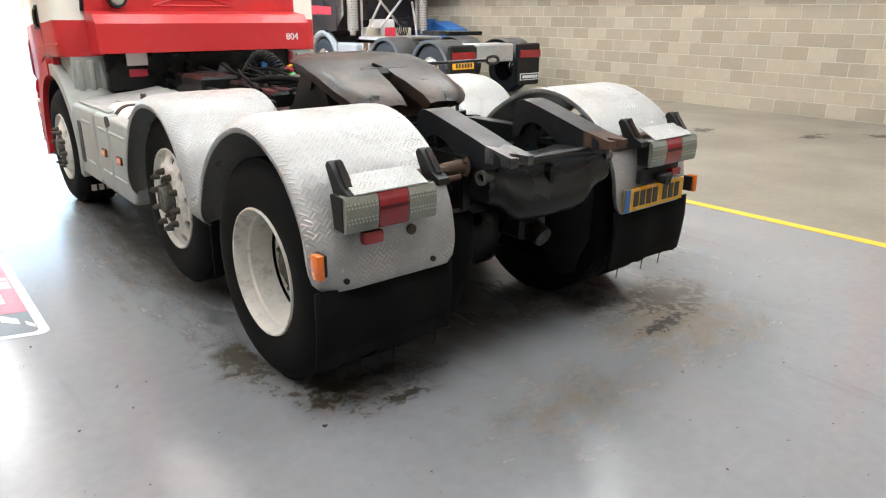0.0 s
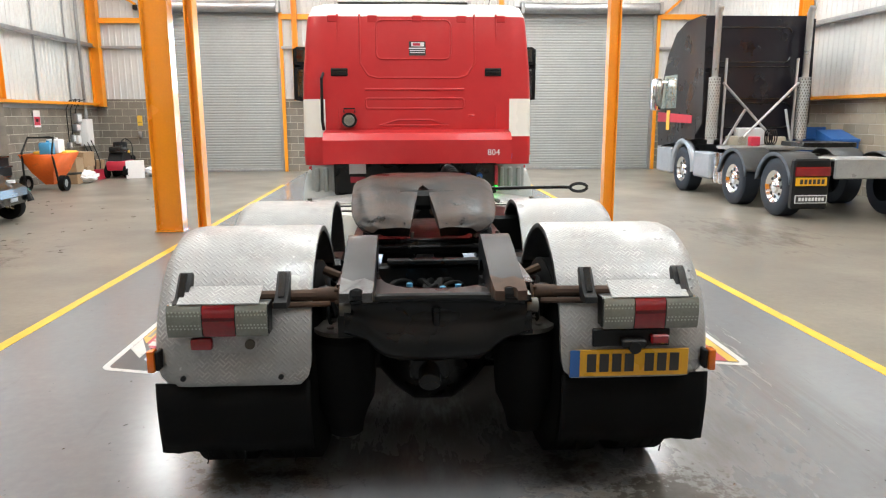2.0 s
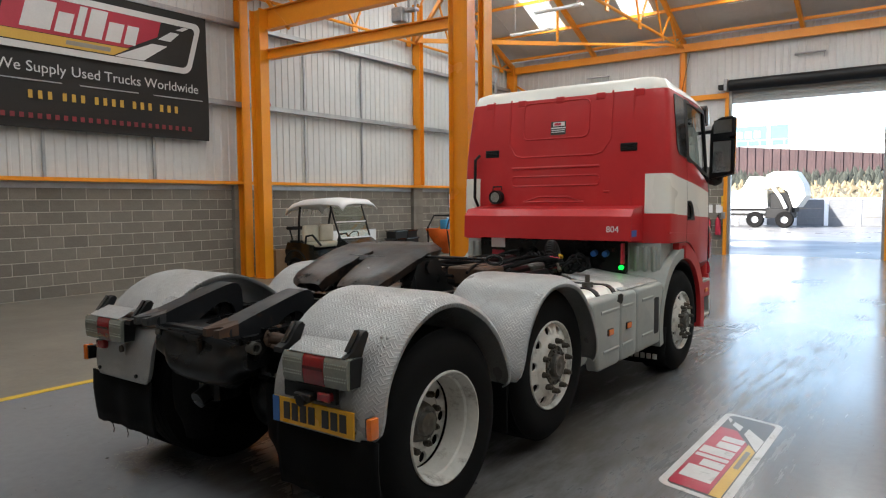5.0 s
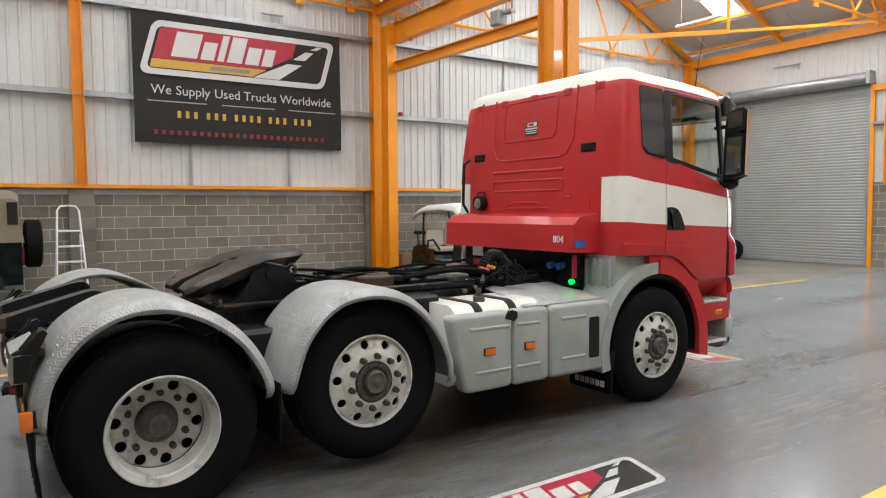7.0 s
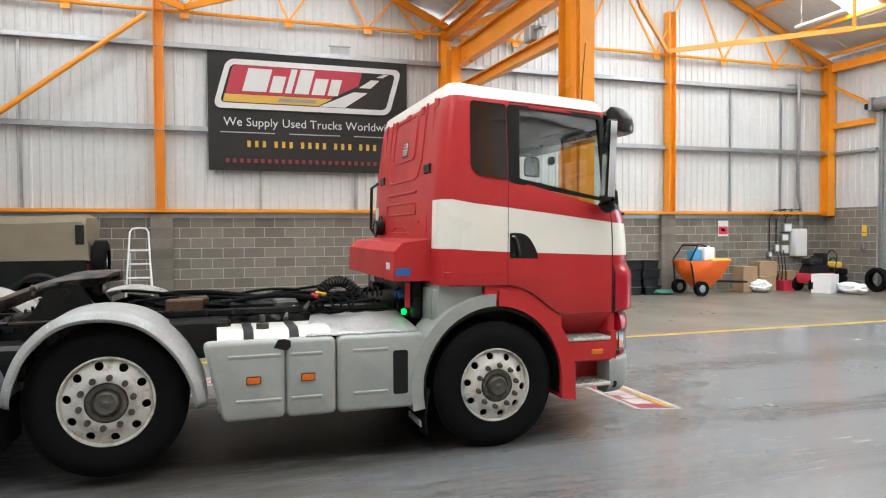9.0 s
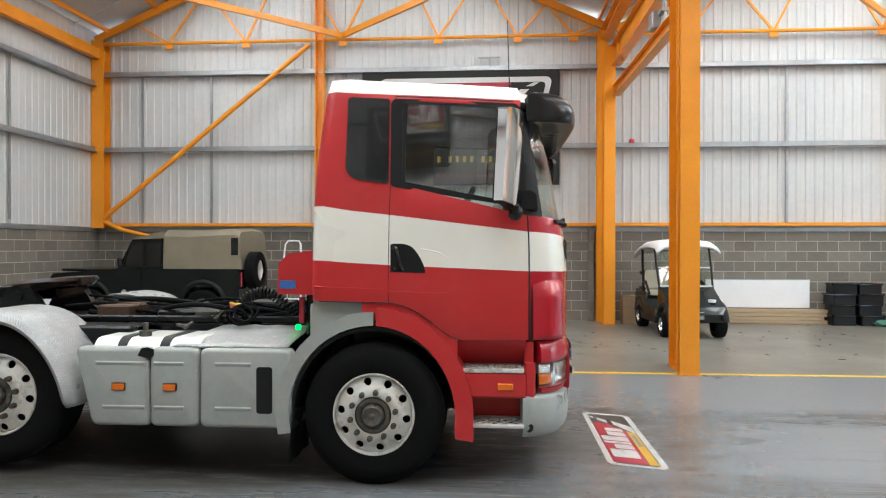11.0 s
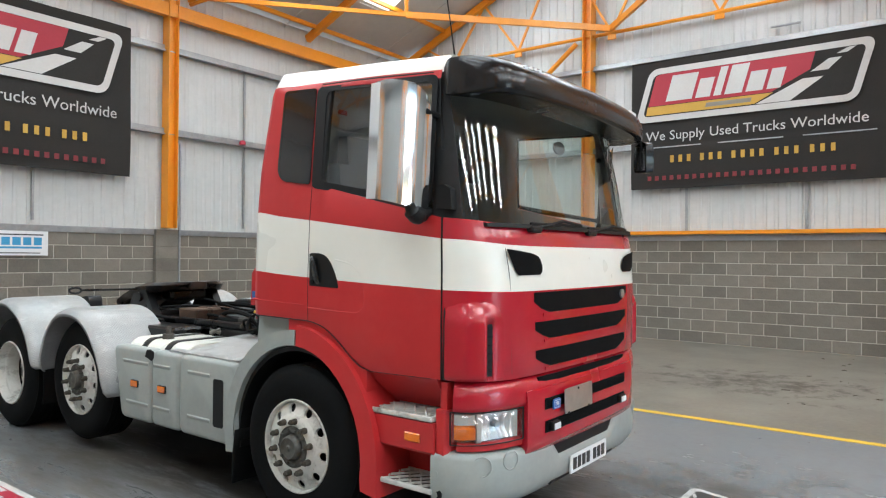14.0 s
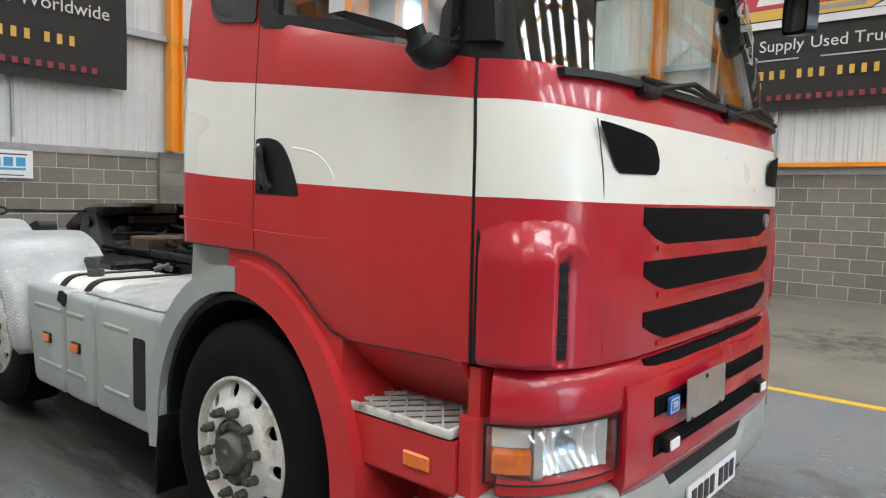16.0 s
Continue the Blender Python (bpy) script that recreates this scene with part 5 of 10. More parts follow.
bm = nb()
shell_band(bm, -1.13, 1.13, (bumper_top, lambda d: bumper_top(d) - 0.012, lambda d: bumper_top(d) - 0.035, 0.48, 0.43, 0.39, 0.355, 0.345), (-0.02, 0.006, 0.016, 0.018, 0.012, -0.002, -0.03, -0.055), 72, back=0.16)
bumper = part("bumper", bm, M_GREY, truck, "scuffed grey front bumper", smooth=60)
for sgn in (1, -1):
    for dx, r in ((1.02, 0.052), (0.86, 0.05)):
        bm = nb()
        y = 8.345 + float(np.interp(dx, LOW_DX, LOW_DY)) + 0.014
        n_ = Vector((0.75 if dx > 1 else 0.3, 0.66 if dx > 1 else 0.95, 0)).normalized()
        c = Vector((CX + sgn * dx, y, 0.585 if dx > 1 else 0.6))
        n_.x *= sgn
        d, s, u = frame_axes(n_)
        ring = [(c + (s * math.cos(t) * r + u * math.sin(t) * r) + d * 0.004) for t in (2 * math.pi * k / 24 for k in range(25))]
        tube(bm, ring, 0.004, 6, cap=False)
        part("lamp_blank", bm, M_GREY, bumper, "round blanked lamp hole")
bm = nb()
box(bm, CX - 0.45, CX + 0.45, 8.2, 8.272, 0.36, 0.615, 0.012)
part("bumper_mesh", bm, M_BLACK, truck, "black mesh in the middle of the bumper")
bm = nb()
prism(bm, rounded(CX - 0.26, CX + 0.26, 0.385, 0.495, 0.008), "y", 8.30, 8.308)
fp = part("front_plate", bm, M_SIGNWHITE, truck, "white front number plate")


def plate_bars(parent, x0, y, z, h, s, m, gap=0.062):
    """The seven characters of a number plate as plain bars."""
    for k in range(7):
        b = nb()
        x = x0 + s * (k * gap + (0.035 if k > 3 else 0))
        box(b, x - 0.021, x + 0.021, y - 0.002, y + 0.002, z - h / 2, z + h / 2)
        part("character_bar", b, m, parent)


plate_bars(fp, CX + 0.205, 8.31, 0.44, 0.07, -1, M_SIGNBLACK)

for sgn in (1, -1):
    h = nb()
    shell_band(h, sgn * 1.105, sgn * 0.757, (0.862, 0.84, 0.72, 0.70), (-0.05, -0.11, -0.11, -0.05), 16, back=0.14)
    hl = part("headlamp", h, M_BLACK, truck, "clear headlamp with an amber indicator")
    b = nb()
    cols = []
    for k, (x, y, nx, ny) in enumerate(low_points(sgn * 1.015, sgn * 0.772, 26)):
        u = -1 + 2 * k / 26
        col = []
        for q in range(11):
            v = -1 + 2 * q / 10
            d = -0.02 - 0.075 * (1 - u * u) * (1 - 0.75 * v * v) - 0.007 * (k % 3 == 0)
            col.append(b.verts.new((CX + x + nx * d, 8.345 + y + ny * d, 0.782 + 0.072 * v)))
        cols.append(col)
    for a, c in zip(cols, cols[1:]):
        for q in range(10):
            b.faces.new((a[q], c[q], c[q + 1], a[q + 1]))
    part("reflector", b, M_REFLECTOR, hl, "silvered ribbed reflector", smooth=20)
    b = nb()
    x, y, nx, ny = low_points(sgn * 0.90, sgn * 0.89, 1)[0]
    tube(b, [(CX + x - nx * 0.085, 8.345 + y - ny * 0.085, 0.785), (CX + x - nx * 0.04, 8.345 + y - ny * 0.04, 0.785)], [0.022, 0.017], 12)
    part("bulb_cap", b, M_GALV, hl)
    b = nb()
    shell_band(b, sgn * 1.108, sgn * 1.035, (0.858, 0.85, 0.795, 0.79), (-0.045, -0.03, -0.03, -0.045), 8, back=0.06)
    part("clear_lens", b, M_REFLECTOR, hl, "pale ribbed side lens")
    b = nb()
    shell_band(b, sgn * 1.032, sgn * 1.012, (0.862, 0.85, 0.715, 0.70), (-0.02, -0.004, -0.004, -0.02), 3, back=0.06)
    part("lamp_divider", b, M_WORNALU, hl)
    b = nb()
    shell_band(b, sgn * 1.11, sgn * 0.757, (0.866, 0.852, 0.71, 0.697), (-0.015, 0.007, 0.007, -0.018), 20, back=0.02)
    cg = part("lens_cover", b, M_CLEARLENS, hl, "clear outer lens", smooth=60)
    cg.visible_shadow = False
    b = nb()
    shell_band(b, sgn * 1.106, sgn * 1.035, (0.79, 0.78, 0.722, 0.712), (-0.03, -0.014, -0.014, -0.03), 8, back=0.045)
    part("indicator", b, M_LENS_AMBER, hl, "amber indicator lens")
    b = nb()
    rim_ = low_points(sgn * 1.112, sgn * 0.75, 20)
    for z in (0.868, 0.697):
        tube(b, [(CX + x + nx * 0.004, 8.345 + y + ny * 0.004, z) for x, y, nx, ny in rim_], 0.0035, 6)
    for x, y, nx, ny in (rim_[0], rim_[-1]):
        tube(b, [(CX + x + nx * 0.004, 8.345 + y + ny * 0.004, 0.697), (CX + x + nx * 0.004, 8.345 + y + ny * 0.004, 0.868)], 0.0045, 6)
    part("lamp_surround", b, M_BLACK, hl)
    # entry steps below the door
    b = nb()
    prism(b, [(7.50, 0.40), (7.95, 0.37), (7.95, 1.03), (7.46, 1.03), (7.44, 0.9)], "x", CX + sgn * 0.80, CX + sgn * 0.90)
    steps = part("step_well", b, M_RED, truck, "red step well below the door")
    for z0, z1, y0 in ((0.63, 0.765, 7.50), (0.835, 1.035, 7.46)):
        b = nb()
        pr = [(0.87, z0), (1.135, z0), (1.15, z0 + 0.015), (1.15, z1 + 0.035), (0.87, z1 + 0.035)] if z1 < 1 else [(0.84, z0 + 0.005), (0.945, z0 + 0.005), (0.96, z0 + 0.03), (1.095, z1 - 0.05), (1.125, z1), (0.84, z1)]
        vsA = [b.verts.new((CX + sgn * p[0], y0, p[1])) for p in pr]
        vsB = [b.verts.new((CX + sgn * p[0], 7.945, p[1])) for p in pr]
        b.faces.new(vsA), b.faces.new(vsB[::-1])
        for i in range(len(pr)):
            b.faces.new((vsA[i], vsB[i], vsB[(i + 1) % len(pr)], vsA[(i + 1) % len(pr)]))
        bevel_all(b, 0.012, 2)
        part("step_panel", b, M_RED, steps)
    for zt, y0 in ((0.835, 7.485), (0.452, 7.53)):
        b = nb()
        for xa, xb in ((1.138, 1.156), (0.90, 0.915)):
            box(b, CX + min(sgn * xa, sgn * xb), CX + max(sgn * xa, sgn * xb), y0, 7.935, zt - 0.03, zt, 0.008, 2)
        for yy in (y0, 7.917):
            box(b, CX + min(sgn * 0.9, sgn * 1.15), CX + max(sgn * 0.9, sgn * 1.15), yy, yy + 0.018, zt - 0.03, zt, 0.006, 2)
        for k in range(9):
            for dirn in (1, -1):
                ya = y0 - 0.17 + k * 0.078
                u0, u1 = max(0.0, (y0 + 0.015 - ya) / 0.19), min(1.0, (7.92 - ya) / 0.19)
                if u1 - u0 > 0.08:
                    xa, xb = (lerp(0.915, 1.138, u) if dirn > 0 else lerp(1.138, 0.915, u) for u in (u0, u1))
                    bar(b, (CX + sgn * xa, ya + 0.19 * u0, zt - 0.007), (CX + sgn * xb, ya + 0.19 * u1, zt - 0.007), 0.007, 0.012)
        st_ = part("step_tread", b, M_WHEEL, steps, "bare metal lattice step tread")
        b = nb()
        box(b, CX + min(sgn * 0.9, sgn * 1.14), CX + max(sgn * 0.9, sgn * 1.14), y0 + 0.01, 7.93, zt - 0.03, zt - 0.024)
        part("step_base", b, M_HUB, st_)
    b = nb()
    box(b, CX + min(sgn * 1.148, sgn * 1.16), CX + max(sgn * 1.148, sgn * 1.16), 7.75, 7.86, 0.685, 0.735, 0.006)
    part("side_indicator", b, M_LENS_AMBER, truck, "amber side indicator")
    # upright red strip between the steps and the headlamp
    b = nb()
    prism(b, [(0.90, 7.94), (1.118, 7.94), (1.132, 7.952), (1.13, 8.0), (1.11, 8.015), (0.90, 8.015)], "z", 0.63, 0.875)
    prism(b, [(0.90, 7.94), (1.08, 7.94), (1.10, 7.96), (1.10, 8.0), (0.90, 8.015)], "z", 0.875, 1.02)
    for v in b.verts:
        v.co.x = CX + sgn * v.co.x
    bevel_all(b, 0.012, 2, 50)
    part("corner_strip", b, M_RED, truck, "red strip beside the headlamp", smooth=50)

# chipped paint and a small plug on the bumper corner
bm = nb()
prism(bm, [(7.955, 0.40), (7.975, 0.425), (7.965, 0.445), (7.985, 0.455), (8.0, 0.44), (7.995, 0.41), (7.975, 0.395)], "x", CX + 1.138, CX + 1.1445)
part("paint_chip", bm, M_BLACK, bumper, "bare black patch of chipped paint")
bm = nb()
disc(bm, (CX + 1.136, 7.96, 0.535), "x", 0.017, 0.008, 14)
part("blank_plug", bm, M_GREY, bumper)

# wheels
HUB_Z = 0.527


def tyre(b, c, w, R, sgn, f=1.0):
    """Tyre with rounded shoulders and cut grooves, outer face at c towards sgn."""
    p = [(0.0, 0.295), (0.012, 0.33), (0.02, 0.40), (0.012, 0.455), (-0.01, 0.49), (-0.035, R - 0.008)]
    n = 4
    x0, x1 = -0.035, -(w - 0.035)
    for k in range(n + 1):
        x = lerp(x0, x1, (k + 0.0) / n) if k else x0
        p += [(x, R)]
        if k < n:
            seg = (x1 - x0) / n
            p += [(x + seg * 0.86, R), (x + seg * 0.88, R - 0.014), (x + seg * 0.98, R - 0.014)]
    p += [(-(w - 0.01), 0.48), (-w - 0.01, 0.40), (-w, 0.30)]
    lathe(b, [(sgn * a, r * f) for a, r in p], c, "x", 56)


def shrink(b, c, f):
    """Scale a part of a wheel about its axle."""
    for v in b.verts:
        v.co.y, v.co.z = c[1] + (v.co.y - c[1]) * f, c[2] + (v.co.z - c[2]) * f


def rim_face(parent, c, sgn, dish, f=1.0):
    """A steel disc wheel: outer flange, well, disc with ten hand holes, ten nuts and a hub."""
    c = Vector(c)
    b = nb()
    d0 = -0.03 if not dish else -0.19
    prof = [(-0.06, 0.275), (0.0, 0.303), (0.013, 0.299), (0.013, 0.292), (-0.002, 0.286)]
    prof += [(-0.012, 0.283), (-0.03, 0.281)] if not dish else [(-0.03, 0.275), (-0.05, 0.272), (-0.06, 0.262), (-0.10, 0.258), (-0.17, 0.25)]
    lathe(b, [(sgn * a, r) for a, r in prof], c, "x", 60)
    # disc with ten round openings
    rc, hr, half = (0.218, 0.031, 0.034) if dish else (0.242, 0.0285, 0.032)
    radii = [0.25, rc + half, rc - half, 0.18, 0.15, 0.10] if dish else [0.284, rc + half, rc - half, 0.192, 0.15, 0.135]
    xs = [-0.022, -0.014, 0.012, 0.026, 0.032, 0.03] if not dish else [d0, d0 + 0.004, d0 + 0.002, d0 - 0.004, d0 - 0.015, d0 - 0.02]

    def spot(r, a, o=0.0):
        x = float(np.interp(-r, [-q for q in radii], xs)) + o
        return b.verts.new(c + Vector((sgn * x, r * math.cos(a), r * math.sin(a))))
    for q in (0, 2, 3, 4):
        seg = 60
        ra = [spot(radii[q], 2 * math.pi * k / seg) for k in range(seg)]
        rb = [spot(radii[q + 1], 2 * math.pi * k / seg) for k in range(seg)]
        for k in range(seg):
            b.faces.new((ra[k], ra[(k + 1) % seg], rb[(k + 1) % seg], rb[k]))
    for h in range(10):
        a0 = 2 * math.pi * (h + 0.8) / 10
        rows_ = [[], [], [], []]
        for k in range(24):
            t = 2 * math.pi * (k + 0.0) / 24
            ct, st = math.cos(t), math.sin(t)
            m_ = max(abs(ct), abs(st))
            rows_[0].append(spot(rc + half * st / m_, a0 + math.pi / 10 * ct / m_))
            for i, (rr, o) in enumerate(((hr + 0.003, 0.0), (hr, -0.003), (hr, -0.018))):
                rows_[i + 1].append(spot(rc + rr * st, a0 + rr * ct / rc, o))
        for ra, rb in zip(rows_, rows_[1:]):
            for k in range(24):
                b.faces.new((ra[k], ra[(k + 1) % 24], rb[(k + 1) % 24], rb[k]))
    bmesh.ops.remove_doubles(b, verts=b.verts, dist=0.0003)
    shrink(b, c, f)
    rim = part("rim", b, M_WHEEL, parent, "grubby white steel rim with round holes")
    # dark disc added as the shade behind the hand holes
    b = nb()
    disc(b, c + Vector((sgn * (d0 - 0.09), 0, 0)), "x", 0.27, sgn * 0.01, 40)
    shrink(b, c, f)
    part("dark_backing", b, M_CHASSIS, rim)
    xf = xs[-1]
    for k in range(10):
        a = 2 * math.pi * (k + 0.3) / 10
        b = nb()
        p = c + Vector((sgn * (xs[4] - 0.004), 0.1675 * math.cos(a), 0.1675 * math.sin(a)))
        disc(b, p, "x", 0.021, sgn * 0.014, 12)
        disc(b, p + Vector((sgn * 0.014, 0, 0)), "x", 0.0185, sgn * 0.026, 6)
        disc(b, p + Vector((sgn * 0.04, 0, 0)), "x", 0.011, sgn * 0.012, 8)
        shrink(b, c, f)
        part("wheel_nut", b, M_RUSTNUT, rim)
    b = nb()
    hx = [(xf, 0.136), (xf - 0.014, 0.133), (xf - 0.016, 0.128), (xf + 0.004, 0.124), (xf + 0.006, 0.098), (xf - 0.004, 0.09), (xf - 0.006, 0.082), (xf + 0.03, 0.076), (xf + 0.04, 0.066), (xf + 0.034, 0.05), (xf + 0.036, 0.022), (xf + 0.044, 0.012), (xf + 0.044, 0.001)]
    if dish:
        hx = [(xf, 0.118), (xf + 0.03, 0.112), (xf + 0.07, 0.10), (xf + 0.085, 0.088), (xf + 0.08, 0.07), (xf + 0.10, 0.06), (xf + 0.105, 0.03), (xf + 0.10, 0.001)]
    lathe(b, [(sgn * a, r) for a, r in hx], c, "x", 30)
    for k in range(10):
        a = 2 * math.pi * k / 10
        rb = 0.082 if dish else 0.112
        disc(b, c + Vector((sgn * (hx[3][0] if not dish else xf + 0.072), rb * math.cos(a), rb * math.sin(a))), "x", 0.01, sgn * 0.016, 6)
    shrink(b, c, f)
    part("hub", b, M_HUB, rim, "grimy steel hub")


def wheel(y, z, xo, sgn, dish, w=0.30, R=0.522, f=1.0):
    c = (CX + sgn * xo, y, z)
    wh = nb()
    tyre(wh, c, w, R, sgn, f)
    t = part("tyre", wh, M_RUBBER, truck, "worn black tyre")
    rim_face(t, c, sgn, dish, f)
    if dish:
        wh = nb()
        tyre(wh, (CX + sgn * (xo - 0.34), y, z), w, R, sgn)
        part("inner_tyre", wh, M_RUBBER, truck)


for sgn in (1, -1):
    wheel(6.885, HUB_Z - 0.022, 1.16, sgn, False, 0.32, 0.522, 0.96)
    wheel(4.10, HUB_Z + 0.07, 1.15, sgn, False, 0.30, 0.515)
    wheel(2.815, HUB_Z - 0.005, 1.195, sgn, True)
for y, z in ((6.885, HUB_Z), (4.10, HUB_Z + 0.07), (2.815, HUB_Z)):
    bm = nb()
    tube(bm, [(CX - 0.85, y, z), (CX + 0.85, y, z)], 0.075, 12)
    if y < 3:
        lathe(bm, [(-0.28, 0.08), (-0.2, 0.17), (-0.1, 0.24), (0.1, 0.24), (0.2, 0.17), (0.28, 0.08)], (CX, y, z), "x", 20)
        tube(bm, [(CX, y, z), (CX, 3.9, 0.75), (CX, 5.6, 0.85)], 0.07, 10)
    part("axle", bm, M_CHASSIS, truck, "black axle and housing")

# chassis
for sgn in (1, -1):
    bm = nb()
    x = CX + sgn * 0.41
    prism(bm, [(x - 0.04, 0.80), (x + 0.04, 0.80), (x + 0.04, 0.82), (x - sgn * 0.0, 0.82), (x, 1.03), (x + 0.04, 1.03), (x + 0.04, 1.05), (x - 0.04, 1.05)], "y", 2.28, 7.4)
    part("frame_rail", bm, M_CHASSIS, truck, "black chassis rail")
for y, z0, z1 in ((3.02, 0.86, 0.98), (3.35, 0.98, 1.06), (4.35, 0.95, 1.03), (4.95, 0.86, 0.98), (5.7, 0.86, 1.0)):
    bm = nb()
    box(bm, CX - 0.42, CX + 0.42, y - 0.05, y + 0.05, z0, z1, 0.012)
    part("crossmember", bm, M_CHASSIS, truck)
# rear cross beam with its deep middle
RX = 2.425
bm = nb()
low_z = smooth_line([(-0.405, 0.85), (-0.36, 0.835), (-0.31, 0.815), (-0.27, 0.77), (-0.21, 0.735), (-0.10, 0.722), (0.02, 0.72), (0.15, 0.725), (0.23, 0.745), (0.28, 0.79), (0.33, 0.82), (0.38, 0.832), (0.425, 0.85)], 4)
cols = []
for dx, zl in low_z:
    zt = lerp(1.018, 0.998, (dx + 0.405) / 0.83)
    belly = max(0.0, min(1.0, (0.85 - zl) / 0.11))
    col = []
    for k in range(13):
        v = k / 12
        z = lerp(zt, zl, v)
        y = 2.150 + 0.028 * math.sin(math.pi * min(1.0, v / 0.45)) * (1 - v) - 0.035 * belly * math.sin(math.pi * max(0.0, (v - 0.4) / 0.6)) + 0.03 * max(0.0, v - 0.9) / 0.1
        col.append(bm.verts.new((RX + dx, y, z)))
    col += [bm.verts.new((RX + dx, 2.30, zl + 0.01)), bm.verts.new((RX + dx, 2.30, zt))]
    cols.append(col)
for a, c in zip(cols, cols[1:]):
    for k in range(len(a)):
        bm.faces.new((a[k], c[k], c[(k + 1) % len(a)], a[(k + 1) % len(a)]))
bm.faces.new(cols[0]), bm.faces.new(cols[-1][::-1])
beam = part("rear_beam", bm, M_CHASSIS, truck, "black pressed steel rear cross beam", smooth=60)
bm = nb()
pts = smooth_line([(0.42, 2.62), (0.30, 2.62), (0.27, 2.44), (0.19, 2.33), (0.02, 2.29), (-0.16, 2.33), (-0.24, 2.44), (-0.28, 2.62), (-0.395, 2.62)], 4)
prism(bm, [(RX - 0.395, 2.145), (RX + 0.42, 2.145)] + [(RX + a, y) for a, y in pts], "z", 1.0, 1.025)
bevel_all(bm, 0.01, 3)
part("beam_top", bm, M_CHASSIS, beam, "curved black top plate of the beam")
bm = nb()
tube(bm, [(RX - 0.37, 2.15, 1.01), (RX - 0.2, 2.145, 1.022), (RX + 0.2, 2.145, 1.02), (RX + 0.39, 2.15, 1.0)], 0.022, 10)
part("beam_lip", bm, M_CHASSIS, beam)
for dx in (-0.405, 0.425):
    bm = nb()
    lathe(bm, [(-0.02, 0.022), (0.03, 0.022), (0.03, 0.034), (-0.02, 0.034)], (RX + dx, 2.19, 0.965), "x", 18, close=True)
    part("beam_pipe", bm, M_HUB, beam)
bm = nb()
prism(bm, [(RX - 0.012, 2.15), (RX + 0.012, 2.15), (RX + 0.02, 2.17), (RX - 0.02, 2.17)], "z", 0.74, 0.97)
part("beam_rib", bm, M_CHASSIS, beam)
bm = nb()
lathe(bm, [(-0.20, 0.001), (-0.20, 0.07), (-0.17, 0.095), (0.2, 0.095), (0.23, 0.07), (0.23, 0.001)], (RX, 2.24, 0.80), "x", 24)
part("beam_barrel", bm, M_CHASSIS, beam)
bm = nb()
tube(bm, [(RX - 0.03, 2.3, 0.68), (RX - 0.03, 2.16, 0.62)], 0.05, 14)
box(bm, RX - 0.12, RX + 0.06, 2.22, 2.4, 0.60, 0.72, 0.02)
part("tow_jaw", bm, M_CHASSIS, beam, "black tow coupling below the beam")
# coupling ramps
for sgn in (1, -1):
    bm = nb()
    x = 2.41 + sgn * 0.326
    side = [(2.085, 1.03), (2.085, 1.072), (2.2, 1.115), (2.4, 1.172), (2.55, 1.212), (2.62, 1.218), (2.655, 1.19), (2.665, 1.13), (2.665, 1.03), (2.615, 1.03), (2.59, 1.085), (2.53, 1.11), (2.45, 1.09), (2.36, 1.035), (2.26, 1.005), (2.16, 1.005)]
    prism(bm, smooth_line(side + side[:1], 2)[:-1], "x", x - 0.072, x + 0.072)
    bevel_all(bm, 0.013, 2, 50)
    r = part("coupling_ramp", bm, M_RAMP, truck, "black sloping coupling ramp with a hooked end")
    bm = nb()
    notch = [(x + 0.028 * math.cos(radians(a)), 2.058 + 0.034 * math.sin(radians(a))) for a in range(180, -1, -20)]
    prism(bm, [(x - 0.068, 2.02)] + [(notch[0][0], 2.015)] + notch + [(notch[-1][0], 2.015), (x + 0.068, 2.02), (x + 0.074, 2.135), (x + 0.03, 2.165), (x - 0.02, 2.145), (x - 0.074, 2.175)], "z", 1.035, 1.076)
    for v in bm.verts:
        if v.co.y > 2.08 and v.co.z > 1.05:
            v.co.z = 1.0745 + (v.co.y - 2.08) * 0.375
    bevel_all(bm, 0.006, 1)
    part("ramp_hook", bm, M_BRIGHTRUST if sgn > 0 else M_BARE, r, "rusty forked ramp end" if sgn > 0 else "polished forked ramp end")
    bm = nb()
    prism(bm, [(2.30, 0.80), (2.85, 0.80), (2.85, 0.95), (2.68, 0.97), (2.64, 1.05), (2.63, 1.145), (2.53, 1.125), (2.50, 0.97), (2.35, 0.95)], "x", x - sgn * 0.05, x + sgn * 0.062)
    bevel_all(bm, 0.008, 1)
    bb = part("ramp_bracket", bm, M_CHASSIS, r)
    for k in range(4):
        bm = nb()
        disc(bm, (x + sgn * 0.062, 2.42 + 0.11 * k, 0.88 + 0.04 * (k % 2)), "x", 0.016, sgn * 0.018, 6)
        part("bolt", bm, M_HUB, bb)
    # hose loops and rods beside the ramp
    for j, (pp, r_, m_) in enumerate(((((0.46, 2.35, 0.88), (0.52, 2.55, 1.0), (0.50, 2.8, 0.93), (0.46, 3.1, 1.02)), 0.013, M_RUBBER), (((0.50, 2.45, 0.80), (0.54, 2.7, 0.86), (0.50, 3.0, 0.84), (0.47, 3.3, 0.9)), 0.010, M_RUBBER), (((0.45, 2.42, 0.95), (0.52, 2.44, 0.98), (0.56, 2.44, 0.95)), 0.03, M_CHASSIS), (((0.47, 2.66, 1.0), (0.55, 2.68, 1.03)), 0.024, M_RUST))):
        bm = nb()
        tube(bm, smooth_line([(CX + sgn * q[0], q[1], q[2]) for q in pp], 4), r_, 8)
        part("brake_hose" if r_ < 0.02 else "valve", bm, m_, truck)
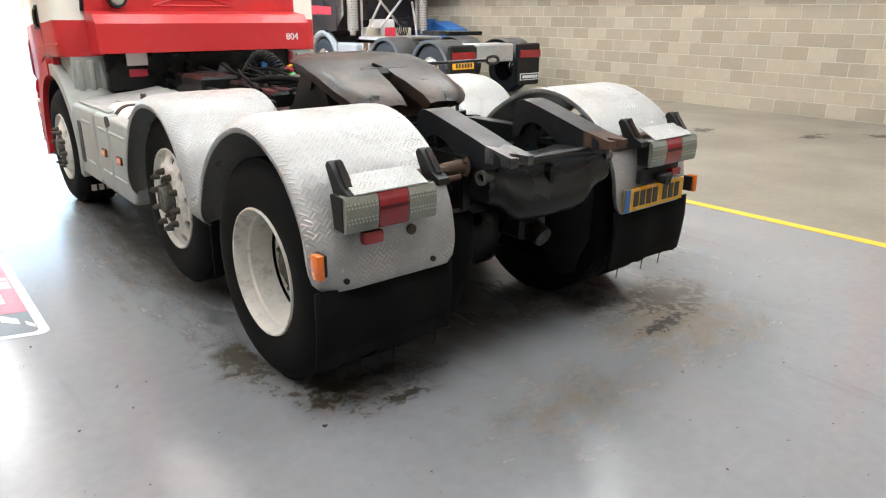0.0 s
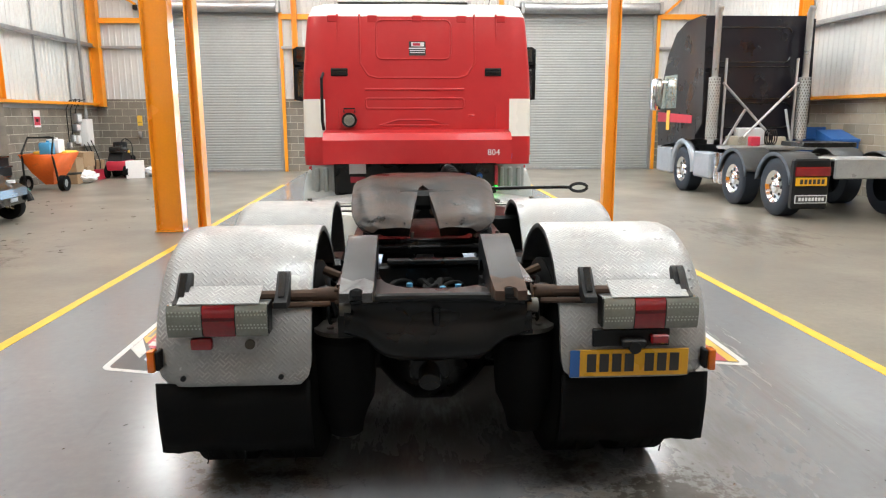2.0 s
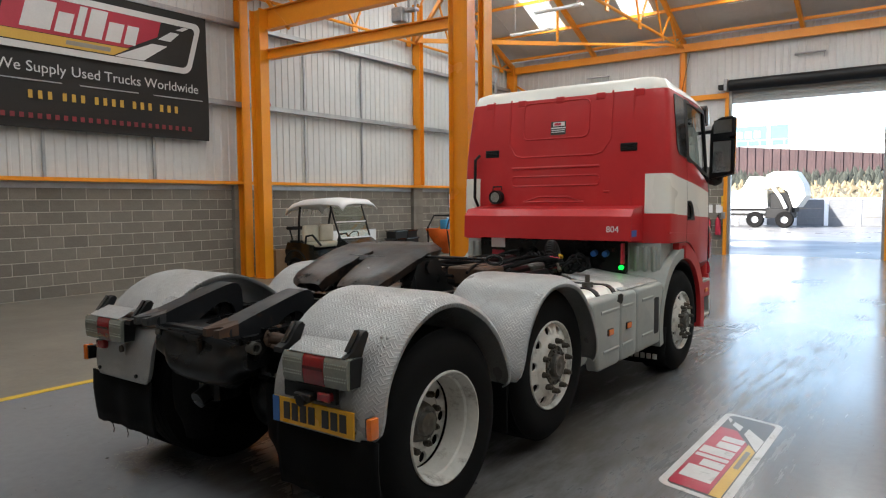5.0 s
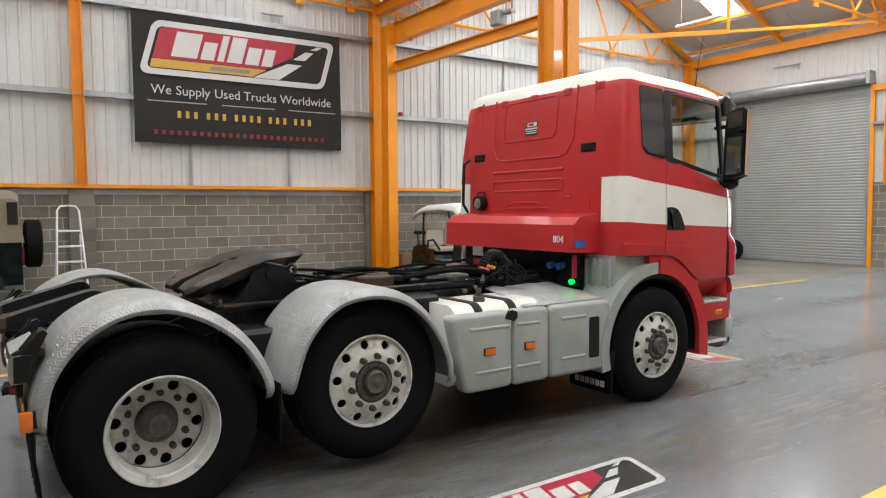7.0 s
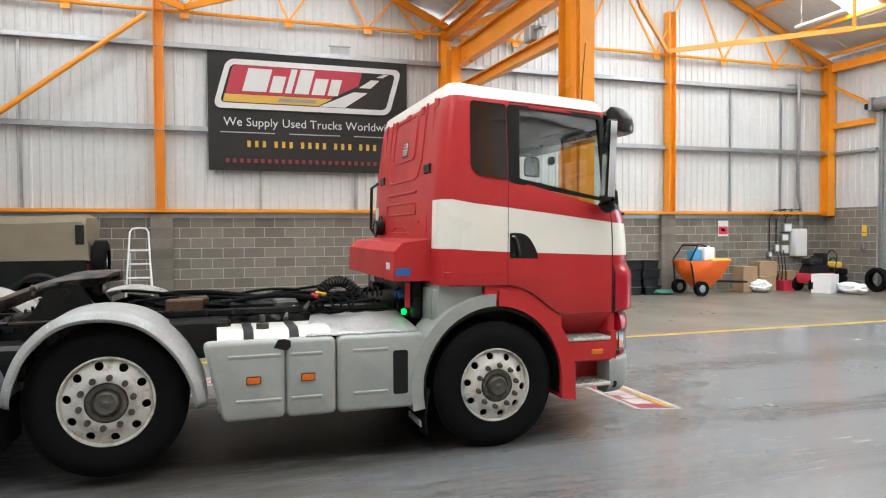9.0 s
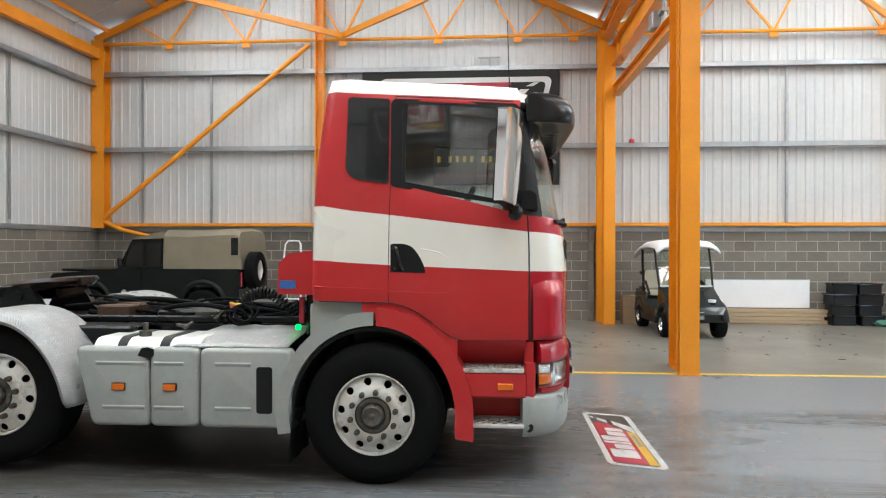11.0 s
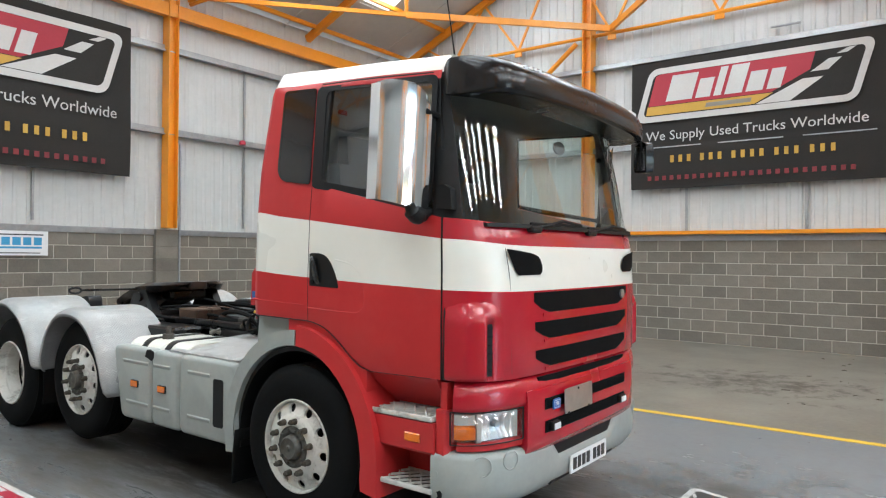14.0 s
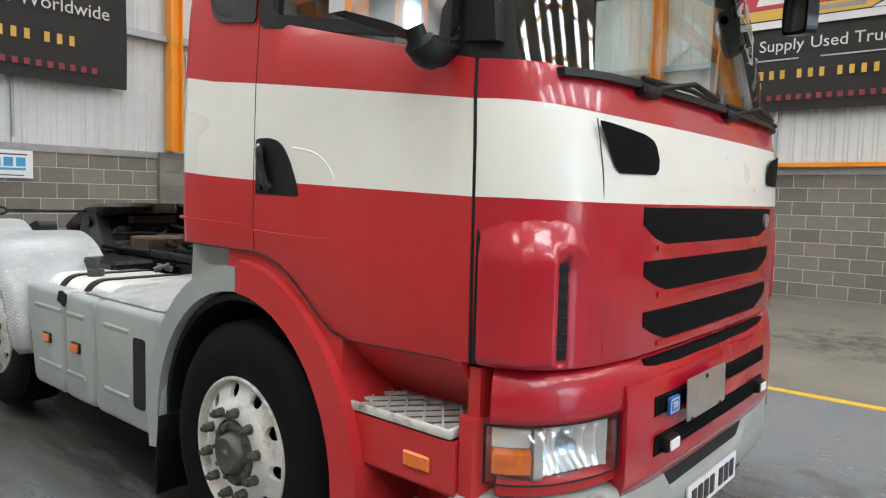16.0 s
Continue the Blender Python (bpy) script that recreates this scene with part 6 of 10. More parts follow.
# beams across behind the ramps
for y, z0, z1, a, b_ in ((3.33, 1.05, 1.075, -0.40, 0.46), (3.24, 1.03, 1.05, -0.34, 0.50), (2.98, 0.99, 1.02, -0.24, 0.30)):
    bm = nb()
    box(bm, CX + a, CX + b_, y - 0.03, y + 0.03, z0, z1, 0.006)
    part("cross_bar", bm, M_CHASSIS, truck)
for dx in (-0.33, -0.1, 0.28, 0.42):
    bm = nb()
    disc(bm, (CX + dx, 3.35, 1.075), "z", 0.013, 0.035, 6)
    part("bolt", bm, M_HUB, truck)
# dark pan added as shade, hoses and blue air fittings under the rear opening
bm = nb()
box(bm, CX - 0.36, CX + 0.36, 2.36, 3.05, 0.74, 0.80, 0.015)
part("shade_pan", bm, M_CHASSIS, truck)
random.seed(21)
for q in range(9):
    bm = nb()
    x0, x1 = random.uniform(-0.28, 0.28), random.uniform(-0.28, 0.28)
    pts = [(CX + lerp(x0, x1, t) + 0.05 * math.sin(6 * t + q), lerp(2.40, 3.1, t), 0.84 + 0.07 * math.sin(3.1 * t) + 0.02 * math.sin(9 * t + q)) for t in (j / 8 for j in range(9))]
    tube(bm, smooth_line(pts, 2), random.choice((0.01, 0.014, 0.018)), 8)
    part("brake_hose", bm, M_RUBBER, truck)
for x, y in ((0.05, 2.62), (0.13, 2.66), (-0.12, 2.7), (0.2, 2.58)):
    bm = nb()
    disc(bm, (CX + x, y, 0.86), "z", 0.03, 0.05, 12)
    disc(bm, (CX + x, y, 0.91), "z", 0.016, 0.04, 10)
    part("air_fitting", bm, M_PALEBLUE, truck, "blue air fitting")
# gearbox, shaft tunnel and silencer under the frame
bm = nb()
prism(bm, [(-0.3, 0.45), (0.3, 0.45), (0.36, 0.6), (0.34, 0.95), (-0.34, 0.95), (-0.36, 0.6)], "y", 5.4, 6.8)
for v in bm.verts:
    v.co.x = CX + v.co.x * (0.75 if v.co.y < 6 else 1.0)
bevel_all(bm, 0.04, 2)
part("gearbox", bm, M_CHASSIS, truck, "black gearbox under the frame")
for sgn in (1, -1):
    bm = nb()
    tube(bm, [(CX + sgn * 0.2, 4.75, 0.62), (CX + sgn * 0.2, 5.5, 0.62)], 0.14, 18)
    part("air_tank", bm, M_CHASSIS, truck, "black air reservoir under the frame")
    for y in (2.75, 4.1):
        bm = nb()
        box(bm, CX + sgn * 0.47 - 0.06, CX + sgn * 0.47 + 0.06, y - 0.35, y + 0.35, 0.56, 0.66, 0.02)
        tube(bm, [(CX + sgn * 0.5, y + 0.1, 0.6), (CX + sgn * 0.5, y + 0.22, 0.62)], 0.12, 14)
        part("suspension_beam", bm, M_CHASSIS, truck)
# air bags behind the axle and tanks in the frame
for sgn in (1, -1):
    bm = nb()
    lathe(bm, [(0.24, 0.001), (0.24, 0.08), (0.30, 0.09), (0.36, 0.11), (0.42, 0.14), (0.52, 0.15), (0.66, 0.15), (0.72, 0.145), (0.745, 0.12), (0.76, 0.12), (0.76, 0.001)], (CX + sgn * 0.44, 2.44, 0.03), "z", 24)
    a = part("air_spring", bm, M_RUBBER, truck, "black rubber air spring")
    bm = nb()
    disc(bm, (CX + sgn * 0.44, 2.44, 0.79), "z", 0.14, 0.02, 24)
    for k in range(4):
        t = math.pi / 4 + k * math.pi / 2
        disc(bm, (CX + sgn * 0.44 + 0.08 * math.cos(t), 2.44 + 0.08 * math.sin(t), 0.80), "z", 0.016, 0.02, 6)
    part("mount_plate", bm, M_HUB, a)
    bm = nb()
    tube(bm, [(CX + sgn * 0.62, 2.75, 0.48), (CX + sgn * 0.55, 2.5, 0.95)], 0.035, 10)
    part("damper", bm, M_CHASSIS, truck)
    bm = nb()
    tube(bm, [(CX + sgn * 0.50, 3.2, 0.55), (CX + sgn * 0.5, 3.75, 0.62)], 0.15, 14)
    part("air_reservoir", bm, M_CHASSIS, truck)
    # black mid-frame boxes between the rails and the mudguards
    bm = nb()
    box(bm, CX + sgn * 0.66 - 0.16, CX + sgn * 0.66 + 0.16, 3.3, 3.6, 0.7, 0.95, 0.03)
    part("valve_box", bm, M_CHASSIS, truck)

# fifth wheel
bm = nb()
ys_ = [3.16, 3.18, 3.22, 3.28, 3.36, 3.44, 3.52, 3.57, 3.60, 3.62, 3.68, 3.76, 3.84, 3.92, 3.98, 4.03, 4.06]
FW = 2.405
for sgn in (1, -1):
    rows_ = []
    for y in ys_:
        wi = float(np.interp(y, (3.15, 3.25, 3.5, 3.57, 3.60, 3.62), (0.085, 0.07, 0.036, 0.032, 0.022, 0.0)))
        wo = float(np.interp(y, (3.16, 3.18, 3.22, 3.28, 3.4, 3.65, 3.85, 3.95, 4.03, 4.06), (0.30, 0.355, 0.40, 0.425, 0.44, 0.445, 0.43, 0.38, 0.26, 0.12)))
        z = float(np.interp(y, (3.16, 3.2, 3.25, 3.5, 3.71, 4.06), (1.165, 1.20, 1.232, 1.33, 1.395, 1.41)))
        row = []
        for k in range(8):
            f = k / 7
            x = lerp(wi, wo, f)
            row.append(bm.verts.new((FW + sgn * x, y, z - 0.03 * max(0.0, (f - 0.8) / 0.2) ** 2 - (0.008 * (1 - f) ** 6 if wi else 0) + 0.003 * math.sin(41 * y + 29 * x))))
        rows_.append(row)
    for a, b in zip(rows_, rows_[1:]):
        for k in range(7):
            bm.faces.new((a[k], a[k + 1], b[k + 1], b[k]))
bmesh.ops.remove_doubles(bm, verts=bm.verts, dist=0.001)
bmesh.ops.recalc_face_normals(bm, faces=bm.faces)
if sum(f.normal.z for f in bm.faces) < 0:
    bmesh.ops.reverse_faces(bm, faces=bm.faces)
fifth = part("fifth_wheel_plate", bm, M_GREASE, truck, "greasy black-brown fifth wheel coupling plate with a slot")
mod = fifth.modifiers.new("thickness", "SOLIDIFY")
mod.thickness, mod.offset = 0.075, -1 if fifth.data.polygons[0].normal.z > 0 else 1
mod = fifth.modifiers.new("edge", "BEVEL")
mod.width, mod.segments, mod.limit_method, mod.angle_limit = 0.014, 3, "ANGLE", radians(50)
bm = nb()
prism(bm, [(3.4, 1.06), (4.05, 1.06), (3.95, 1.12), (3.82, 1.33), (3.62, 1.33), (3.5, 1.12)], "x", CX - 0.40, CX - 0.32)
prism(bm, [(3.4, 1.06), (4.05, 1.06), (3.95, 1.12), (3.82, 1.33), (3.62, 1.33), (3.5, 1.12)], "x", CX + 0.32, CX + 0.40)
tube(bm, [(CX - 0.42, 3.72, 1.26), (CX + 0.42, 3.72, 1.26)], 0.045, 10)
box(bm, CX - 0.2, CX + 0.2, 3.5, 3.95, 1.22, 1.34, 0.03)
part("fifth_wheel_bracket", bm, M_CHASSIS, fifth, "black coupling brackets")
bm = nb()
box(bm, CX - 0.46, CX + 0.46, 3.36, 4.15, 1.05, 1.072, 0.004)
part("mounting_plate", bm, M_GREASE, truck)
bm = nb()
tube(bm, [(CX + 0.35, 3.68, 1.335), (CX + 0.88, 3.66, 1.34), (CX + 0.93, 3.64, 1.34)], 0.011, 8)
ring = [(CX + 0.985 + 0.055 * math.cos(t), 3.64, 1.34 + 0.026 * math.sin(t)) for t in (2 * math.pi * k / 16 for k in range(17))]
tube(bm, ring, 0.011, 6, cap=False)
part("release_handle", bm, M_CHASSIS, fifth, "long black release handle with a loop")

# mudguards in tread plate
GUARD_R = smooth_line([(3.445, 0.62), (3.43, 0.72), (3.38, 0.84), (3.30, 0.965), (3.19, 1.075), (3.06, 1.16), (2.92, 1.22), (2.78, 1.245), (2.63, 1.23), (2.50, 1.18), (2.38, 1.10), (2.28, 0.98), (2.22, 0.86), (2.195, 0.74), (2.185, 0.615)], 3)
GUARD_M = smooth_line([(3.47, 0.62), (3.50, 0.76), (3.56, 0.92), (3.65, 1.045), (3.76, 1.14), (3.88, 1.195), (4.02, 1.215), (4.17, 1.205), (4.32, 1.16), (4.45, 1.075), (4.56, 0.96), (4.64, 0.835), (4.70, 0.69), (4.73, 0.53)], 3)


def mudguard(prof, sgn, xi, xo, label, flare):
    b = nb()
    rows_ = []
    n = len(prof)
    for i, (y, z) in enumerate(prof):
        pa, pb = prof[max(i - 1, 0)], prof[min(i + 1, n - 1)]
        ty, tz = pb[0] - pa[0], pb[1] - pa[1]
        L = math.hypot(ty, tz)
        ny, nz = (-tz / L, ty / L)
        cy = sum(p[0] for p in prof) / n
        if ny * (y - cy) + nz * (z - 0.7) < 0:
            ny, nz = -ny, -nz
        e_ = min(i, n - 1 - i)
        end = (0.05, 0.018, 0.005)[e_] if e_ < 3 else 0.0
        xs_ = [(xi + end, 0.0), (xi + 0.05 + end, 0.0), (xo - 0.11 - end, 0.0), (xo - 0.06 - end, -0.007), (xo - 0.022 - end, -0.024), (xo - end, -0.052), (xo - 0.004 - end, -0.075)]
        xs_ = [(xi + end, -0.03), (xi + end, -0.004)] + xs_[1:]
        rows_.append([b.verts.new((CX + sgn * x, y + ny * o, z + nz * o)) for x, o in xs_])
    for a, c in zip(rows_, rows_[1:]):
        for k in range(len(a) - 1):
            b.faces.new((a[k], a[k + 1], c[k + 1], c[k]))
    run = {}
    d_ = 0.0
    for i, row in enumerate(rows_):
        d_ += (row[3].co - rows_[i - 1][3].co).length if i else 0.0
        for v in row:
            run[v] = d_
    set_uv(b, lambda v: (v.co.x, run[v]))
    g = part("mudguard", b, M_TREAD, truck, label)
    sd = g.modifiers.new("thickness", "SOLIDIFY")
    sd.thickness, sd.offset = 0.008, -1
    return g


for sgn in (1, -1):
    gr = mudguard(GUARD_R, sgn, 0.565, 1.262, "white tread plate mudguard over the drive wheel", 0)
    mudguard(GUARD_M, sgn, 0.62, 1.255, "white tread plate mudguard over the middle wheel", 0)
    # rivets by the joint of the right-hand guard
    if sgn > 0:
        for k in range(4):
            for j in range(2):
                b = nb()
                disc(b, (CX + sgn * (1.165 + 0.035 * j), 2.352 - 0.022 * k, 1.075 - 0.036 * k), "y", 0.006, -0.008, 8)
                part("rivet", b, M_WORNALU, gr)
    # mudflap with frayed lower edge
    b = nb()
    cols = []
    random.seed(4 + sgn)
    for k in range(29):
        x = lerp(0.575, 1.26, k / 28)
        zl = 0.285 + 0.003 * math.sin(k * 0.9) + random.uniform(-0.003, 0.003)
        yy = 2.214 + 0.007 * math.sin(k * 0.45)
        cols.append([b.verts.new((CX + sgn * x, yy + dy, z)) for z, dy in ((0.625, 0.0), (0.5, -0.004), (0.38, 0.008), (zl, 0.022))])
    for a, c in zip(cols, cols[1:]):
        for j in range(3):
            b.faces.new((a[j], c[j], c[j + 1], a[j + 1]))
    fl = part("mudflap", b, M_RUBBER, truck, "black rubber mudflap with a frayed edge")
    sd = fl.modifiers.new("thickness", "SOLIDIFY")
    sd.thickness = 0.012
    for k in range(3):
        b = nb()
        x = CX + sgn * (0.66 + 0.2 * k + 0.03 * (k == 1))
        tube(b, [(x, 2.215, 0.288), (x + 0.004, 2.222, 0.25), (x - 0.002, 2.22, 0.225)], 0.003, 5)
        part("frayed_thread", b, M_RUBBER, fl)
    # bolts on the rear face
    for dx in (0.70, 1.13):
        b = nb()
        disc(b, (CX + sgn * dx, 2.188, 0.655), "y", 0.012, -0.012, 10)
        part("flap_bolt", b, M_BLACK, gr)
    # front flap of the drive wheel and behind the middle wheel
    b = nb()
    box(b, CX + min(sgn * 0.62, sgn * 1.18), CX + max(sgn * 0.62, sgn * 1.18), 3.462, 3.478, 0.30, 0.68, 0.004)
    part("inner_flap", b, M_RUBBER, truck)
    # lamp bar from the frame
    b = nb()
    tube(b, [(CX + sgn * 0.48, 2.30, 1.0), (CX + sgn * 1.10, 2.25, 1.005)], 0.026, 10)
    tube(b, [(CX + sgn * 0.48, 2.27, 0.965), (CX + sgn * 0.80, 2.25, 0.965)], 0.014, 8)
    lb = part("lamp_bar", b, M_BRIGHTRUST, truck, "rusty steel tube carrying the rear lamp")
    b = nb()
    lathe(b, [(0.0, 0.001), (0.0, 0.05), (0.01, 0.05), (0.018, 0.036), (0.06, 0.033), (0.13, 0.03), (0.13, 0.001)], (0, 0, 0), "x", 18)
    for v in b.verts:
        v.co = Vector((CX + sgn * (0.43 + v.co.x), 2.30 + v.co.y, 1.0 + v.co.z))
    for k in range(4):
        a_ = math.pi / 4 + k * math.pi / 2
        disc(b, (CX + sgn * 0.44, 2.30 + 0.04 * math.cos(a_), 1.0 + 0.04 * math.sin(a_)), "x", 0.009, sgn * 0.02, 6)
    part("bar_flange", b, M_BRIGHTRUST, lb, "rusty bolted flange")
    # rear lamp cluster
    lx0, lx1 = 0.735, 1.16
    b = nb()
    prism(b, [(2.136, 0.872), (2.20, 0.872), (2.22, 1.004), (2.15, 1.004), (2.138, 1.0)], "x", CX + sgn * (lx0 - 0.004), CX + sgn * (lx1 + 0.004))
    bevel_all(b, 0.006, 1)
    lamp = part("rear_lamp", b, M_BLACK, truck, "rear lamp cluster with clear and red lenses")
    cells = ((lx0, lx0 + 0.135, M_LENS_CLEAR, "clear_lens"), (lx0 + 0.139, lx0 + 0.275, M_LENS_RED, "red_lens"), (lx0 + 0.279, lx1, M_LENS_CLEAR, "clear_lens"))
    for a, c, m, nm in cells:
        b = nb()
        prism(b, [(2.124, 0.866), (2.17, 0.866), (2.175, 1.006), (2.13, 1.006), (2.118, 0.992), (2.113, 0.945), (2.117, 0.885)], "x", CX + sgn * a, CX + sgn * c)
        bevel_all(b, 0.004, 1)
        ln = part(nm, b, m, lamp)
        if nm == "clear_lens":
            b = nb()
            for gx in range(9):
                for gz in range(6):
                    cx_ = lerp(a, c, (gx + 0.5 + 0.25 * (gz % 2)) / 9.3)
                    disc(b, (CX + sgn * cx_, 2.1185, 0.905 + gz * 0.0145), "y", 0.0042, -0.004, 6)
            part("lens_dots", b, M_LENS_DOT, ln)
    b = nb()
    box(b, CX + min(sgn * (lx0 + 0.14), sgn * (lx0 + 0.274)), CX + max(sgn * (lx0 + 0.14), sgn * (lx0 + 0.274)), 2.110, 2.118, 0.938, 0.952)
    part("reflector_bar", b, material("dark_red_lens", (0.09, 0.004, 0.006), (0.06, 0.003, 0.005), 0.2), lamp)
    # tread plate cover above the lamp and black clamps
    b = nb()
    box(b, CX + min(sgn * 0.77, sgn * 1.115), CX + max(sgn * 0.77, sgn * 1.115), 2.13, 2.25, 1.008, 1.014, 0.001)
    bmesh.ops.rotate(b, verts=b.verts, cent=(CX, 2.13, 1.0), matrix=Matrix.Rotation(radians(26), 3, "X"))
    set_uv(b, lambda v: (v.co.x, v.co.y * 1.1))
    part("lamp_cover", b, M_TREAD, lamp, "folded metal cover over the lamp")
    for dx in (0.68, 1.11):
        b = nb()
        prism(b, [(2.13, 0.985), (2.21, 0.975), (2.24, 1.00), (2.29, 1.10), (2.275, 1.118), (2.25, 1.11), (2.18, 1.03), (2.135, 1.01)], "x", CX + sgn * dx - 0.028, CX + sgn * dx + 0.028)
        bevel_all(b, 0.01, 2)
        cl = part("lamp_clamp", b, M_BLACK, truck, "black plastic lamp clamp")
        b = nb()
        prism(b, [(2.172, 1.02), (2.245, 1.113), (2.238, 1.123), (2.163, 1.03)], "x", CX + sgn * dx - 0.014, CX + sgn * dx + 0.014)
        part("strap", b, M_GLOSSBLACK, cl)
    # amber side marker at the corner
    z0 = 0.65 if sgn > 0 else 0.695
    b = nb()
    box(b, CX + min(sgn * 1.222, sgn * 1.24), CX + max(sgn * 1.222, sgn * 1.24), 2.16, 2.225, z0 + 0.006, z0 + 0.094, 0.004)
    mk = part("side_marker", b, M_BLACK, truck, "amber corner marker lamp in a black holder")
    b = nb()
    box(b, CX + min(sgn * 1.24, sgn * 1.272), CX + max(sgn * 1.24, sgn * 1.272), 2.148, 2.205, z0, z0 + 0.1, 0.008, 2)
    part("amber_lens", b, M_LENS_AMBER, mk)

# left: fog lamp on a plate; right: number plate with its small lamps
bm = nb()
box(bm, CX - 1.085, CX - 0.80, 2.172, 2.18, 0.775, 0.885, 0.002)
set_uv(bm, lambda v: (v.co.x, v.co.z))
pl = part("lamp_plate", bm, M_TREAD, truck, "white tread plate lamp bracket")
bm = nb()
box(bm, CX - 1.075, CX - 0.98, 2.13, 2.17, 0.80, 0.855, 0.012, 2)
part("fog_lamp", bm, M_LENS_RED, pl, "small red fog lamp")
bm = nb()
disc(bm, (CX - 0.825, 2.172, 0.815), "y", 0.022, -0.012, 16)
part("red_reflector", bm, M_RUSTNUT, pl)
bm = nb()
box(bm, CX + 0.60, CX + 1.15, 2.166, 2.176, 0.628, 0.755, 0.003)
np_ = part("rear_plate", bm, M_PLATE_Y, truck, "yellow rear number plate with a blue end")
bm = nb()
box(bm, CX + 0.60, CX + 0.645, 2.162, 2.167, 0.628, 0.755)
part("blue_end", bm, M_BLUE, np_)
plate_bars(np_, CX + 0.70, 2.164, 0.693, 0.085, 1, M_SIGNBLACK, 0.058)
bm = nb()
box(bm, CX + 0.70, CX + 1.05, 2.15, 2.18, 0.775, 0.855, 0.004)
pb = part("lamp_plate", bm, M_BLACK, truck)
bm = nb()
tube(bm, [(CX + 0.875, 2.15, 0.79), (CX + 0.875, 2.09, 0.785)], 0.028, 12)
box(bm, CX + 0.82, CX + 0.93, 2.10, 2.16, 0.78, 0.82, 0.008)
part("plate_lamp", bm, M_BLACK, pb, "black plate lamp")
bm = nb()
box(bm, CX + 0.955, CX + 1.04, 2.12, 2.16, 0.79, 0.835, 0.008)
part("fog_lamp", bm, M_LENS_RED, pb, "small red fog lamp")

# side skirts: tank panel and locker
def skirt_face(b, sgn, y0, y1, z0, z1, ribs):
    """A moulded panel: soft rounded rim, a shallow belly and an inset field."""
    def ring(ins, x):
        ol = rounded(y0 + ins, y1 - ins, z0 + ins, z1 - ins, max(0.012, 0.045 - ins * 0.3), 4)
        if y0 < 4.75:
            ol = [(y + 0.13 * (z1 - z) / (z1 - z0) if y < y0 + 0.2 else y, z) for y, z in ol]
        return [b.verts.new((CX + sgn * x, y, z)) for y, z in ol]
    rs = [ring(0.0, 1.08), ring(0.0, 1.145), ring(0.003, 1.158), ring(0.009, 1.168), ring(0.018, 1.176), ring(0.03, 1.18)]
    for p, q in zip(rs, rs[1:]):
        for i in range(len(p)):
            b.faces.new((p[i], p[(i + 1) % len(p)], q[(i + 1) % len(p)], q[i]))
    b.faces.new(rs[-1]), b.faces.new(rs[0][::-1])


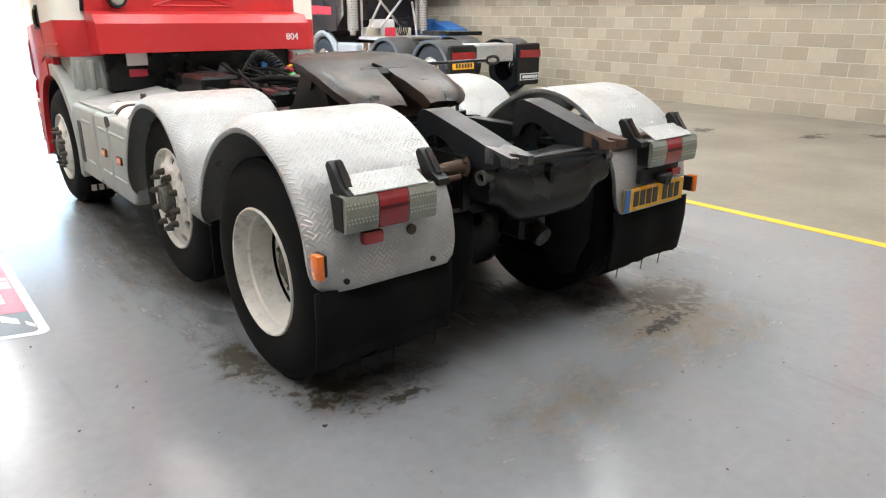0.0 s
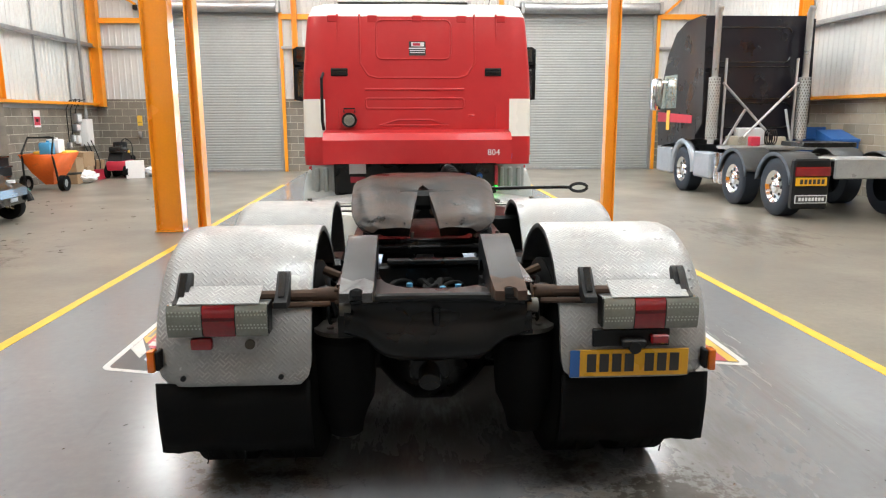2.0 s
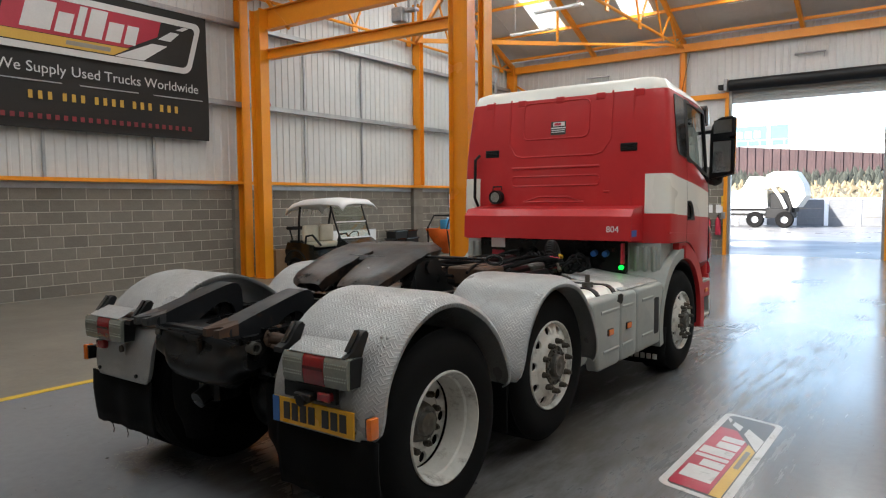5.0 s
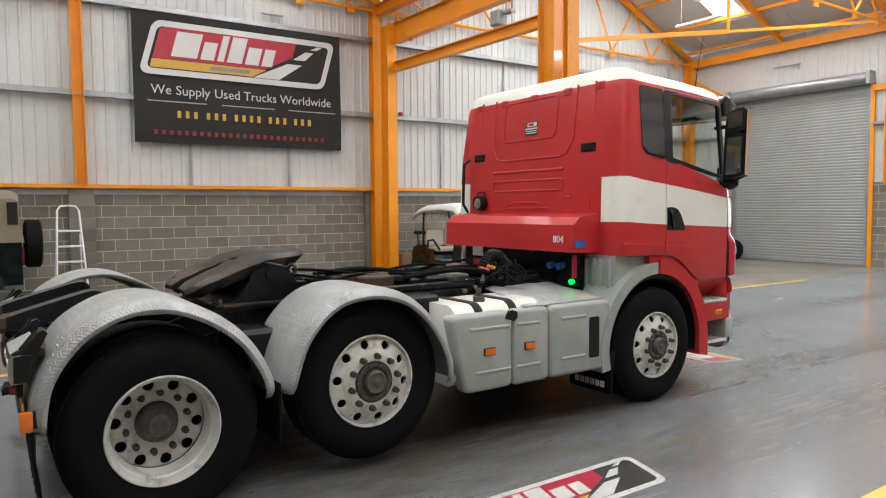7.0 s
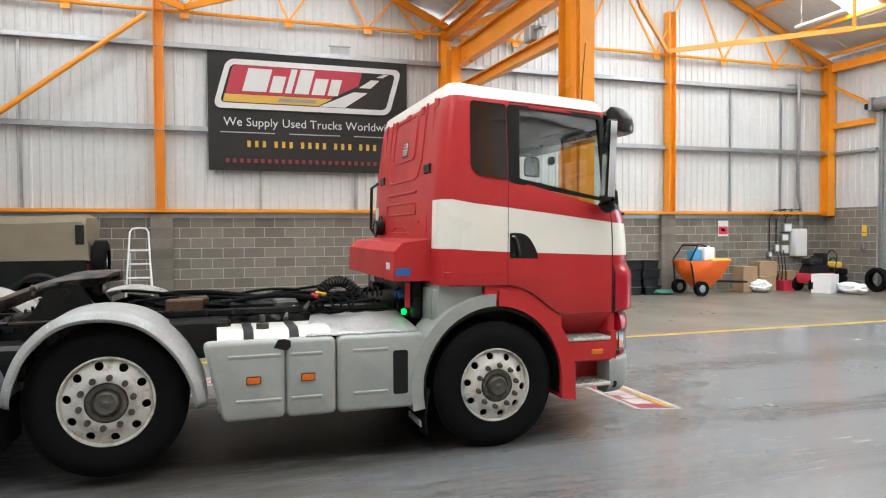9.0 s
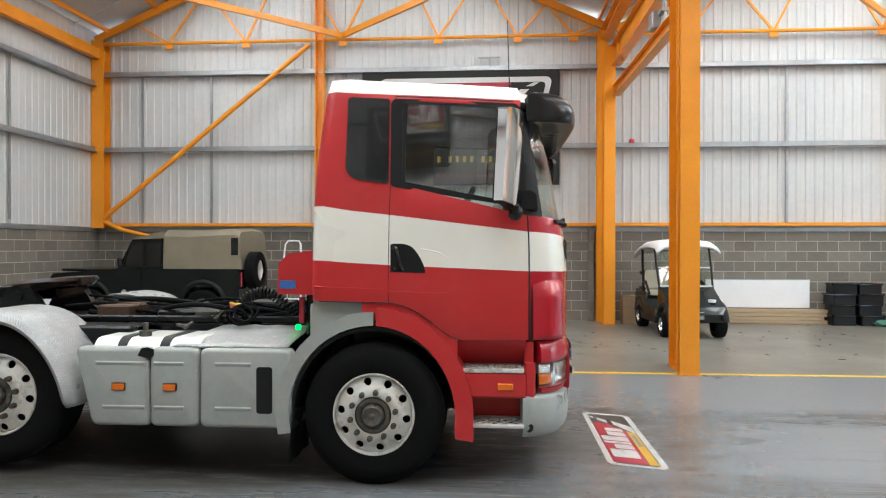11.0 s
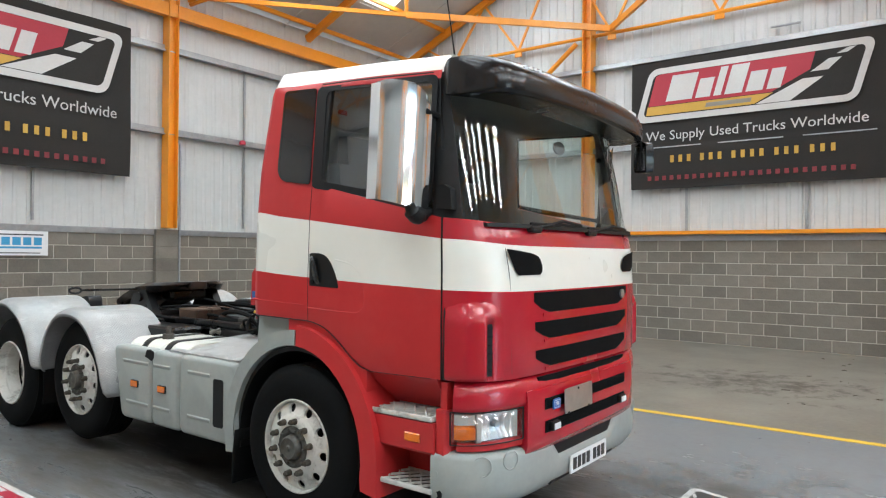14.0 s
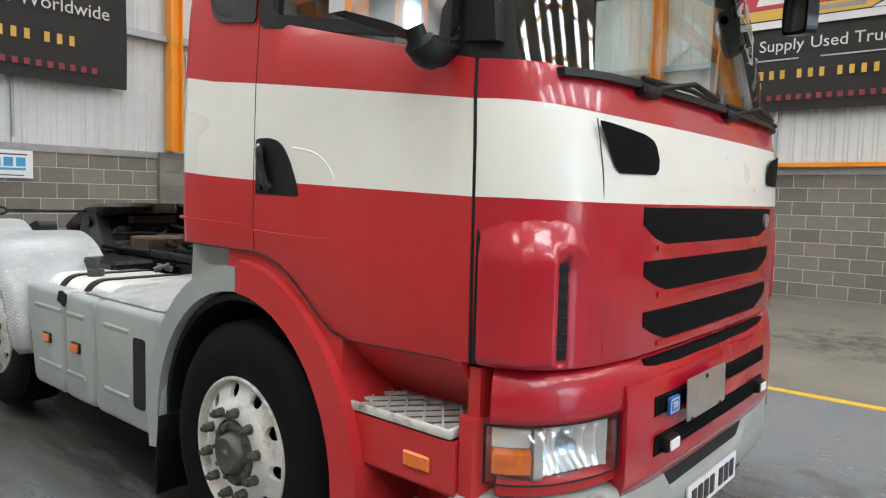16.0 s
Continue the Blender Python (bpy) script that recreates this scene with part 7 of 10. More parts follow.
for sgn in (1, -1):
    for y0, y1, ribs in ((4.70, 5.262, ((0.845, 4.85, 5.25), (0.53, 4.90, 5.25))), (5.266, 5.625, ((0.845, 5.28, 5.54), (0.53, 5.28, 5.54))), (5.632, 6.30, ((0.845, 5.73, 6.03), (0.53, 5.73, 6.03)))):
        b = nb()
        skirt_face(b, sgn, y0, y1, 0.39, 0.955, ribs)
        sk = part("side_skirt", b, M_GREY, truck, "grey plastic side skirt panel")
        for za, ya, yb in ribs:
            b = nb()
            prism(b, [(1.160, -0.026), (1.178, -0.02), (1.186, -0.004), (1.186, 0.006), (1.180, 0.014), (1.160, 0.018)], "y", ya, yb)
            for v in b.verts:
                v.co = Vector((CX + sgn * v.co.x, v.co.y, za + v.co.z))
                if v.co.x * sgn > CX * sgn + 1.175:
                    v.co.y += 0.02 if abs(v.co.y - ya) < 0.001 else -0.02
            part("rib", b, M_GREY, sk)
        if y0 > 5.5:
            b = nb()
            prism(b, rounded(6.05, 6.165, 0.50, 0.83, 0.02), "x", CX + sgn * 1.17, CX + sgn * 1.1825)
            part("grip_slot", b, M_BLACK, sk)
        else:
            b = nb()
            yc = 5.04 if y0 < 5 else 5.42
            prism(b, rounded(yc - 0.05, yc + 0.05, 0.65, 0.705, 0.006), "x", CX + sgn * 1.178, CX + sgn * 1.19)
            mk = part("marker_frame", b, M_BLACK, sk)
            b = nb()
            prism(b, rounded(yc - 0.044, yc + 0.044, 0.656, 0.70, 0.005), "x", CX + sgn * 1.188, CX + sgn * 1.196)
            part("amber_marker", b, M_LENS_AMBER, mk, "amber side marker lamp")
            if y0 < 5:
                b = nb()
                prism(b, [(5.18, 0.90), (5.21, 0.955), (5.255, 0.96), (5.30, 0.945), (5.30, 0.90), (5.27, 0.875), (5.24, 0.885)], "x", CX + sgn * 1.178, CX + sgn * 1.184)
                part("worn_patch", b, M_BLACK, sk, "chipped black patch")
    # top plate over the locker and the battery box
    b = nb()
    cols = []
    for i in range(9):
        y = lerp(5.42, 6.26, i / 8)
        cols.append([b.verts.new((CX + sgn * x, y + 0.18 * (1.1 - x) * (1 - i / 8), 0.968 + 0.13 * (1.12 - x) + 0.006 * math.sin(3 * i + 9 * x))) for x in (0.5, 0.7, 0.9, 1.05, 1.13)])
    for a, c in zip(cols, cols[1:]):
        for j in range(4):
            b.faces.new((a[j], c[j], c[j + 1], a[j + 1]))
    set_uv(b, lambda v: (v.co.x, v.co.y))
    dk = part("catwalk", b, M_DECK, truck, "loose tread plate deck over the frame")
    sd = dk.modifiers.new("thickness", "SOLIDIFY")
    sd.thickness = 0.01
    b = nb()
    prism(b, rounded(CX + sgn * 0.80 - 0.30, CX + sgn * 0.80 + 0.30, 0.42, 1.01, 0.11, 6), "y", 4.80, 5.6)
    tk = part("fuel_tank", b, M_WHITE, truck, "white fuel tank behind the skirt")
    for y in (4.98, 5.30):
        b = nb()
        ol = rounded(CX + sgn * 0.80 - 0.306, CX + sgn * 0.80 + 0.306, 0.414, 1.017, 0.116, 6)
        prism(b, ol, "y", y, y + 0.07)
        part("tank_strap", b, M_BLACK, tk)
    b = nb()
    disc(b, (CX + sgn * 0.95, 5.12, 1.0), "z", 0.045, 0.05, 16)
    disc(b, (CX + sgn * 0.95, 5.12, 1.05), "z", 0.02, 0.06, 10)
    part("tank_cap", b, M_HUB, tk)
    # front wheel arch: grey rear part and red front part
    def arch(ys, zs, m, nm, lab, thick, x0, x1):
        bb = nb()
        inner, outer = [], []
        for y, z in zip(ys, zs):
            dy, dz = y - 6.885, z - 0.45
            L = math.hypot(dy, dz)
            inner.append((y, z))
            outer.append((y + dy / L * thick, z + dz / L * thick))
        ol = inner + outer[::-1]
        va = [bb.verts.new((CX + sgn * x0, y, z)) for y, z in ol]
        vb = [bb.verts.new((CX + sgn * x1, y, z)) for y, z in ol]
        n = len(inner)
        for i in range(n - 1):
            for v in (va, vb):
                bb.faces.new((v[i], v[i + 1], v[2 * n - 2 - i], v[2 * n - 1 - i]))
            bb.faces.new((va[i], va[i + 1], vb[i + 1], vb[i]))
            j = 2 * n - 1 - i
            bb.faces.new((va[j], va[j - 1], vb[j - 1], vb[j]))
        for i, j in ((0, 2 * n - 1), (n - 1, n)):
            bb.faces.new((va[i], va[j], vb[j], vb[i]))
        bevel_all(bb, 0.045, 5, 40)
        return part(nm, bb, m, truck, lab)
    ang = [radians(a) for a in range(186, 86, -8)]
    ys = [6.885 + 0.605 * math.cos(a) for a in ang]
    zs = [0.50 + 0.63 * math.sin(a) for a in ang]
    ys, zs = [6.30] + ys[1:], [0.37] + zs[1:]
    arch(ys, zs, M_GREY, "rear_wheel_arch", "grey rear half of the wheel arch", 0.095, 0.80, 1.185)
    ang = [radians(a) for a in range(88, -2, -8)]
    ys = [6.885 + 0.575 * math.cos(a) for a in ang] + [7.455, 7.46]
    zs = [0.50 + 0.63 * math.sin(a) for a in ang] + [0.44, 0.355]
    arch(ys, zs, M_RED, "front_wheel_arch", "red front half of the wheel arch", 0.125, 0.80, 1.195)
    b = nb()
    prism(b, smooth_line([(6.44, 1.30), (6.62, 1.30), (6.80, 1.292)], 2) + smooth_line([(6.80, 1.19), (6.70, 1.168), (6.61, 1.125), (6.53, 1.07), (6.47, 0.99)], 3) + [(6.42, 1.0), (6.425, 1.15)], "x", CX + sgn * 0.72, CX + sgn * 1.10)
    bevel_all(b, 0.03, 3)
    for k in range(4):
        box(b, CX + min(sgn * (0.75 + 0.09 * k), sgn * (0.80 + 0.09 * k)), CX + max(sgn * (0.75 + 0.09 * k), sgn * (0.80 + 0.09 * k)), 6.405, 6.5, 1.0, 1.27, 0.015, 2)
    part("wing_top", b, M_GREY, truck, "pale grey moulded wing behind the cab", smooth=50)
    b = nb()
    ys_ = [lerp(6.80, 7.47, k / 18) for k in range(19)]
    up = [(y, side_bottom(y) - 0.006) for y in ys_]
    lo = [(y, 0.5 + 0.69 * math.sqrt(max(0.02, 1 - ((y - 6.885) / 0.64) ** 2)) - 0.02) for y in ys_]
    prism(b, up + lo[::-1], "x", CX + sgn * 0.9, CX + sgn * 1.158)
    bevel_all(b, 0.022, 3, 50)
    part("wing_infill", b, M_RED, truck, smooth=50)
    # flap behind the front wheel with unreadable marking
    b = nb()
    cols = []
    for k in range(13):
        x = lerp(0.72, 1.2, k / 12)
        cols.append([b.verts.new((CX + sgn * x, 6.30 + 0.006 * math.sin(k * 1.1) + dy, z)) for z, dy in ((0.52, 0.03), (0.38, 0.01), (0.26, 0.0), (0.165, 0.006))])
    for p_, q_ in zip(cols, cols[1:]):
        for j in range(3):
            b.faces.new((p_[j], q_[j], q_[j + 1], p_[j + 1]))
    ff = part("front_flap", b, M_RUBBER, truck, "black rubber flap behind the front wheel")
    sd = ff.modifiers.new("thickness", "SOLIDIFY")
    sd.thickness = 0.012
    for k in range(6):
        b = nb()
        x = sgn * (0.82 + 0.058 * k)
        box(b, CX + x - 0.02, CX + x + 0.02, 6.272, 6.285, 0.215, 0.265, 0.002)
        part("marking_bar", b, M_WORNPRINT, ff)
    bm = nb()
    ol = [(6.885 + r_ * math.cos(radians(a)), 0.50 + r_ * 1.03 * math.sin(radians(a))) for r_, aa in ((0.60, range(190, -11, -10)), (0.575, range(-10, 191, 10))) for a in aa]
    prism(bm, ol, "x", CX + sgn * 0.45, CX + sgn * 1.15)
    prism(bm, [(6.885 + 0.59 * math.cos(radians(a)), 0.50 + 0.6 * math.sin(radians(a))) for a in range(190, -11, -10)], "x", CX + sgn * 0.44, CX + sgn * 0.47)
    part("inner_arch", bm, M_BLACK, truck)

# cab back: pressed panels, storage box, vents, lamp, badge


def back_y(z):
    return float(np.interp(z, (1.42, 1.77, 1.965, 2.215, 2.45, 2.735, 2.80), (6.428, 6.435, 6.44, 6.455, 6.48, 6.515, 6.522)))


def back_line(pts, r=0.008):
    b = nb()
    tube(b, [(CX + dx, back_y(z) - 0.001, z) for dx, z in pts], r * 1.15, 8)
    part("pressed_line", b, M_RED, truck)
def closed(x0, x1, z0, z1, r):
    p = rounded(x0, x1, z0, z1, r)
    return p + [p[0]]
back_line(closed(-0.415, 0.34, 2.36, 2.745, 0.06))
back_line([(-0.58, 2.80), (-0.58, 2.32), (-0.50, 2.2), (-0.42, 2.175), (0.42, 2.175), (0.50, 2.2), (0.58, 2.32), (0.58, 2.80)])
back_line([(-0.53, 2.06), (0.47, 2.06)], 0.012)
back_line(closed(-0.53, 0.47, 1.87, 1.97, 0.03))
back_line([(-0.39, 1.70), (-0.2, 1.755), (0.13, 1.755), (0.31, 1.70), (-0.39, 1.70)])
back_line([(0.80, 1.68), (0.80, 2.80)], 0.01)
back_line([(-0.80, 1.68), (-0.80, 2.80)], 0.01)
back_line([(0.52, 1.80), (0.58, 1.80)], 0.01)
for dx in (-0.85, -0.45, 0.0, 0.45, 0.85):
    bm = nb()
    box(bm, CX + dx - 0.05, CX + dx + 0.05, 6.508, 6.55, 2.72, 2.79, 0.008)
    part("gutter_clip", bm, M_RED, truck)
for dx in (-0.79, 0.77):
    bm = nb()
    box(bm, CX + dx - 0.085, CX + dx + 0.085, 6.444, 6.47, 2.19, 2.27, 0.006)
    v = part("vent", bm, M_BLACK, truck, "small black vent grille")
    for k in range(4):
        bm = nb()
        bar(bm, (CX + dx - 0.075, 6.442, 2.205 + 0.017 * k), (CX + dx + 0.075, 6.442, 2.205 + 0.017 * k), 0.008, 0.006)
        part("slat", bm, M_GLOSSBLACK, v)
bm = nb()
disc(bm, (CX - 0.695, 6.42, 1.755), "y", 0.075, -0.07, 20, bev=0.01)
wl = part("work_lamp", bm, M_BLACK, truck, "round black work lamp")
bm = nb()
disc(bm, (CX - 0.695, 6.352, 1.755), "y", 0.055, -0.006, 20)
part("lamp_glass", bm, M_CHROME, wl)
bm = nb()
tube(bm, [(CX - 0.75, 6.40, 1.83), (CX - 0.75, 6.40, 1.87), (CX - 0.64, 6.40, 1.87), (CX - 0.64, 6.40, 1.83)], 0.008, 6)
part("lamp_bracket", bm, M_BLACK, wl)
bm = nb()
tube(bm, [(CX - 0.95, 6.44, 2.22), (CX - 0.96, 6.37, 2.17), (CX - 0.965, 6.36, 1.75), (CX - 0.96, 6.42, 1.66)], 0.016, 8)
part("grab_rail", bm, M_BLACK, truck, "black vertical grab rail")
bm = nb()
prism(bm, rounded(CX - 0.085, CX + 0.085, 2.395, 2.535, 0.006), "y", 6.478, 6.49)
for v in bm.verts:
    v.co.y += (v.co.z - 2.465) * 0.12
bd = part("dealer_sticker", bm, M_SIGNBLACK, truck, "small black sticker with a red and white emblem")
for x0, x1, z0, z1, m in ((-0.06, 0.07, 2.485, 2.525, M_SIGNWHITE), (-0.045, 0.03, 2.492, 2.518, M_SIGNRED), (-0.085, 0.085, 2.46, 2.472, M_SIGNWHITE), (-0.075, 0.075, 2.44, 2.448, M_SIGNWHITE), (-0.075, 0.075, 2.42, 2.428, M_SIGNWHITE)):
    bm = nb()
    box(bm, CX + x0, CX + x1, 6.4745 if m is M_SIGNRED else 6.4762, 6.4795, z0, z1)
    for v in bm.verts:
        v.co.y += (v.co.z - 2.465) * 0.12
    part("marking", bm, m, bd)
bm = nb()
prism(bm, [(6.45, 1.322), (6.12, 1.33), (6.13, 1.56), (6.20, 1.63), (6.45, 1.66)], "x", CX - 0.945, CX + 0.925)
bevel_all(bm, 0.014, 2)
bx = part("storage_box", bm, M_RED, truck, "red boxed panel across the cab back")
part("fleet_number", text_bm("804", 0.085, pose(CX + 0.745, 6.122, 1.435, 90, 0, 0), 0.002), M_SIGNWHITE, bx, "white fleet number")
bm = nb()
box(bm, CX + 0.926, CX + 0.931, 6.14, 6.26, 1.37, 1.43)
part("label_plate", bm, M_BLUE, bx, "small blue label")
# black intake panel under the box
bm = nb()
box(bm, CX - 0.86, CX + 0.80, 6.30, 6.40, 1.0, 1.33, 0.02)
ip = part("service_panel", bm, M_CHASSIS, truck, "black service panel with sockets")
for dx, w, z0, z1, m, lab in ((-0.62, 0.17, 1.22, 1.32, M_SIGNWHITE, "white notice label"), (-0.62, 0.15, 1.13, 1.19, M_SIGNRED, "red warning label")):
    bm = nb()
    box(bm, CX + dx - w / 2, CX + dx + w / 2, 6.292, 6.298, z0, z1)
    part("label_plate", bm, m, ip, lab)
for dx in (-0.35, -0.2, 0.5, 0.62):
    bm = nb()
    tube(bm, [(CX + dx, 6.30, 1.2), (CX + dx, 6.24, 1.19)], 0.03, 12)
    part("air_socket", bm, M_BLUE if dx > 0.3 else M_BLACK, ip, "capped air line socket")
bm = nb()
tube(bm, [(CX + 0.79, 6.255, 1.07), (CX + 0.79, 6.225, 1.07)], 0.021, 12)
part("green_lamp", bm, M_GREENLED, ip, "bright green lamp")
bm = nb()
box(bm, CX + 0.775, CX + 0.805, 6.25, 6.29, 1.1, 1.3, 0.004)
part("red_couplings", bm, M_SIGNRED, ip)
bm = nb()
box(bm, CX - 0.7, CX + 0.7, 6.6, 7.5, 0.75, 1.15, 0.05)
box(bm, CX - 0.5, CX + 0.5, 7.3, 8.1, 0.5, 1.0, 0.05)
part("engine", bm, M_CHASSIS, truck, "dark engine block under the cab")

# coiled lines, air hoses and clutter on the frame
random.seed(11)


def helix(path, radius, turns, r, name, m, label=""):
    """A coil wound round a line."""
    line = [Vector(p) for p in smooth_line(path, 12)]
    n = len(line)
    pts = []
    steps = turns * 14
    for k in range(steps + 1):
        f = k / steps * (n - 1)
        i0 = min(int(f), n - 2)
        p = line[i0].lerp(line[i0 + 1], f - i0)
        d, s_, u_ = frame_axes(line[i0 + 1] - line[i0])
        a = 2 * math.pi * turns * k / steps
        pts.append(p + s_ * (radius * math.cos(a)) + u_ * (radius * math.sin(a)))
    b = nb()
    tube(b, pts, r, 6)
    part(name, b, m, truck, label)


helix([(CX + 0.36, 5.60, 1.16), (CX + 0.33, 5.66, 1.24), (CX + 0.29, 5.75, 1.29), (CX + 0.26, 5.85, 1.285), (CX + 0.24, 5.95, 1.21), (CX + 0.22, 6.05, 1.11), (CX + 0.22, 6.14, 1.04)], 0.042, 24, 0.009, "coiled_line", M_BLACK, "coiled black air line")
helix([(CX - 0.1, 5.85, 1.12), (CX + 0.0, 6.0, 1.16), (CX + 0.1, 6.22, 1.18)], 0.04, 11, 0.009, "coiled_line", M_BLACK, "coiled black air line")
for k in range(4):
    bm = nb()
    c = Vector((CX + 0.52 + 0.03 * k, 5.62 + 0.05 * k, 1.10 + 0.02 * k))
    rr = 0.085 + 0.02 * random.random()
    ring = [c + Vector((0.05 * math.sin(t + k), rr * math.cos(t), rr * 0.7 * math.sin(t))) for t in (2 * math.pi * j / 20 for j in range(21))]
    tube(bm, ring, 0.011, 6, cap=False)
    part("hose_loop", bm, M_RUBBER, truck, "loop of black hose")
for k in range(13):
    bm = nb()
    x0, x1 = random.uniform(-0.42, 0.45), random.uniform(-0.3, 0.5)
    y0, y1 = random.uniform(4.05, 4.6), random.uniform(5.5, 6.25)
    z = random.uniform(1.09, 1.2)
    ph = random.uniform(0, 6)
    pts = [(CX + lerp(x0, x1, t) + 0.07 * math.sin(5 * t + ph), lerp(y0, y1, t), z + 0.045 * math.sin(6 * t + 2 * ph)) for t in (j / 12 for j in range(13))]
    tube(bm, smooth_line(pts, 2), random.choice((0.012, 0.015, 0.02, 0.024)), 8)
    part("air_line", bm, M_RUBBER, truck, "black air hose along the frame")
for k, (x, y, z, m) in enumerate(((0.42, 5.58, 1.19, M_SIGNRED), (0.46, 5.62, 1.21, M_YELLOWPAINT), (0.50, 5.50, 1.12, M_RUSTNUT), (0.66, 5.32, 1.06, M_HUB), (0.60, 5.24, 1.05, M_HUB), (0.4, 5.4, 1.1, M_ALU))):
    bm = nb()
    d = Vector((random.uniform(-1, 1), random.uniform(-1, 1), 0.3)).normalized() * 0.045
    tube(bm, [Vector((CX + x, y, z)) - d, Vector((CX + x, y, z)) - d * 0.2, Vector((CX + x, y, z)) - d * 0.2, Vector((CX + x, y, z)) + d], [0.018, 0.018, 0.012, 0.012], 8)
    part("hose_fitting", bm, m, truck, "hose fitting")
bm = nb()
box(bm, CX + 0.05, CX + 0.42, 4.42, 4.70, 1.05, 1.19, 0.012)
part("rusty_bracket", bm, M_RUST, truck, "rusty brown bracket on the frame")
for k, (x, y, z, sx, sy, sz, m) in enumerate(((-0.25, 4.5, 1.05, 0.12, 0.2, 0.1, M_CHASSIS), (0.2, 4.62, 1.08, 0.1, 0.12, 0.12, M_RUST), (0.05, 5.15, 1.05, 0.3, 0.25, 0.1, M_CHASSIS), (-0.3, 5.6, 1.06, 0.16, 0.3, 0.12, M_CHASSIS), (0.3, 5.35, 1.08, 0.1, 0.1, 0.08, M_HUB), (0.62, 4.6, 0.92, 0.14, 0.3, 0.14, M_CHASSIS))):
    bm = nb()
    box(bm, CX + x - sx, CX + x + sx, y - sy, y + sy, z - sz, z + sz, 0.02)
    part("valve_block", bm, m, truck)
bm = nb()
box(bm, CX - 0.44, CX - 0.39, 4.2, 6.2, 1.055, 1.11, 0.01)
box(bm, CX + 0.39, CX + 0.44, 4.2, 6.2, 1.055, 1.11, 0.01)
part("rail_cap", bm, M_CHASSIS, truck, "dark steel strip on the frame")

# mirrors
def mirror_y(x, z):
    return lerp(7.92, 7.80, (x - 3.60) / 0.22) + 0.05 * (z - 2.27)


for sgn in (1, -1):
    b = nb()
    ol = [(3.60, 1.935), (3.60, 2.44), (3.615, 2.52), (3.65, 2.575), (3.70, 2.60), (3.79, 2.60), (3.81, 2.58), (3.81, 2.40), (3.76, 2.385), (3.76, 2.365), (3.81, 2.36), (3.815, 2.0), (3.80, 1.985)]
    va, vb = [], []
    for x, z in ol:
        dx = 3.585 + (x - 3.60) * 1.3 - CX
        yb = mirror_y(x, z) - 0.075
        va.append(b.verts.new((CX + sgn * dx, yb, z)))
        vb.append(b.verts.new((CX + sgn * dx, yb + 0.07, z)))
    b.faces.new(va)
    b.faces.new(vb[::-1])
    n = len(ol)
    for i in range(n):
        b.faces.new((va[i], va[(i + 1) % n], vb[(i + 1) % n], vb[i]))
    bevel_all(b, 0.02, 2, 40)
    mi = part("door_mirror", b, M_BLACK, truck, "tall door mirror with a chrome cover")
    b = nb()
    cols = []
    for x, z0, z1 in ((3.60, 1.95, 2.44), (3.615, 1.946, 2.50), (3.635, 1.945, 2.545), (3.665, 1.945, 2.575), (3.70, 1.95, 2.595), (3.745, 1.965, 2.60), (3.785, 1.975, 2.60), (3.805, 1.98, 2.595), (3.82, 1.985, 2.58)):
        dx = 3.585 + (x - 3.60) * 1.3 - CX
        y = 0.03 * math.sin((x - 3.6) / 0.22 * math.pi) - 0.004
        cols.append([b.verts.new((CX + sgn * dx, y + mirror_y(x, z), z)) for z in (z0, 2.36, 2.41, z1)])
    for a, c in zip(cols, cols[1:]):
        for j in range(3):
            b.faces.new((a[j], c[j], c[j + 1], a[j + 1]))
    last = cols[-1]
    edge = [b.verts.new((v.co.x + sgn * 0.004, v.co.y - 0.06, v.co.z)) for v in last]
    for j in range(3):
        b.faces.new((last[j], edge[j], edge[j + 1], last[j + 1]))
    part("chrome_cover", b, M_CHROME, mi, "polished chrome mirror cover")
    for z0, z1 in ((2.0, 2.34), (2.43, 2.57)):
        b = nb()
        q = [(3.63, z0), (3.79, z0), (3.79, z1), (3.63, z1)]
        b.faces.new([b.verts.new((CX + sgn * (3.585 + (x - 3.60) * 1.3 - CX), mirror_y(x, z) - 0.078, z)) for x, z in q])
        part("mirror_glass", b, M_CHROME, mi)
    b = nb()
    tube(b, smooth_line([(CX + sgn * 1.10, 7.87, 1.935), (CX + sgn * 1.16, 7.87, 1.915), (CX + sgn * 1.21, 7.87, 1.91), (CX + sgn * 1.25, 7.87, 1.93), (CX + sgn * 1.27, 7.865, 1.965)], 4), [0.026] * 4 + [0.04] * 3 + [0.05] * 3 + [0.046] * 3 + [0.03] * 4, 14)
    part("mirror_arm", b, M_BLACK, mi)
    b = nb()
    tube(b, [(CX + sgn * 1.02, 7.90, 2.45), (CX + sgn * 1.2, 7.91, 2.46)], 0.02, 8)
    part("mirror_arm", b, M_BLACK, mi)
    b = nb()
    prism(b, [(7.92, 1.95), (8.03, 1.94), (8.02, 2.05), (7.98, 2.075), (7.92, 2.075)], "x", CX + sgn * 1.03, CX + sgn * 1.115)
    bevel_all(b, 0.02, 2)
    part("mirror_base", b, M_BLACK, truck, "black plastic mirror base on the pillar")
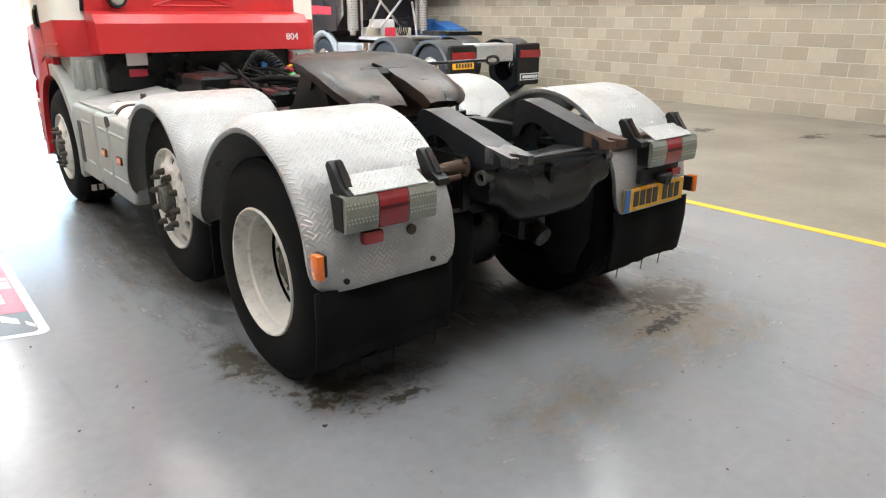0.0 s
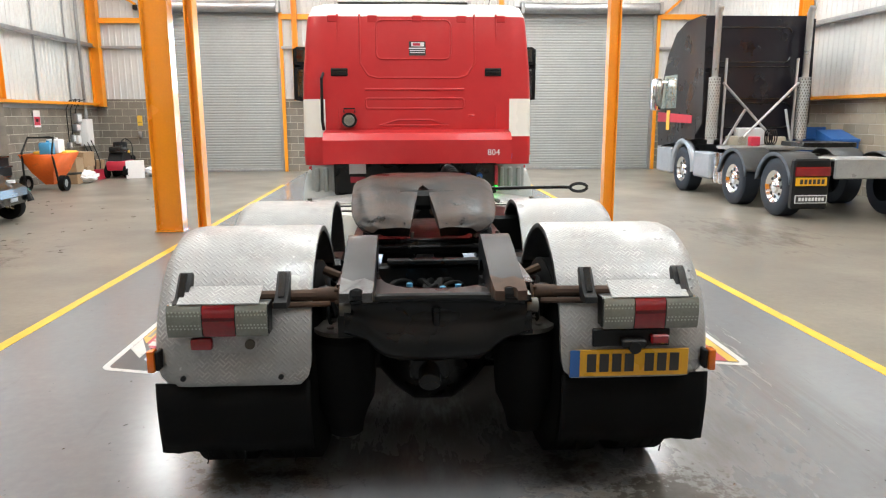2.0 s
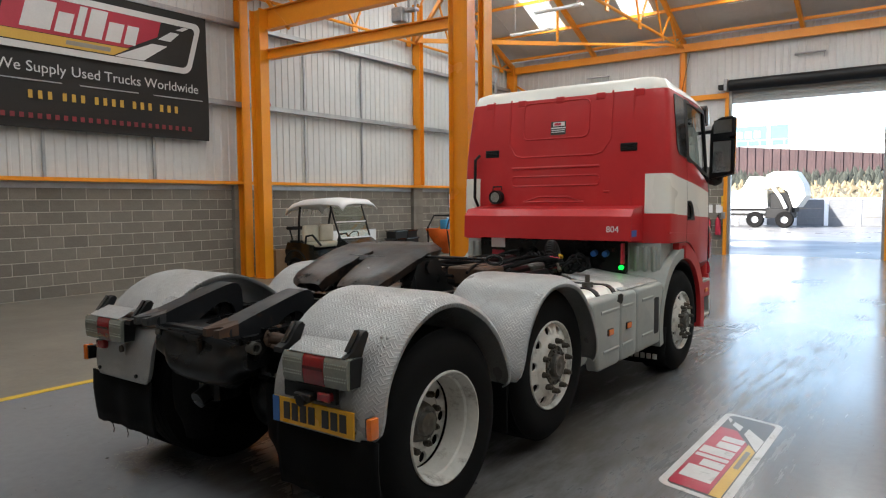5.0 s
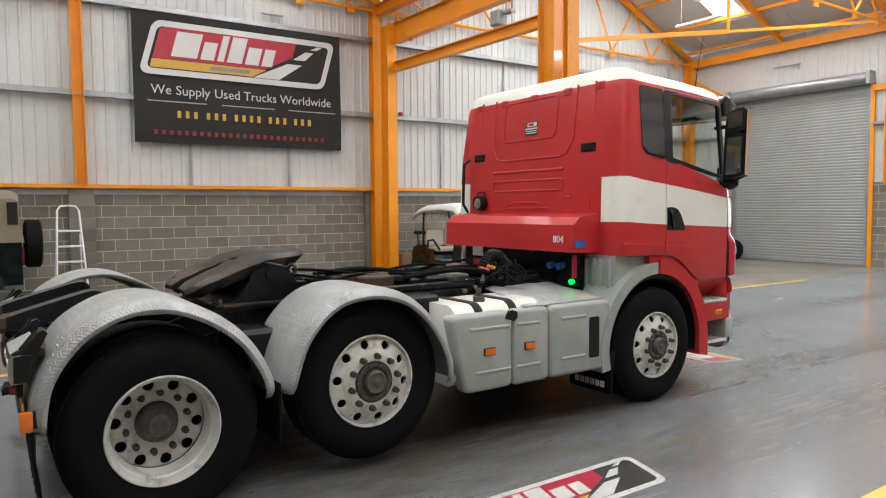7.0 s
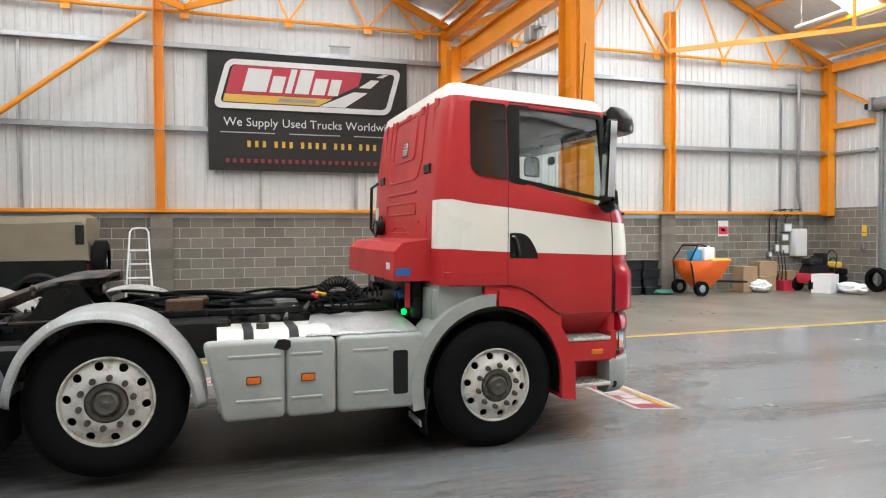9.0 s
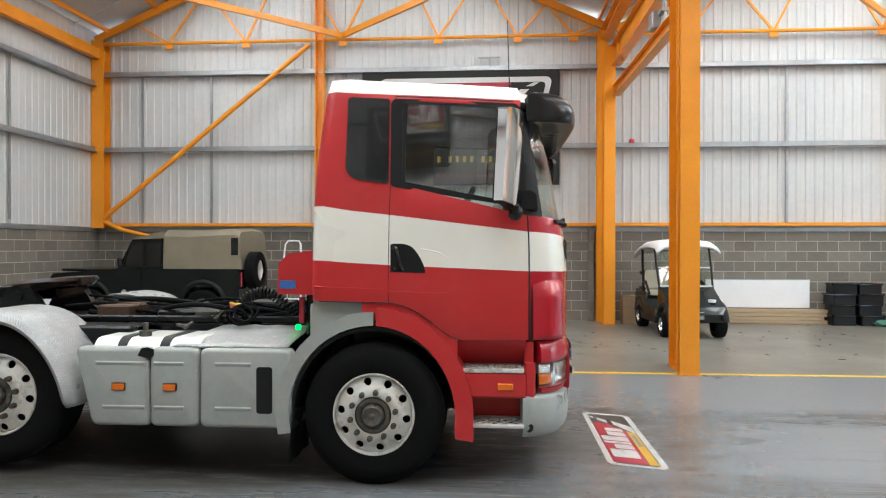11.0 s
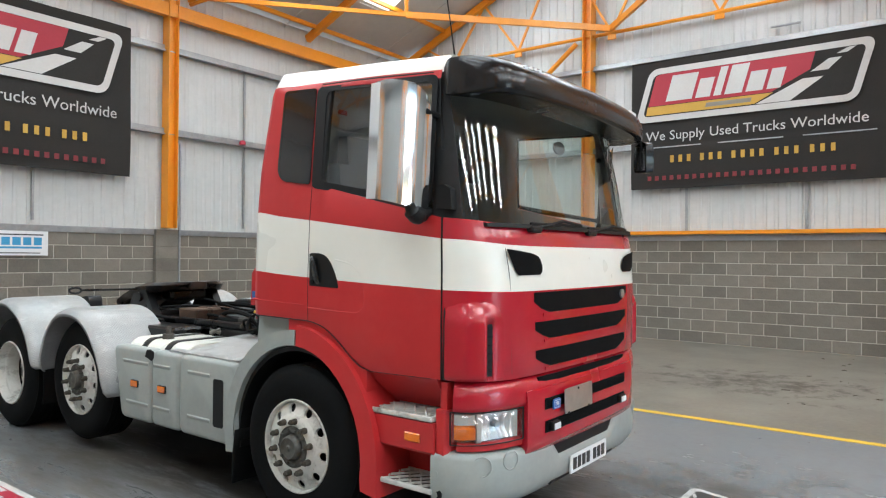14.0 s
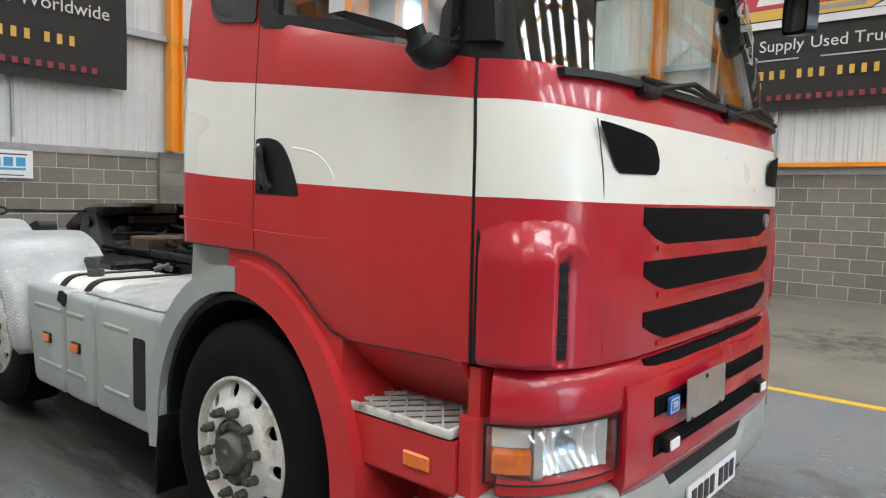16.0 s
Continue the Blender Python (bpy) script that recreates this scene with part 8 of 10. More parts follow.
# front and kerb mirrors by the far pillar
bm = nb()
tube(bm, smooth_line([(CX - 0.90, 8.16, 2.60), (CX - 0.98, 8.22, 2.59), (CX - 1.0, 8.25, 2.55), (CX - 1.0, 8.255, 2.49)], 5), 0.013, 8)
fm = part("front_mirror_arm", bm, M_BLACK, truck, "black arm of the front mirror")
bm = nb()
ol = [(-0.075, -0.11), (0.06, -0.125), (0.085, -0.09), (0.085, 0.06), (0.05, 0.105), (-0.05, 0.11), (-0.085, 0.06), (-0.09, -0.07)]
prism(bm, [(x, z) for x, z in smooth_line(ol + ol[:1], 4)[:-1]], "y", -0.03, 0.03)
bevel_all(bm, 0.02, 3, 40)
TURN_M = Matrix.Translation((CX - 1.03, 8.26, 2.45)) @ Matrix.Rotation(radians(52), 4, "Z")
bm.transform(TURN_M)
fmir = part("front_mirror", bm, M_VISOR, fm, "small rounded black front mirror", smooth=60)
bm = nb()
bm.faces.new([bm.verts.new((x * 0.84, -0.032, z * 0.86)) for x, z in smooth_line(ol + ol[:1], 4)[:-1]])
bm.transform(TURN_M)
part("mirror_glass", bm, M_CHROME, fmir)
bm = nb()
lathe(bm, [(0, 0.001), (0, 0.075), (0.012, 0.08), (0.02, 0.001)], (0, 0, 0), "y", 20)
for v in bm.verts:
    v.co.z *= 0.55
bmesh.ops.translate(bm, verts=bm.verts, vec=(CX - 0.1, 8.02, 2.42))
part("inside_mirror", bm, M_SEAT, truck)
# wipers and antenna
bm = nb()
for x0, x1 in ((0.62, 0.05), (-0.1, -0.72)):
    y0, y1 = front_y(CX + x0, 1.85), front_y(CX + x1, 1.9)
    tube(bm, [(CX + x0, y0 + 0.0, 1.85), (CX + (x0 + x1) / 2, (y0 + y1) / 2 + 0.03, 1.905), (CX + x1, y1 + 0.01, 1.89)], 0.01, 6)
    tube(bm, [(CX + x0 + 0.05, y0 - 0.0, 1.88), (CX + (x0 + x1) / 2, (y0 + y1) / 2 + 0.02, 1.885), (CX + x1 - 0.1, y1, 1.875)], 0.008, 6)
    box(bm, CX + x0 - 0.06, CX + x0 + 0.06, y0 - 0.04, y0 + 0.02, 1.83, 1.865, 0.01)
part("wiper", bm, M_BLACK, truck, "black windscreen wipers")
bm = nb()
strip(bm, 0.985, -0.985, 1.874, 1.852, 0, 0, 0.006, 26)
part("scuttle", bm, M_BLACK, truck)
bm = nb()
tube(bm, [(CX + 0.83, 7.84, 2.82), (CX + 0.86, 7.83, 3.0), (CX + 0.93, 7.82, 3.32)], [0.006, 0.004, 0.003], 6)
tube(bm, [(CX + 0.83, 7.84, 2.80), (CX + 0.83, 7.84, 2.85)], 0.018, 8)
part("antenna", bm, M_BLACK, truck, "thin black roof antenna")

# ---- rooflight sheets ----
bm = nb()
for ye, yr in slopes:
    s = 1 if yr > ye else -1
    for x in LIGHTS_X:
        q = [(x - LIGHT_W / 2 - 0.1, ye + 1.2 * s), (x + LIGHT_W / 2 + 0.1, ye + 1.2 * s), (x + LIGHT_W / 2 + 0.1, ye + 4.7 * s), (x - LIGHT_W / 2 - 0.1, ye + 4.7 * s)]
        bm.faces.new([bm.verts.new((a, b, Z_EAVE + 0.215 + SLOPE * abs(b - ye))) for a, b in q])
solid("ceiling_rooflights", bm, M_ROOFLIGHT, "milky plastic rooflight sheets between the roof panels", "rooflight", kind="structure", smooth=0)


# ---- signs on the walls and floor ----
def emblem(parent, m, w, h, t, inks):
    """The firm's rounded sign as plain shapes: white border, red field, yellow strip, dark corner with white arrows, bars for lettering."""
    white, black, red, yellow = inks

    def sheet(name, pts, mat, lift, label=""):
        b = nb()
        prism(b, pts, "z", 0.0, t)
        bmesh.ops.translate(b, verts=b.verts, vec=(0, 0, lift))
        b.transform(m)
        return part(name, b, mat, parent, label, smooth=0)
    def sk(pts):
        return [(x * w + (y - 0.5) * h * 0.28, y * h) for x, y in pts]
    r = h * 0.16
    ol = rounded(-w / 2, w / 2, 0, h, r, 5)
    sheet("white_border", [(x + (y / h - 0.5) * h * 0.28, y) for x, y in ol], white, 0)
    i = h * 0.11
    ol = rounded(-w / 2 + i, w / 2 - i, i, h - i, r * 0.6, 5)
    sheet("dark_field", [(x + (y / h - 0.5) * h * 0.28, y) for x, y in ol], black, t)
    sheet("red_field", sk([(-0.455, 0.30), (0.13, 0.30), (0.27, 0.60), (0.27, 0.885), (-0.435, 0.885), (-0.458, 0.85)]), red, 2 * t)
    sheet("yellow_strip", sk([(-0.455, 0.13), (0.07, 0.13), (0.14, 0.29), (-0.458, 0.29)]), yellow, 2 * t)
    sheet("white_arrow", sk([(0.075, 0.12), (0.225, 0.12), (0.335, 0.46), (0.25, 0.46)]), white, 2 * t)
    sheet("white_arrow", sk([(0.275, 0.56), (0.345, 0.56), (0.385, 0.74), (0.335, 0.74)]), white, 2 * t)
    sheet("white_arrow", sk([(0.36, 0.80), (0.40, 0.80), (0.43, 0.88), (0.40, 0.88)]), white, 2 * t)
    x = -0.37
    for k, (bw, bh) in enumerate(((0.13, 0.47), (0.07, 0.34), (0.035, 0.5), (0.08, 0.5), (0.075, 0.34), (0.06, 0.34))):
        sheet("lettering_bar", sk([(x, 0.36), (x + bw, 0.36), (x + bw, 0.36 + bh), (x, 0.36 + bh)]), white, 3 * t)
        x += bw + 0.017
    sheet("lettering_bar", sk([(-0.16, 0.175), (0.05, 0.175), (0.05, 0.25), (-0.16, 0.25)]), material("grey_lettering", (0.25, 0.23, 0.19), None, 0.5), 3 * t)


def banner(m, label, size=1.0):
    """A hanging sheet 4.49 m by 2.62 m at full size: m takes its lower left corner, x along and y up, to the wall."""
    w, h = 4.49, 2.62
    t = thing("banner", m.translation, label, "banner", "banners on the walls")
    m = m @ Matrix.Diagonal((size, size, 1.0, 1.0))
    b = nb()
    nx, ny = 24, 12
    vs = [[b.verts.new((w * i / nx, h * j / ny, 0.012 * math.sin(i * 0.8 + j * 0.3) + 0.02 * math.sin(j * 0.55) * (1 - j / ny))) for j in range(ny + 1)] for i in range(nx + 1)]
    for i in range(nx):
        for j in range(ny):
            b.faces.new((vs[i][j], vs[i + 1][j], vs[i + 1][j + 1], vs[i][j + 1]))
    b.transform(m)
    part("sheet", b, M_BANNERBLACK, t, "dark woven mesh sheet")
    off = m @ Matrix.Translation((w / 2 - 0.02, 1.36, 0.035))
    emblem(t, off, 3.95, 1.08, 0.002, (M_BANNERWHITE, M_BANNERBLACK, M_BANNERRED, M_BANNERYELLOW))
    x = 0.32
    for word in ("We", "Supply", "Used", "Trucks", "Worldwide"):
        b = text_bm(word, 0.264, Matrix.Translation((x, 1.06, 0.04)), 0.001, "LEFT")
        x = max(v.co.x for v in b.verts) + 0.085
        b.transform(m)
        part("slogan_word", b, M_BANNERWHITE, t, "white lettering", smooth=0)
    x = 0.82
    for n in (3, 3, 4, 3, 3):
        for k in range(n):
            b = nb()
            box(b, x, x + 0.07, 0.52, 0.66, 0.038, 0.041)
            x += 0.165
            b.transform(m)
            part("number_bar", b, M_BANNERYELLOW, t)
        x += 0.09
    for k in range(25):
        b = nb()
        box(b, 0.36 + k * 0.15, 0.36 + k * 0.15 + 0.075, 0.17, 0.26, 0.038, 0.041)
        b.transform(m)
        part("address_bar", b, M_BANNERDKRED, t)
    return t


def wall_matrix(place, along):
    """Takes x along the wall, y up and z out of it."""
    a = Vector(along).normalized()
    u = Vector((0, 0, 1))
    return Matrix.Translation(place) @ Matrix((a, u, a.cross(u))).transposed().to_4x4()


banner(wall_matrix((XW + 0.17, 4.70, 3.07), (0, 1, 0)), "dark mesh advertising banner hung on the white cladding")
banner(wall_matrix((4.57, YS + 0.2, 3.02), (-1, 0, 0)), "dark mesh advertising banner hung on the white cladding")
banner(wall_matrix((XE - 0.2, 8.0, 4.41), (0, -1, 0)), "smaller dark advertising banner high on the east cladding", 0.61)

for place, turn in (((4.57, 4.76, 0.006), 90), ((0.29, 4.86, 0.006), -90), ((2.2, 8.83, 0.006), 180)):
    st = thing("floor_sticker", place, "worn red and yellow advertising sticker on the grey floor", "floor sticker", "stickers on the floor")
    emblem(st, pose(*place, 0, 0, turn) @ Matrix.Translation((0, -0.22, 0)), 1.68, 0.44, 0.0007, (M_WORNPRINT, M_WORNBLACK, M_WORNRED, M_WORNYELLOW))


def wall_sign(name, m, w, h, label, parts_, category="sign"):
    t = thing(name, m.translation, label, category)
    b = nb()
    box(b, 0, w, 0, h, 0, 0.006)
    b.transform(m)
    part("board", b, M_SIGNWHITE, t)
    for x0, x1, y0, y1, mat in parts_:
        b = nb()
        box(b, x0 * w, x1 * w, y0 * h, y1 * h, 0.006, 0.008)
        b.transform(m)
        part("marking", b, mat, t)
    return t


M_CYAN = material("blue_lettering", (0.06, 0.33, 0.6), None, 0.4)
wall_sign("wall_sign", wall_matrix((2.55, YS + 0.03, 1.63), (-1, 0, 0)), 1.2, 0.39, "white sign with blue lettering bars on a block wall",
          [(0.06, 0.94, 0.82, 0.87, M_SIGNBLACK), (0.30, 0.40, 0.42, 0.74, M_CYAN), (0.43, 0.53, 0.42, 0.74, M_CYAN), (0.56, 0.66, 0.42, 0.74, M_CYAN), (0.69, 0.79, 0.42, 0.74, M_CYAN), (0.82, 0.92, 0.42, 0.74, M_CYAN), (0.3, 0.92, 0.28, 0.36, M_CYAN), (0.1, 0.9, 0.08, 0.12, M_SIGNBLACK)])
wall_sign("warning_sign", wall_matrix((XW + 0.03, 18.32, 1.52), (0, 1, 0)), 0.34, 0.44, "small white and red warning sign on a block wall", [(0.05, 0.95, 0.12, 0.62, M_SIGNRED), (0.3, 0.7, 0.3, 0.5, M_SIGNWHITE)])
for x in (-6.2, 0.12, 5.9):
    t = thing("safety_notice", (x, YN - 0.05, 1.5), "small yellow safety notice by a vehicle door", "sign", "yellow notices by the doors")
    b = nb()
    box(b, x - 0.08, x + 0.08, YN - 0.05, YN - 0.035, 1.5, 1.82, 0.004)
    part("board", b, M_SIGNYELLOW, t)
    b = nb()
    box(b, x - 0.05, x + 0.05, YN - 0.053, YN - 0.0505, 1.6, 1.62)
    part("marking", b, M_SIGNBLACK, t)
    b = nb()
    box(b, x - 0.06, x + 0.06, YN - 0.12, YN - 0.04, 1.12, 1.32, 0.015, 2)
    disc(b, (x, YN - 0.12, 1.24), "y", 0.02, -0.02, 10)
    solid("door_control", b, M_GALV, "grey door control box on the wall", "control box", "control boxes by the doors")

# red sounders on the wall rails
for p in ((-2.3, YS + 0.2, 3.9), (XW + 0.24, 10.78, 3.99)):
    b = nb()
    lathe(b, [(0, 0.001), (0, 0.06), (0.03, 0.065), (0.08, 0.05), (0.09, 0.001)], p, "z", 16)
    solid("alarm_sounder", b, M_SIGNRED, "small red alarm sounder on a wall rail", "alarm", "red sounders")
b = nb()
tube(b, [(-0.98, YS + 0.08, 0.9), (-0.98, YS + 0.08, 3.5), (-0.96, YS + 0.09, 3.75), (-0.86, YS + 0.1, 3.86), (-0.8, YS + 0.12, 3.6)], 0.022, 8)
solid("conduit", b, M_GALV, "bent grey conduit pipe up the wall", "pipe")
for y, z in ((7.6, 5.98), (20.9, 5.9)):
    b = nb()
    tube(b, [(XW + 0.12, y - 0.25, z), (XW + 0.12, y + 0.25, z)], 0.022, 8)
    tube(b, [(XW + 0.04, y, z), (XW + 0.14, y, z)], 0.012, 6)
    solid("wall_bracket", b, M_GALV, "small grey metal bracket on the cladding", "bracket", "brackets on the cladding")
for x in (-4.0, 2.4, 8.2):
    b = nb()
    tube(b, [(x - 0.4, YN - 0.12, 5.86), (x + 0.4, YN - 0.12, 5.86)], 0.03, 8)
    tube(b, [(x + 0.35, YN - 0.12, 5.86), (x + 0.35, YN - 0.1, 5.68)], 0.015, 6)
    solid("wall_bracket", b, M_GALV, "small grey metal bracket on the cladding", "bracket", "brackets on the cladding")

# crane trolley on the beam
t = thing("chain_hoist", (-2.75, 10.35, 5.08), "small grey hoist trolley on the crane beam", "hoist")
b = nb()
box(b, -2.98, -2.72, 10.2, 10.5, 5.12, 5.4, 0.02)
part("housing", b, M_GALV, t)
b = nb()
for x in (-2.66, -2.5):
    tube(b, [(x, 10.35, 5.06), (x, 10.35, 5.52)], 0.025, 8)
box(b, -2.7, -2.46, 10.28, 10.42, 5.3, 5.36, 0.01)
part("hangers", b, M_GALV, t)

# fluorescent battens and bright lamp in the north roof bay
for p in ((-4.9, 19.2, 6.9), (-3.4, 18.0, 7.1)):
    t = thing("ceiling_light", p, "white batten ceiling light under the roof", "ceiling light", "batten lights")
    b = nb()
    box(b, p[0] - 0.75, p[0] + 0.75, p[1] - 0.07, p[1] + 0.07, p[2], p[2] + 0.07, 0.01)
    part("batten", b, M_SIGNWHITE, t)
    for dx in (-0.6, 0.6):
        b = nb()
        tube(b, [(p[0] + dx, p[1], p[2] + 0.07), (p[0] + dx, p[1], Z_EAVE + 0.12 + SLOPE * (YN - p[1]))], 0.008, 6)
        part("hanger", b, M_GALV, t)


# ---- vehicles and things in the hall ----
def simple_wheel(parent, c, r, w, axis_sgn, rim_m, rim_r=0.58, name="wheel", tyre_m=M_RUBBER):
    """A small wheel across x."""
    b = nb()
    lathe(b, [(0, r * rim_r), (0.01, r * 0.8), (-0.01, r * 0.96), (-0.03, r), (-w + 0.03, r), (-w + 0.01, r * 0.96), (-w, r * 0.8), (-w, r * rim_r)] if axis_sgn > 0 else
          [(0, r * rim_r), (-0.01, r * 0.8), (0.01, r * 0.96), (0.03, r), (w - 0.03, r), (w - 0.01, r * 0.96), (w, r * 0.8), (w, r * rim_r)], c, "x", 32)
    t = part("tyre", b, tyre_m, parent)
    b = nb()
    s = axis_sgn
    lathe(b, [(0, r * rim_r), (-0.02 * s, r * rim_r * 0.92), (-0.05 * s, r * rim_r * 0.8), (-0.03 * s, r * 0.25), (0.0, r * 0.2), (0.01 * s, r * 0.1), (0.01 * s, 0.001)], c, "x", 24)
    rim = part("rim", b, rim_m, t)
    for k in range(8):
        a = 2 * math.pi * k / 8
        b = nb()
        disc(b, (c[0] - 0.044 * s, c[1] + r * rim_r * 0.62 * math.cos(a), c[2] + r * rim_r * 0.62 * math.sin(a)), "x", r * 0.055, 0.012 * s, 8)
        part("rim_hole", b, M_BLACK, rim)
    return t


def golf_cart(at, turn):
    """Local x to the right, y ahead."""
    t = thing("golf_cart", at, "dark green two-seat golf cart with a white canopy", "golf cart", turn=turn)
    b = nb()
    prism(b, [(-1.15, 0.25), (0.35, 0.25), (0.42, 0.36), (0.36, 0.48), (-0.25, 0.52), (-0.32, 0.75), (-0.75, 0.80), (-1.12, 0.80), (-1.2, 0.6)], "x", -0.56, 0.56)
    bevel_all(b, 0.05, 2)
    part("rear_body", b, M_DKGREEN, t, "glossy dark green body")
    b = nb()
    box(b, -0.572, 0.572, -1.1, 0.42, 0.21, 0.36, 0.02, 2)
    part("sill", b, M_BLACK, t, "black plastic sill")
    b = nb()
    prism(b, [(0.3, 0.30), (1.12, 0.30), (1.2, 0.45), (1.16, 0.58), (0.85, 0.74), (0.5, 0.93), (0.42, 0.92), (0.34, 0.6)], "x", -0.5, 0.5)
    bevel_all(b, 0.06, 3)
    fb = part("front_cowl", b, M_DKGREEN, t, "glossy dark green front cowl")
    b = nb()
    box(b, -0.12, 0.12, 1.17, 1.19, 0.36, 0.5, 0.01)
    part("emblem_plate", b, M_GALV, fb)
    for sgn in (1, -1):
        b = nb()
        pts = [(0.0, 0.86 + 0.36 * math.cos(a), 0.26 + 0.36 * math.sin(a)) for a in (radians(d) for d in range(10, 171, 16))]
        tube(b, [(sgn * 0.5, y, z) for _, y, z in pts], 0.06, 8)
        part("front_wing", b, M_BLACK, t)
        b = nb()
        tube(b, [(sgn * 0.52, -0.86 + 0.36 * math.cos(radians(d)), 0.26 + 0.36 * math.sin(radians(d))) for d in range(10, 171, 16)], 0.05, 8)
        part("rear_wing", b, M_BLACK, t)
        simple_wheel(t, (sgn * 0.58, 0.86, 0.235), 0.23, 0.2, sgn, M_CHROME, 0.55)
        simple_wheel(t, (sgn * 0.58, -0.86, 0.235), 0.23, 0.2, sgn, M_CHROME, 0.55)
        b = nb()
        tube(b, [(sgn * 0.5, 0.52, 0.85), (sgn * 0.52, 0.35, 1.3), (sgn * 0.52, 0.22, 1.66)], 0.02, 8)
        part("front_post", b, M_BLACK, t)
        b = nb()
        tube(b, [(sgn * 0.46, -0.85, 0.75), (sgn * 0.5, -0.78, 1.3), (sgn * 0.52, -0.72, 1.62)], 0.026, 8)
        part("rear_post", b, M_BLACK, t)
        b = nb()
        tube(b, [(sgn * 0.54, -0.55, 0.78), (sgn * 0.56, -0.5, 0.95), (sgn * 0.56, -0.3, 0.98), (sgn * 0.55, -0.05, 0.75)], 0.025, 8)
        part("hip_rail", b, M_BLACK, t)
        b = nb()
        disc(b, (sgn * 0.32, 1.0, 0.66), "z", 0.07, 0.05, 12)
        part("headlamp", b, M_SIGNWHITE, fb)
        b = nb()
        box(b, sgn * 0.25 - 0.235, sgn * 0.25 + 0.235, -0.74, -0.6, 0.80, 1.2, 0.065, 3)
        part("backrest", b, M_CREAM, t, "cream vinyl backrest")
    b = nb()
    box(b, -0.5, 0.5, -0.68, -0.12, 0.70, 0.80, 0.04, 2)
    part("seat", b, M_CREAM, t, "cream vinyl bench seat")
    b = nb()
    cols = []
    for i in range(9):
        u = -1 + 2 * i / 8
        cols.append([b.verts.new((u * 0.6, y, z - 0.05 * u * u - (0.09 if abs(u) == 1 else 0))) for y, z in ((-1.12, 1.58), (-1.04, 1.71), (-0.7, 1.80), (0.0, 1.83), (0.5, 1.80), (0.66, 1.70))])
    for a, c in zip(cols, cols[1:]):
        for j in range(5):
            b.faces.new((a[j], c[j], c[j + 1], a[j + 1]))
    cp = part("canopy", b, M_SIGNWHITE, t, "white canopy with a frayed edge")
    sd = cp.modifiers.new("thickness", "SOLIDIFY")
    sd.thickness = 0.035
    for k in range(9):
        b = nb()
        x = -0.56 + 0.14 * k
        tube(b, [(x, -1.11, 1.58), (x + 0.01, -1.15, 1.5 - 0.04 * (k % 3))], 0.014, 5)
        part("canopy_thread", b, M_CREAM, t)
    b = nb()
    prism(b, [(0.50, 0.92), (0.51, 0.92), (0.24, 1.64), (0.23, 1.64)], "x", -0.47, 0.47)
    ws = part("windscreen", b, M_GLASS, t)
    b = nb()
    for z, y in ((0.93, 0.51), (1.28, 0.375), (1.63, 0.24)):
        bar(b, (-0.49, y, z), (0.49, y, z), 0.03, 0.025)
    part("screen_rail", b, M_SIGNWHITE, ws)
    b = nb()
    ring = [(-0.25 + 0.17 * math.cos(a), 0.2 + 0.07 * math.sin(a), 0.92 + 0.13 * math.sin(a)) for a in (2 * math.pi * k / 20 for k in range(21))]
    tube(b, ring, 0.014, 6, cap=False)
    tube(b, [(-0.25, 0.2, 0.92), (-0.25, 0.42, 0.72)], 0.02, 6)
    part("steering_wheel", b, M_BLACK, t)
    b = nb()
    box(b, -0.5, 0.5, -1.12, -0.85, 0.8, 0.84, 0.02)
    box(b, -0.45, 0.45, -1.28, -1.08, 1.08, 1.16, 0.02)
    tube(b, [(-0.4, -1.1, 0.8), (-0.4, -1.2, 1.1)], 0.02, 6)
    tube(b, [(0.4, -1.1, 0.8), (0.4, -1.2, 1.1)], 0.02, 6)
    part("bag_rack", b, M_BLACK, t)
    return t


golf_cart((-5.6, 11.36, 0.0), -88)


